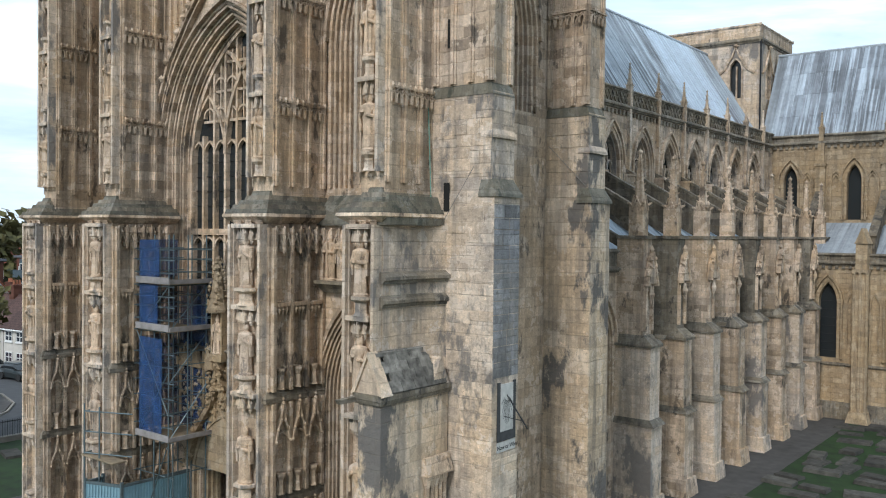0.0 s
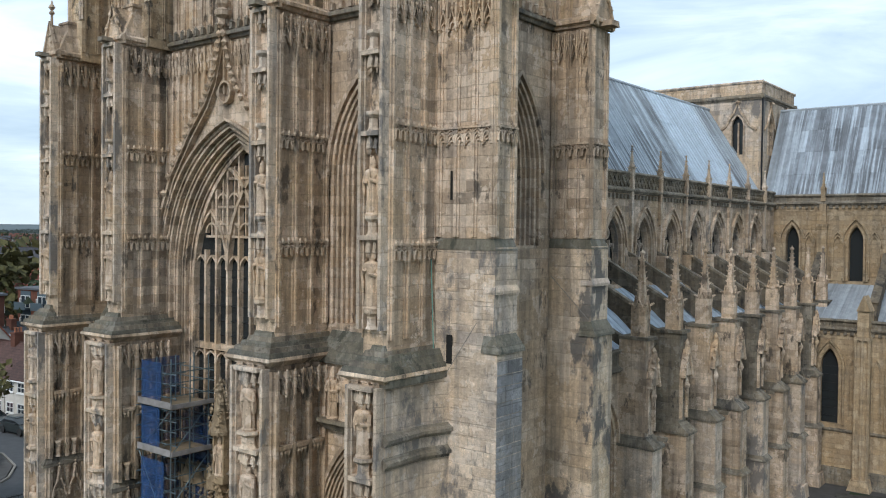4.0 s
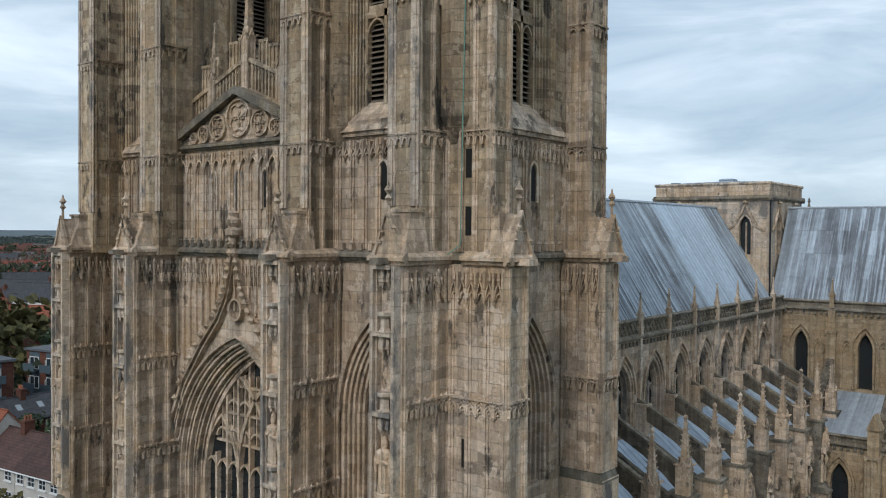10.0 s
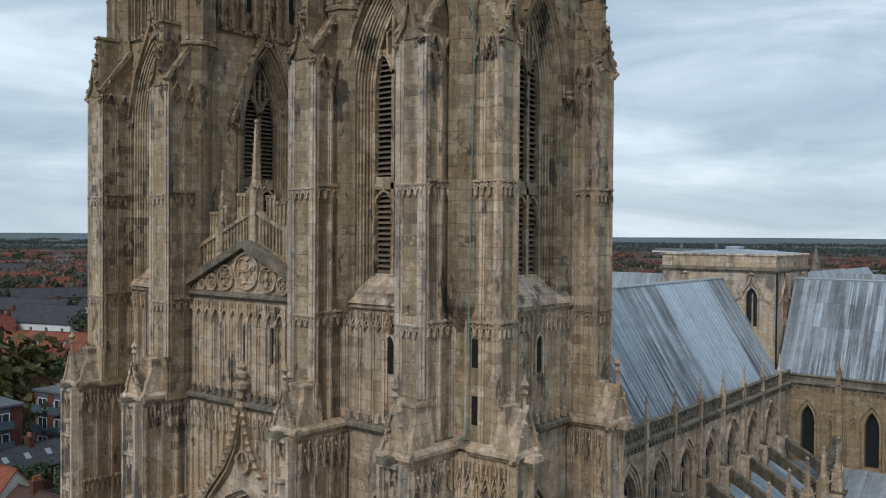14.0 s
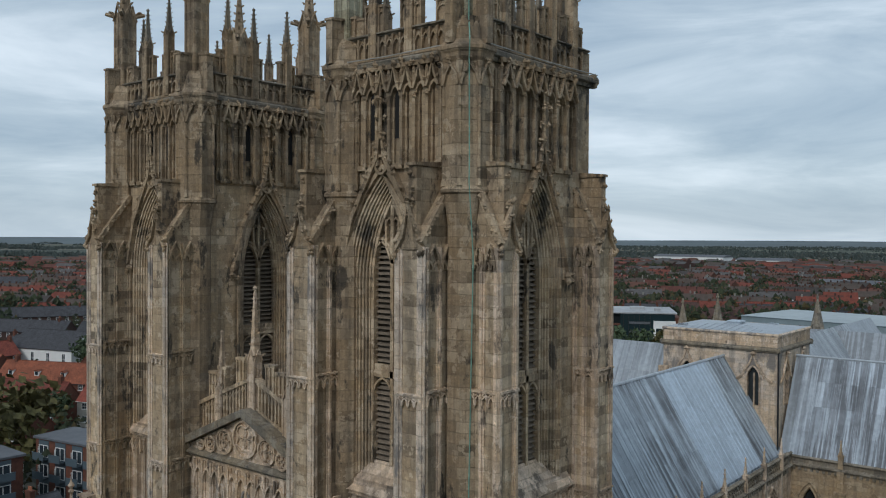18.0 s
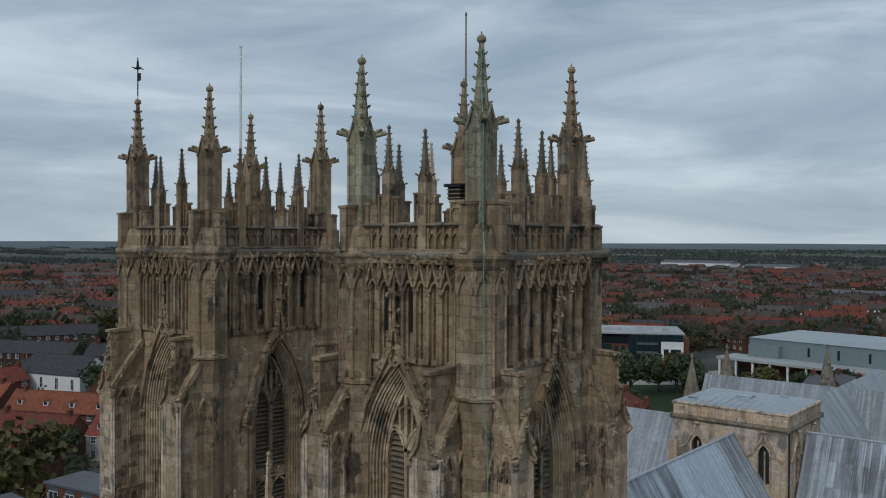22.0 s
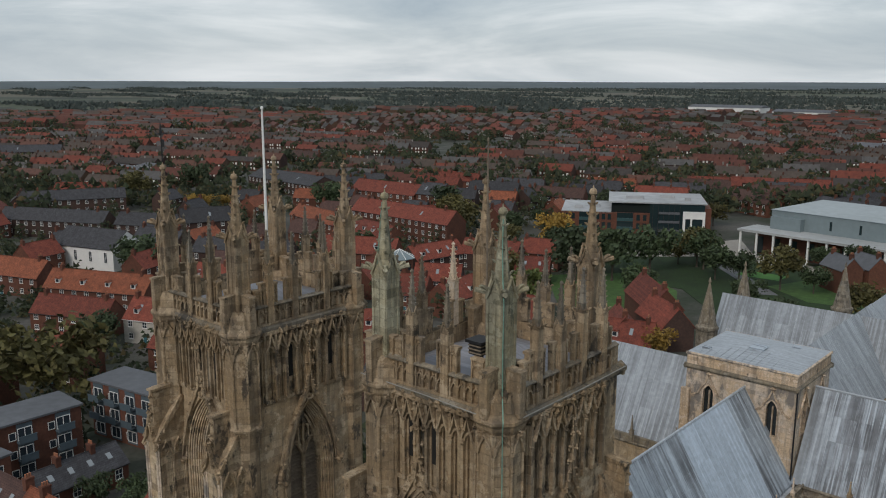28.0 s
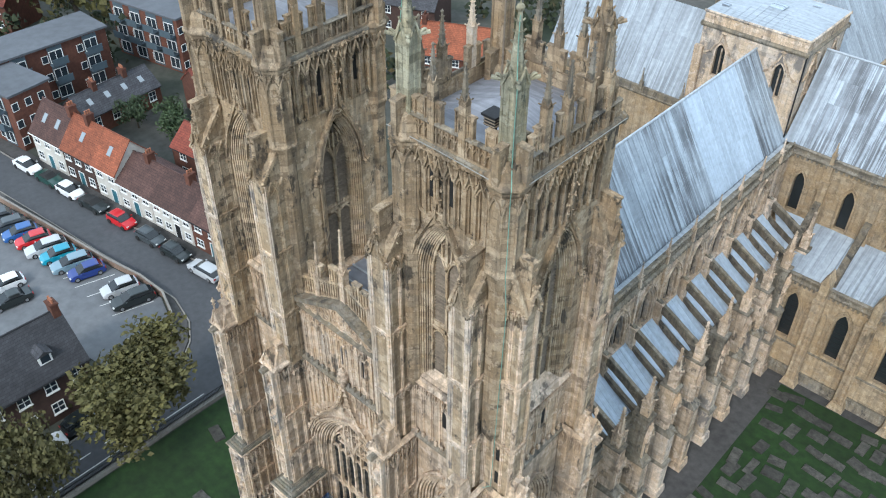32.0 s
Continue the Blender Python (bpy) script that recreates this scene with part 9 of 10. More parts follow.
for p0, p1, d, e1, r1, wm, rm, dm in near_list:
    L = math.hypot(p1[0] - p0[0], p1[1] - p0[1])
    house(p0, p1, d, e1, r1, wm, rm, f"{'red-roofed' if rm in (TILE_RED, TILE_ORANGE) else 'dark-roofed'} {'white' if wm is RENDER else 'brick'} house in the old town", 3 if e1 > 7 else 2, max(2, int(L / 3.2)), (0.1, 0.9) if L > 9 else (0.5,), rr.randint(0, 2), dormers=dm, group=HG)
# more old-town houses: four patterns repeated through the back streets
pats = []
for k, (wm, rm, e1, r1, L) in enumerate(((BRICK_RED, TILE_RED, 5.0, 8.6, 11.0), (BRICK_DARK, SLATE, 5.2, 8.8, 10.0), (BRICK_RED, TILE_ORANGE, 4.8, 8.2, 13.0), (BRICK_RED, TILE_BROWN, 5.2, 9.0, 9.0))):
    pats.append(house((-170 - 16 * k, 32), (-170 - 16 * k + L, 34), 7.5, e1, r1, wm, rm, "brick town house with tiled roof and chimneys", 2, 3, (0.06, 0.94), 0, group=HG, pots=False))
taken = [(-165 - 16 * k, 36) for k in range(4)] + [(-98, 25), (-102, 42), (-97, 14), (-86, 28), (-79, 40), (-68, 27), (-225, 96)]
for (x0, y0), (x1, y1), *rest in near_list:
    n = max(1, int(math.hypot(x1 - x0, y1 - y0) / 9))
    taken += [(x0 + (x1 - x0) * (k + 0.5) / n - (y1 - y0) * 0.12, y0 + (y1 - y0) * (k + 0.5) / n + (x1 - x0) * 0.12) for k in range(n)]
# octagonal brick building with a glazed lantern roof
octo = thing("octagonal_building", "octagonal red brick building with a ribbed grey lantern roof", "building")
part("wall", Mesh().turn(-143.6, 143.5, [(4.0, -0.1), (4.0, 7.0)], 8, math.pi / 8), BRICK_RED, octo)
part("roof", Mesh().turn(-143.6, 143.5, [(4.4, 6.9), (4.4, 7.1), (0.3, 9.2), (0.05, 9.4)], 8, math.pi / 8), CLAD, octo)
for k in range(8):
    a = math.pi / 8 + k * math.pi / 4
    part("roof_rib", Mesh().rod((-143.6 + 4.4 * math.cos(a), 143.5 + 4.4 * math.sin(a), 7.15), (-143.6, 143.5, 9.4), 0.09, 4), WHITE, octo)
    b = a + math.pi / 8
    fr = Face((-143.6 + 3.7 * math.cos(b), 143.5 + 3.7 * math.sin(b)), (-math.sin(b), math.cos(b)), (math.cos(b), math.sin(b)))
    for z in (0.9, 4.0):
        part("window", Mesh().lbox(fr, -0.5, 0.5, z, z + 1.6, 0.0, 0.05), PANE, octo)
made_h = 0
for k in range(6000):
    x, y = rr.uniform(-330, -60), rr.uniform(20, 300)
    if (x + 120) ** 2 / 190 ** 2 + (y - 120) ** 2 / 170 ** 2 > 1.0 or made_h > 40:
        continue
    if (x > -112 and 138 < y < 215) or (x > -150 and y > 205) or (x > -52) or (x > -95 and y < 45) or (x > -62 and y < 140) or (x < -118 and x > -150 and 188 < y < 210):
        continue
    if any(abs(x - a) < 12 and abs(y - b) < 11 for a, b in taken):
        continue
    taken.append((x, y))
    made_h += 1
    copy_thing(pats[rr.choice((0, 0, 1, 2, 3))], pose(x - 5, y - 3, 0, 0, 0, rr.choice((18, 25, 20, 108, -70)) + rr.uniform(-5, 5)))
# terraces a little further out: one thing each, sharing four patterns
terr = []
for k, (wm, rm, e1, r1) in enumerate(((BRICK_RED, TILE_RED, 5.2, 8.6), (BRICK_DARK, SLATE, 5.4, 8.8), (BRICK_RED, TILE_ORANGE, 5.0, 8.4), (BRICK_RED, TILE_BROWN, 5.4, 9.0))):
    terr.append(house((-300 - 40 * k, 330), (-277 - 40 * k, 330), 8.0, e1, r1, wm, rm, f"terrace of {'dark slate' if rm is SLATE else 'red tiled'} brick houses", 2, 7, (0.02, 0.34, 0.66, 0.98), 0, category="terrace", group="town terraces", pots=False))


class Town:
    def __init__(self):
        self.v, self.f, self.m = [], [], []

    def add(self, vs, fs, mi):
        k = len(self.v)
        self.v += vs
        self.f += [tuple(i + k for i in f) for f in fs]
        self.m += [mi] * len(fs)


def island_material(name, stops, rough=0.9):
    m, n, l, b = mat(name, rough)
    geo = n.new("ShaderNodeNewGeometry")
    r = ramp(n, stops)
    r.color_ramp.interpolation = "CONSTANT"
    l.new(geo.outputs["Random Per Island"], r.inputs["Fac"])
    t = noise_tex(n, l, geo.outputs["Position"], 0.5, 5, 0.65)
    rf = ramp(n, [(0.3, (0.7, 0.7, 0.7)), (0.7, (1.2, 1.2, 1.2))])
    l.new(t.outputs["Fac"], rf.inputs["Fac"])
    l.new(mixc(n, l, 1.0, r.outputs["Color"], rf.outputs["Color"], "MULTIPLY"), b.inputs["Base Color"])
    return m


FAR_WALL = island_material("far_walls", [(0.0, (0.0836, 0.0369, 0.0246)), (0.9, (0.246, 0.236, 0.212)), (0.45, (0.0541, 0.0295, 0.0246)), (0.75, (0.0984, 0.0541, 0.0344))])
FAR_ROOF = island_material("far_roofs", [(0.0, (0.156, 0.0394, 0.0246)), (0.86, (0.0861, 0.082, 0.0804)), (0.2, (0.0984, 0.0344, 0.0246)), (0.36, (0.0492, 0.041, 0.0377)), (0.52, (0.0738, 0.0558, 0.0459)), (0.74, (0.11, 0.05, 0.036))])
town = Town()
count = 0
CAM = (16.5, -21.5)
rr = random.Random(77)
for ring in range(4000):
    d = 170 + 1250 * (rr.random() ** 0.62)
    az = radians(rr.uniform(6, 76))
    x, y = CAM[0] - d * math.sin(az), CAM[1] + d * math.cos(az)
    blocked = (-330 < x < -30 and -20 < y < 300 and (x + 120) ** 2 / 190 ** 2 + (y - 120) ** 2 / 170 ** 2 < 1) or (-60 < x < 40 and y < 170)
    if -160 < x < 40 and 150 < y < 320:
        blocked = True
    if blocked:
        continue
    cell = (int(x // 34), int(y // 17))
    key = ("cell", cell)
    if key in SHEETS:
        continue
    SHEETS[key] = True
    dist_id = noise.noise(Vector((x * 0.006, y * 0.006, 0.3)))
    if dist_id < -0.28:
        continue
    spin = (0.35 if noise.noise(Vector((x * 0.004, y * 0.004, 7.7))) > 0 else -0.5) + rr.uniform(-0.06, 0.06)
    cx, cy = cell[0] * 34 + 17 + rr.uniform(-3, 3), cell[1] * 17 + 8 + rr.uniform(-2, 2)
    if d < 420 and count < 34:
        count += 1
        c = copy_thing(terr[(0 if dist_id > 0.05 else 1) if rr.random() < 0.6 else rr.choice((2, 3, 0))], pose(cx - 10, cy, 0, 0, 0, math.degrees(spin)))
        continue
    L, D, E1, R1 = rr.uniform(14, 30), rr.uniform(7, 9), rr.uniform(4.6, 6), rr.uniform(7.8, 9.5)
    ca, sa = math.cos(spin), math.sin(spin)

    def P(u, w, z):
        return (cx + u * ca - w * sa, cy + u * sa + w * ca, z)

    town.add([P(0, 0, -0.1), P(L, 0, -0.1), P(L, D, -0.1), P(0, D, -0.1), P(0, 0, E1), P(L, 0, E1), P(L, D, E1), P(0, D, E1), P(0, D / 2, R1 - 0.1), P(L, D / 2, R1 - 0.1)],
             [(0, 1, 5, 4), (1, 2, 6, 9, 5), (2, 3, 7, 6), (3, 0, 4, 8, 7)], 0)
    town.add([P(-0.2, -0.3, E1 - 0.2), P(L + 0.2, -0.3, E1 - 0.2), P(L + 0.2, D / 2, R1), P(-0.2, D / 2, R1), P(L + 0.2, D + 0.3, E1 - 0.2), P(-0.2, D + 0.3, E1 - 0.2)], [(0, 1, 2, 3), (3, 2, 4, 5)], 1)
    n = int(L / 5)
    for k in range(n):
        u = L * (k + 0.5) / n
        if d < 900:
            town.add([P(u - 0.5, D / 2 - 0.3, R1 - 0.5), P(u + 0.3, D / 2 - 0.3, R1 - 0.5), P(u + 0.3, D / 2 + 0.3, R1 - 0.5), P(u - 0.5, D / 2 + 0.3, R1 - 0.5), P(u - 0.5, D / 2 - 0.3, R1 + 1.1), P(u + 0.3, D / 2 - 0.3, R1 + 1.1), P(u + 0.3, D / 2 + 0.3, R1 + 1.1), P(u - 0.5, D / 2 + 0.3, R1 + 1.1)], [(4, 5, 6, 7), (0, 1, 5, 4), (1, 2, 6, 5), (2, 3, 7, 6), (3, 0, 4, 7)], 0)
            for z in (0.9, 3.4):
                for q in (-1.1, 1.0):
                    town.add([P(u + q - 0.5, -0.04, z), P(u + q + 0.5, -0.04, z), P(u + q + 0.5, -0.04, z + 1.3), P(u + q - 0.5, -0.04, z + 1.3), P(u + q - 0.5, 0.02, z), P(u + q + 0.5, 0.02, z), P(u + q + 0.5, 0.02, z + 1.3), P(u + q - 0.5, 0.02, z + 1.3)], [(0, 1, 2, 3), (3, 2, 6, 7), (0, 4, 5, 1)], 2)
data = bpy.data.meshes.new("distant_houses")
data.from_pydata(town.v, [], town.f)
for m_ in (FAR_WALL, FAR_ROOF, WHITE):
    data.materials.append(m_)
data.polygons.foreach_set("material_index", town.m)
tagged(new("distant_houses", data), "distant rows of red and slate roofed town houses", "houses", "", "stuff")
# far white sheds
for x, y, L, D, H in ((-583, 1240, 112, 40, 14), (-430, 1178, 75, 40, 12), (-172, 640, 60, 22, 9), (-482, 222, 64, 10, 6), (-478, 236, 58, 8, 6.5)):
    s = thing("warehouse", "long low white warehouse on the edge of town", "warehouse", "far sheds")
    part("wall", Mesh().box(x, x + L, y, y + D, -0.1, H * 0.75), WHITE, s)
    part("roof", Mesh().frus(x - 0.5, x + L + 0.5, y - 0.5, y + D + 0.5, H * 0.75, x, x + L, y + D * 0.4, y + D * 0.6, H), FELT, s)
# woods and garden trees in the distance
wood, woods = Town(), Town()
rr = random.Random(99)
for k in range(3700):
    d = 180 + 4200 * (rr.random() ** 2.2)
    az = radians(rr.uniform(4, 78))
    x, y = CAM[0] - d * math.sin(az), CAM[1] + d * math.cos(az)
    if (-330 < x < -30 and y < 300 and (x + 120) ** 2 / 190 ** 2 + (y - 120) ** 2 / 170 ** 2 < 1) or (-160 < x < 40 and 120 < y < 320) or (-60 < x < 40 and y < 120):
        continue
    if d < 1400 and noise.noise(Vector((x * 0.006, y * 0.006, 0.3))) > -0.05 and rr.random() < 0.12:
        continue
    big = d > 1400
    if big and rr.random() < 0.84:
        continue
    W = rr.uniform(50, 220) if big else rr.choice((rr.uniform(4, 8), rr.uniform(5, 9), rr.uniform(8, 15)))
    n = int(W * 0.8) if big else int(9 * W)
    Hh = rr.uniform(4, 8) if big else rr.uniform(6, 13)
    s = 4.0 if big else 1.4
    for j in range(n):
        u, w = rr.uniform(-1, 1), rr.uniform(-1, 1)
        px, py = (x + u * W, y + w * (8 if big else W)) if big else (x + u * W * 0.75, y + w * W * 0.75)
        pz = Hh * rr.uniform(0.15, 1) * (1 - 0.35 * abs(u))
        a, b = rr.uniform(0, 6.28), rr.uniform(0.2, 1.2)
        q = s * rr.uniform(0.7, 1.4)
        (woods if big else wood).add([(px - q * math.cos(a), py - q * math.sin(a), pz - q * 0.3), (px + q * math.sin(a) * 0.6, py - q * math.cos(a) * 0.6, pz - q * 0.5), (px + q * math.cos(a), py + q * math.sin(a), pz - q * 0.2), (px, py, pz + q * b)], [(0, 1, 3), (1, 2, 3), (2, 0, 3)], 0)
# garden trees and hedges between the old-town houses
made_t = 0
for k in range(3000):
    x, y = rr.uniform(-330, -60), rr.uniform(20, 300)
    if (x + 120) ** 2 / 190 ** 2 + (y - 120) ** 2 / 170 ** 2 > 1.0 or made_t > 330 or (x > -112 and 138 < y < 215) or x > -62 or (x > -95 and y < 45) or (x > -150 and y > 200):
        continue
    if any(abs(x - a) < 7.5 and abs(y - b) < 7 for a, b in taken):
        continue
    made_t += 1
    W, Hh = rr.uniform(1.6, 3.6), rr.uniform(3.5, 8.5)
    for j in range(60):
        u, w = rr.gauss(0, 0.5), rr.gauss(0, 0.5)
        px, py, pz = x + u * W, y + w * W, Hh * rr.uniform(0.1, 1.0) * (1 - 0.3 * min(1, abs(u)))
        a, b, q = rr.uniform(0, 6.28), rr.uniform(0.2, 1.0), rr.uniform(0.4, 0.9)
        wood.add([(px - q * math.cos(a), py - q * math.sin(a), pz - q * 0.3), (px + q * math.sin(a) * 0.6, py - q * math.cos(a) * 0.6, pz - q * 0.5), (px + q * math.cos(a), py + q * math.sin(a), pz - q * 0.2), (px, py, pz + q * b)], [(0, 1, 3), (1, 2, 3), (2, 0, 3)], 0)
# distance haze is mixed into the far woods' blue-green base colour
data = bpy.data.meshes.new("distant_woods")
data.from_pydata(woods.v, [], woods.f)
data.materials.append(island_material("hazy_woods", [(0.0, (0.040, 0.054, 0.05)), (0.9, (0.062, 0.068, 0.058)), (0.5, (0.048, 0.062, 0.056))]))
tagged(new("distant_woods", data), "woods beyond the town, distance haze tinted into their blue-green", "woods", "", "stuff")
data = bpy.data.meshes.new("distant_trees")
data.from_pydata(wood.v, [], wood.f)
data.materials.append(island_material("far_foliage", [(0.0, (0.022, 0.032, 0.014)), (0.9, (0.075, 0.056, 0.02)), (0.4, (0.032, 0.044, 0.018)), (0.7, (0.046, 0.05, 0.022))]))
tagged(new("distant_trees", data), "dark green garden trees and hedges across the town", "trees", "", "stuff")
# low hill band lifts the plain to the horizon; distance haze tints its colour
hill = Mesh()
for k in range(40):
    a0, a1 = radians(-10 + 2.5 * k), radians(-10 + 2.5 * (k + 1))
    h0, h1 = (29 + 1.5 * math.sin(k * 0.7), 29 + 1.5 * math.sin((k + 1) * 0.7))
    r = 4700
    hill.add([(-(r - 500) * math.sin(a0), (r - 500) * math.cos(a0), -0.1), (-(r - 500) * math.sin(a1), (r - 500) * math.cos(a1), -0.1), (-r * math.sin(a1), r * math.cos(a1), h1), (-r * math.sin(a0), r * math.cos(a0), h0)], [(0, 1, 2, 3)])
tagged(part("backdrop", hill, plain("hazy_hills", (0.09, 0.115, 0.125), 1.0, 0.2, 0.004, 0, 0)), "low hill backdrop along the horizon, distance haze tinted into its colour", "hills", "", "structure")

# ---- things close to the towers ----
# gabled stub buttress at the tower foot
SLAB = plain("grey_roof_slab_stone", (0.135, 0.125, 0.108), 0.95, 0.6, 4.0, 0, 0.6, 0.35)
st = thing("stub_buttress", "low stone buttress with a slab roof, patched and stained", "buttress")
part("wall", Mesh().box(-0.2, 0.68, -3.48, -0.4, 0, 8.4), STONE_STAIN, st)
me = Mesh()
me.box(-0.32, 0.8, -3.6, -0.38, 8.3, 8.46)
me.frus(-0.26, 0.74, -3.54, -0.39, 8.16, -0.32, 0.8, -3.6, -0.38, 8.3)
me.box(-0.3, 0.8, -3.6, -2.9, 3.6, 3.85)
part("moulding", me, STONE_DARK, st)
gf = west(-3.5)
part("gable", Mesh().prism(gf, [(-0.26, 8.46), (0.74, 8.46), (0.24, 9.5)], -0.3, 0.03), STONE_PALE, st)
part("gable_coping", Mesh().bar(gf, [(-0.34, 8.42), (0.24, 9.6), (0.82, 8.42)], 0.13, -0.32, 0.1), STONE_PALE, st)
ef = Face((0.76, -0.85), (0, 1), (1, 0))
part("gablet", Mesh().prism(ef, [(-0.42, 8.46), (0.42, 8.46), (0, 9.3)], -0.5, 0.0), STONE_PALE, st)
for side in (-1, 1):
    for j in range(4):
        for k in range(5):
            y0 = -3.2 + 0.56 * k + (0.2 if j % 2 else 0)
            y1 = min(y0 + 0.545, -0.62 - 0.2 * j)
            if y1 - y0 < 0.1 or (side < 0 and k > 1):
                continue
            a, b = 0.24 + side * (0.54 - 0.13 * j), 8.46 + 0.27 * j
            c = a - side * 0.15
            vs = [(a, y0, b), (a, y1, b), (c, y1, b + 0.31), (c, y0, b + 0.31)]
            vs += [(x + side * 0.035, y, z + 0.05) for x, y, z in vs]
            part("roof_slab", Mesh().add(vs, [(3, 2, 1, 0), (4, 5, 6, 7), (0, 1, 5, 4), (1, 2, 6, 5), (2, 3, 7, 6), (3, 0, 4, 7)]), SLAB, st)
part("roof_core", Mesh().prism(gf, [(-0.2, 8.44), (0.68, 8.44), (0.24, 9.42)], -2.7, -0.25), SLAB, st)
part("ridge_stone", Mesh().box(0.15, 0.33, -3.3, -1.2, 9.48, 9.6), SLAB, st)
me = Mesh()
for k in range(5):
    me.turn(0.74, -1.45 + 0.2 * k, [(0.11, 0.2), (0.09, 0.4), (0.09, 5.4), (0.14, 5.6), (0.16, 5.75)], 7)
me.frus(0.55, 0.95, -1.65, -0.4, 5.75, 0.55, 0.8, -1.6, -0.45, 6.3)
part("shaft_cluster", me, STONE, st, "broken cluster of slender shafts")
me = Mesh()
me.frus(-0.35, -0.2, -4.2, -3.4, 8.2, -0.35, -0.2, -4.3, -3.4, 8.34)
part("gargoyle", me, STONE_DARK, st)

# painted sundial
sd = thing("sundial", "painted sundial plate with an iron gnomon on the ashlar", "sundial")
S3 = south(2.305)
PLATE = plain("weathered_white_dial", (0.50, 0.48, 0.44), 0.8, 0.2, 5)
part("dial_plate", Mesh().lbox(S3, 0.1, 0.78, 7.05, 8.5, 0.0, 0.03), PLATE, sd)
part("border", Mesh().lbox(S3, -0.06, 0.1, 6.85, 8.56, 0.0, 0.02).lbox(S3, 0.78, 0.94, 6.85, 8.56, 0.0, 0.02).lbox(S3, -0.06, 0.94, 6.75, 7.05, 0.0, 0.022), plain("black_dial_border", (0.05, 0.05, 0.05), 0.8, 0.3, 6), sd)
part("gnomon", Mesh().rod((2.33, 0.44, 8.15), (2.98, 0.62, 7.15), 0.022, 6).rod((2.33, 0.3, 7.5), (2.85, 0.6, 7.38), 0.014, 5), IRON, sd)
part("motto_band", Mesh().lbox(S3, -0.06, 0.94, 6.42, 6.73, 0.0, 0.012), PLATE, sd)
cu = bpy.data.curves.new("motto", "FONT")
cu.body = "Now or When"
cu.size = 0.19
cu.extrude = 0.002
cu.materials.append(IRON)
tx = new("motto", cu)
tx.parent = sd
tx.matrix_basis = Matrix(((0, 0, 1, 2.322), (1, 0, 0, -0.05), (0, 1, 0, 6.5), (0, 0, 0, 1)))
me = Mesh()
for k in range(9):
    a = math.pi * (1.08 + 0.105 * k)
    me.bar(S3, [(0.44 + 0.12 * math.cos(a), 8.1 + 0.12 * math.sin(a)), (0.44 + 0.3 * math.cos(a), max(7.15, 8.1 + 0.85 * math.sin(a)))], 0.012, 0.03, 0.034)
part("hour_line", me, IRON, sd)

# green lightning conductor from pinnacle to ground
pts = [(-0.02, 0.06, 51.0), (0.06, -0.06, 50.0), (0.16, -0.14, 49.0), (0.3, -0.26, 48.3), (0.27, -0.24, 46.8), (0.29, -0.25, 45.2), (0.55, -0.55, 44.75), (0.66, -0.68, 44.5), (0.52, -0.52, 44.0), (0.53, -0.5, 41.0), (0.6, -0.6, 40.2), (0.5, -0.24, 37.9), (0.3, -0.24, 25.8), (-0.3, -0.55, 25.3), (-0.35, -0.36, 24.8), (-0.35, -0.36, 17.8), (-0.2, -0.42, 17.2), (0.0, -0.42, 13.0), (0.25, -0.42, 9.8), (1.0, -0.46, 1.2), (1.1, -0.8, 0.0)]
me = Mesh()
for a, b in zip(pts, pts[1:]):
    me.rod(a, b, 0.02, 5)
tagged(part("lightning_conductor", me, COPPER), "thin green copper conductor down the tower corner", "lightning conductor", "conductors")
me = Mesh().rod((-5.6, 0.2, 51.0), (-5.6, 0.05, 49.9), 0.02, 5).rod((-5.6, 0.05, 49.9), (-5.58, -0.1, 48.9), 0.02, 5).rod((-5.58, -0.1, 48.9), (-5.63, -0.1, 47.0), 0.02, 5).rod((-5.63, -0.1, 47.0), (-5.58, -0.25, 45.3), 0.02, 5)
tagged(part("lightning_conductor", me, COPPER), "thin green copper conductor on the pinnacle", "lightning conductor", "conductors")
me = Mesh()
for a, b in (((0.3, -0.45, 13.2), (1.6, -0.42, 15.1)), ((2.2, -0.3, 16.2), (2.25, -0.45, 14.9)), ((0.55, 5.6, 16.3), (2.1, 5.62, 14.8))):
    me.rod(a, b, 0.011, 4)
tagged(part("cable", me, plain("grey_cable", (0.2, 0.19, 0.17), 0.8, 0.2, 4)), "thin grey cable strung across the ashlar", "cable")

me = Mesh()
for a, b in (((-6.2, -0.42, 44.55), (-3.2, -0.42, 44.5)), ((-3.2, -0.42, 44.5), (-0.3, -0.6, 44.5)), ((-0.3, -0.6, 44.5), (0.82, 0.2, 44.5)), ((0.82, 0.2, 44.5), (0.8, 3.6, 44.47)), ((0.8, 3.6, 44.47), (0.8, 6.9, 44.52))):
    me.rod(a, b, 0.022, 4)
tagged(part("cable", me, plain("weathered_cable", (0.3, 0.29, 0.26), 0.8, 0.2, 4)), "thin pale cable round the tower cornice", "cable")

# weather vane on the north-west pinnacle
wv = thing("weather_vane", "iron weather vane and cross on a pinnacle", "weather vane")
vx, vy = -20.05, 0.15
part("rod", Mesh().rod((vx, vy, 51.5), (vx, vy, 53.2), 0.03, 5), IRON, wv)
part("arm", Mesh().rod((vx - 0.3, vy, 52.8), (vx + 0.3, vy, 52.8), 0.025, 5).rod((vx, vy - 0.3, 52.8), (vx, vy + 0.3, 52.8), 0.025, 5), IRON, wv)
part("vane", Mesh().box(vx + 0.03, vx + 0.25, vy - 0.01, vy + 0.01, 52.2, 52.55), IRON, wv)
part("ball", Mesh().turn(vx, vy, [(0.02, 53.13), (0.08, 52.75), (0.02, 53.3)], 7), IRON, wv)

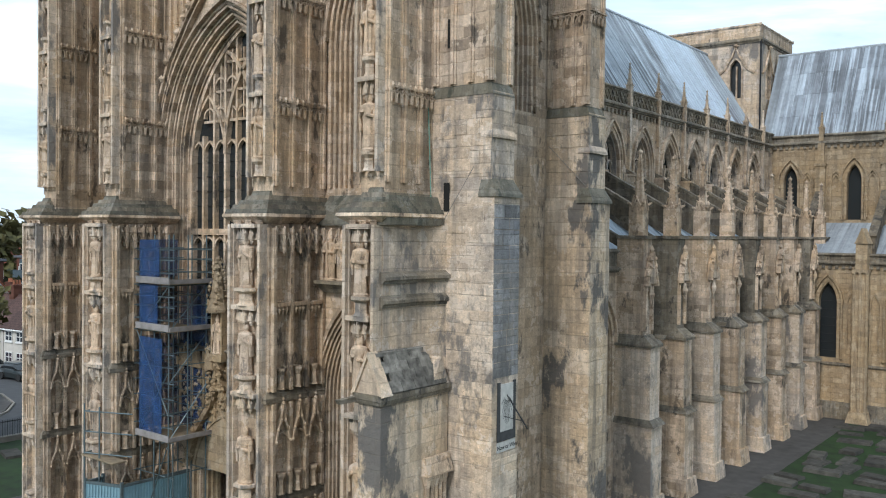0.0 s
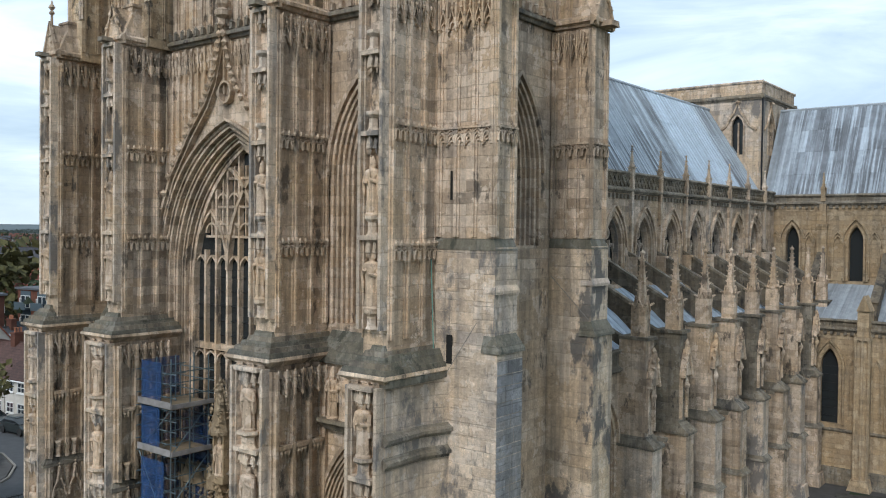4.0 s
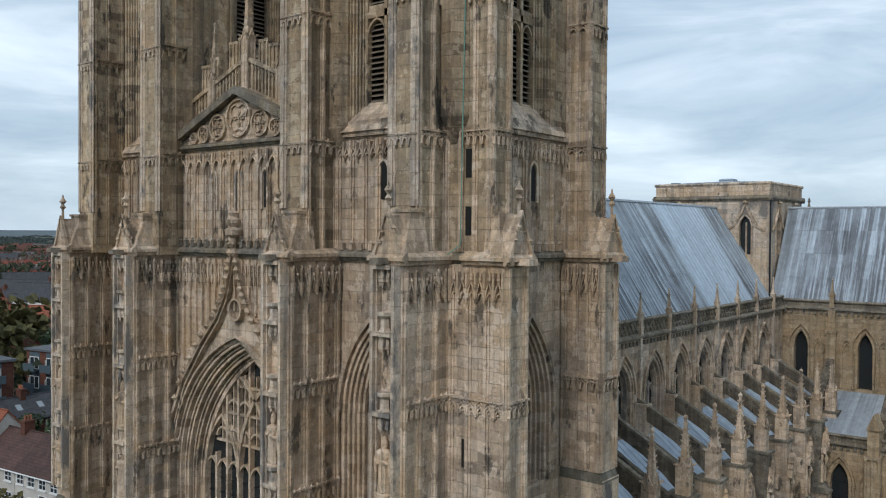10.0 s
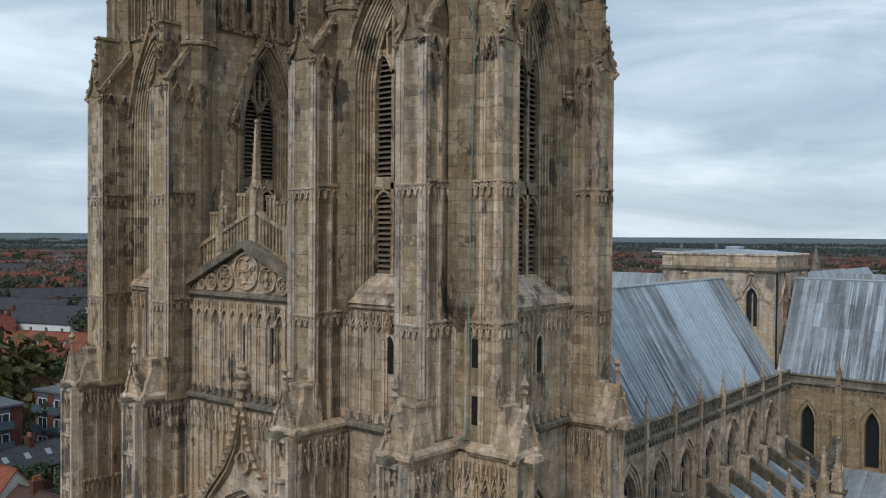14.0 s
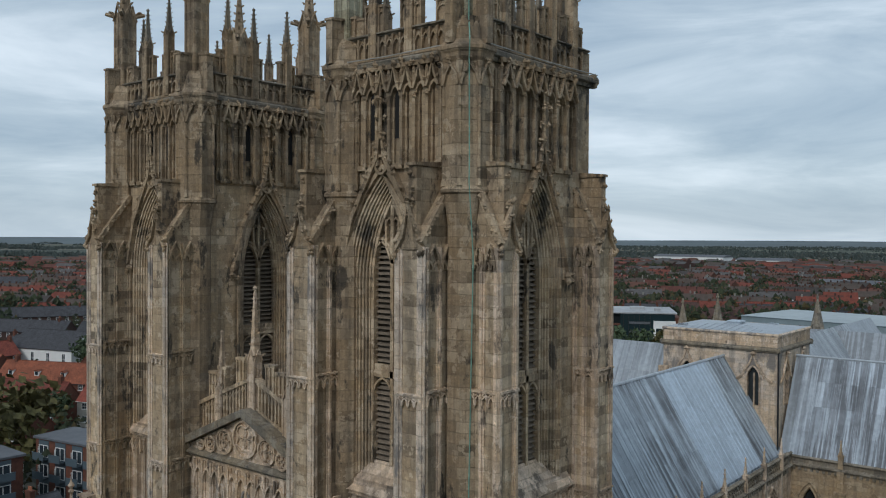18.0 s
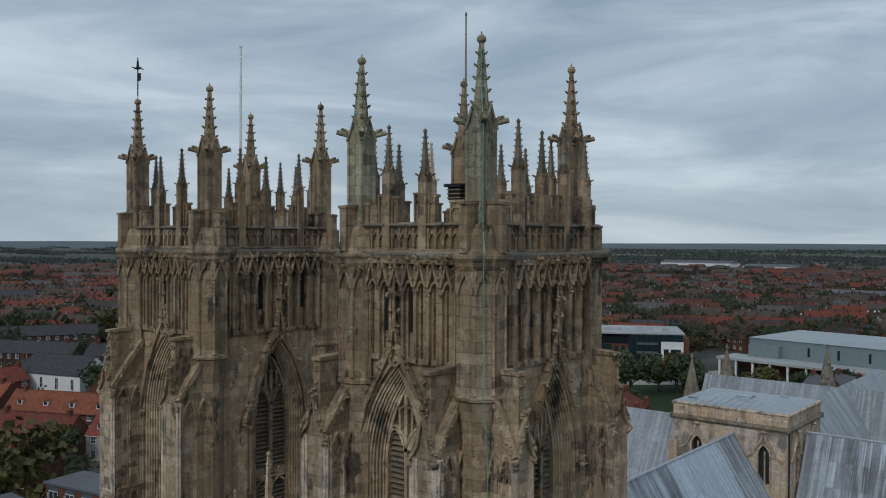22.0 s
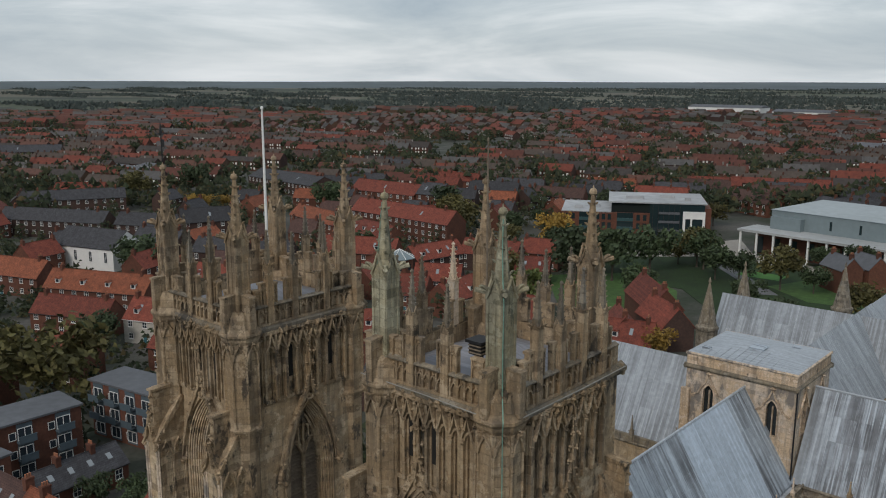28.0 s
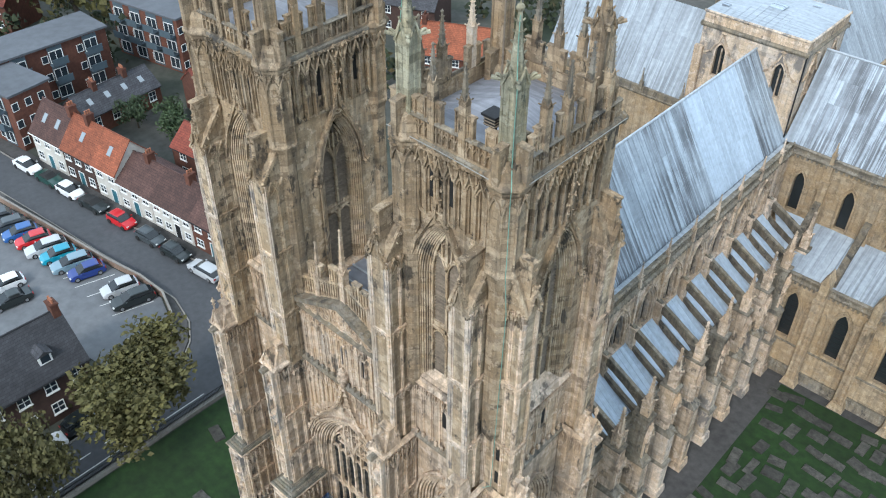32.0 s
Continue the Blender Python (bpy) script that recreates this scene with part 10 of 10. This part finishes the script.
# dark louvred box on the parapet
bx = thing("vent_box", "dark slatted wooden box on the tower parapet", "box")
part("body", Mesh().box(-1.45, -0.95, 0.15, 0.7, 46.2, 46.62), PAINTED_DARK, bx)
for k in range(3):
    part("slat", Mesh().box(-1.48, -0.92, 0.12, 0.73, 46.25 + 0.13 * k, 46.29 + 0.13 * k), LOUVRE, bx)
part("lid", Mesh().box(-1.55, -0.85, 0.05, 0.8, 46.62, 46.72), IRON, bx)
part("leg", Mesh().box(-1.3, -1.1, 0.3, 0.5, 44.6, 46.2), IRON, bx)

# statues over the aisle door
for x in (-4.27, -3.67):
    statue(x, -0.68, 11.42, 1.62, int(-x * 10), "limestone statue on a bracket above the side door")
me = Mesh().frus(-4.6, -3.3, -0.7, -0.5, 11.0, -4.7, -3.2, -0.95, -0.5, 11.3)
me.box(-4.75, -3.15, -1.0, -0.5, 11.3, 11.42)
tagged(part("statue_shelf", me, STONE_DARK), "carved stone shelf below two statues", "shelf", "", "structure")

# scaffold with blue sheeting
SHEET_BLUE = plain("blue_mesh_sheeting", (0.02, 0.07, 0.2), 0.7, 0.5, 1.8, 0, 0.4)
SHEET_BLUE.node_tree.nodes["Principled BSDF"].inputs["Alpha"].default_value = 0.42
TUBE = plain("galvanised_tube", (0.13, 0.17, 0.18), 0.5, 0.2, 5, 0.5)
BOARD = plain("scaffold_board", (0.26, 0.20, 0.13), 0.9, 0.3, 3)
TOE = plain("white_toe_board", (0.24, 0.22, 0.21), 0.8, 0.3, 3)
sc = thing("scaffold", "steel tube scaffold with blue sheeting before the portal", "scaffold")
xs, ys = (-13.2, -12.3, -11.35), (-2.25, -1.4, -0.55)
for x in xs:
    for y in ys:
        part("standard", Mesh().rod((x, y, 0), (x, y, 12.9 if x > -13 else 12.4), 0.028, 6), TUBE, sc)
for z in (1.9, 3.6, 4.95, 5.5, 6.0, 6.6, 7.2, 7.8, 8.3, 9.15, 9.6, 10.1, 10.5, 10.9, 11.4, 11.9, 12.3):
    for y in (ys[0], ys[2]):
        part("ledger", Mesh().rod((xs[0] - 0.3, y, z), (xs[2] + 0.35, y, z + 0.02), 0.024, 5), TUBE, sc)
    for x in (xs[0], xs[2]):
        part("transom", Mesh().rod((x, ys[0] - 0.3, z + 0.06), (x, ys[2] + 0.25, z + 0.06), 0.024, 5), TUBE, sc)
for a, b in (((-13.4, -2.3, 9.1), (-11.3, -2.3, 6.0)), ((-13.2, -2.3, 9.2), (-11.35, -2.3, 10.9)), ((-11.35, -2.25, 9.2), (-11.35, -0.55, 10.9)), ((-11.35, -2.25, 5.0), (-11.35, -0.55, 7.0)), ((-13.2, -2.3, 1.0), (-11.35, -2.3, 4.8)), ((-11.35, -2.25, 7.2), (-11.35, -0.55, 9.0)), ((-13.2, -2.3, 5.2), (-11.35, -2.3, 7.6))):
    part("brace", Mesh().rod(a, b, 0.024, 5), TUBE, sc)
for z in (5.0, 9.2, 11.0):
    pf = part("platform", Mesh().box(-13.4, -11.1, -2.4, -0.45, z, z + 0.06), BOARD, sc)
    part("toe_board", Mesh().box(-13.3, -11.1, -2.44, -2.4, z + 0.03, z + 0.28).box(-11.12, -11.07, -2.4, -0.45, z + 0.03, z + 0.2), TOE, pf)
for z0, z1, x1 in ((5.2, 8.9, -11.7), (9.35, 11.0, -12.0), (11.2, 12.7, -11.9)):
    part("sheeting", Mesh().box(-13.18, x1, -2.33, -2.31, z0, z1).box(-13.24, -13.21, -2.31, -0.6, z0, z1), SHEET_BLUE, sc, "blue mesh sheeting")
part("sheeting", Mesh().box(-13.1, -11.3, -0.52, -0.5, 5.2, 11.0), SHEET_BLUE, sc, "blue mesh sheeting")
for k, (x0, y0, z0) in enumerate(((-15.0, -3.6, 4.25), (-15.0, -3.6, 5.1), (-15.0, -3.6, 5.9))):
    part("guard_rail", Mesh().rod((x0, y0, z0), (-12.6, -3.0, z0 + 0.1), 0.03, 5), TUBE, sc)
    part("guard_rail", Mesh().rod((x0, y0, z0), (x0, -2.6, z0), 0.03, 5), TUBE, sc)
for x in (-15.0, -13.9):
    part("standard", Mesh().rod((x, -3.6, 0), (x, -3.6, 6.2), 0.035, 6), TUBE, sc)
part("platform", Mesh().box(-15.1, -12.8, -3.7, -3.1, 4.15, 4.21), BOARD, sc)
# corrugated hoarding round its foot
ho = thing("hoarding", "pale blue corrugated steel hoarding round the scaffold", "fence")
HB = plain("pale_blue_steel", (0.22, 0.36, 0.42), 0.5, 0.18, 1.5, 0.2)
for (ax, ay), (bx2, by2) in (((-14.15, -3.3), (-14.1, -4.05)), ((-14.1, -4.05), (-12.5, -3.5)), ((-12.5, -3.5), (-12.5, -0.5))):
    L = math.hypot(bx2 - ax, by2 - ay)
    n = max(1, round(L / 0.8))
    f = Face((ax, ay), (bx2 - ax, by2 - ay), (by2 - ay, ax - bx2))
    for k in range(n):
        me = Mesh()
        u0 = L * k / n
        w = L / n
        for j in range(6):
            me.lbox(f, u0 + w * j / 6, u0 + w * (j + 0.5) / 6, 0.05, 3.35, -0.02, 0.03)
            me.lbox(f, u0 + w * (j + 0.5) / 6, u0 + w * (j + 1) / 6, 0.05, 3.35, -0.03, 0.0)
        part("panel", me, HB, ho)
    part("post", Mesh().box(ax - 0.05, ax + 0.05, ay - 0.05, ay + 0.05, 0, 3.5), TUBE, ho)
    part("rail", Mesh().lbox(f, 0, L, 3.3, 3.4, -0.06, 0.04), TUBE, ho)

# ---- ashlar blocks that can be told apart near the camera ----
BLOCK = [stone_material("ashlar_block_a", (0.63, 0.526, 0.428), (0.53, 0.44, 0.355), (0.14, 0.133, 0.126), 0.8, 3.0, 5.0, 0.2, 0.4, 0.08), STONE_PALE]


def block_face(parent, fr, u0, u1, z0, z1, seed, skip=None, stone=None):
    rr = random.Random(seed)
    z = z0
    while z < z1 - 0.2:
        h = min(rr.choice((0.36, 0.42, 0.48)), z1 - z)
        u = u0
        while u < u1 - 0.05:
            w = rr.uniform(0.45, 1.0)
            if u1 - u - w < 0.3:
                w = u1 - u
            d = rr.uniform(0.004, 0.016)
            if not (skip and skip(u, w, z, h)):
                me = Mesh()
                g = 0.004
                a, b, c, e_ = u + g, u + w - g, z + g, z + h - g
                q = 0.012
                vs = [fr.at(a, c, -0.02), fr.at(b, c, -0.02), fr.at(b, e_, -0.02), fr.at(a, e_, -0.02), fr.at(a + q, c + q, d), fr.at(b - q, c + q, d), fr.at(b - q, e_ - q, d), fr.at(a + q, e_ - q, d)]
                me.add(vs, [(4, 5, 6, 7), (0, 1, 5, 4), (1, 2, 6, 5), (2, 3, 7, 6), (3, 0, 4, 7)])
                pick = BLOCK[rr.random() < 0.45]
                part("stone_block", me, stone or pick, parent)
            u += w
        z += h


def find_part(root, stem, n):
    return [c for c in root.children if c.name.startswith(stem)][n]


sb0, sb1 = find_part(sw_tower, "side_buttress", 0), find_part(sw_tower, "side_buttress", 1)
slit = lambda u, w, z, h: u < 0.6 and u + w > 0.4 and z < 14.7 and z + h > 13.7
block_face(sb0, west(-0.32), 0.52, 2.3, 1.3, 14.2, 4, slit)
block_face(sb0, west(-0.25), -0.15, 2.15, 14.9, 17.2, 5)
# upper south face of the stair buttress takes greyer, darker blocks
block_face(sb0, south(2.3), -0.32, 1.07, 8.7, 14.1, 6, None, STONE_GREY)
block_face(sb0, south(2.3), -0.32, 1.07, 1.3, 6.3, 7)
block_face(sb1, west(5.63), 0.45, 2.3, 1.3, 14.1, 8, None, STONE_STAIN)
block_face(sb1, west(5.7), 0.45, 2.15, 14.9, 17.2, 9, None, STONE_STAIN)
block_face(sb1, south(2.3), 5.63, 7.05, 1.3, 14.1, 10, None, STONE_STAIN)
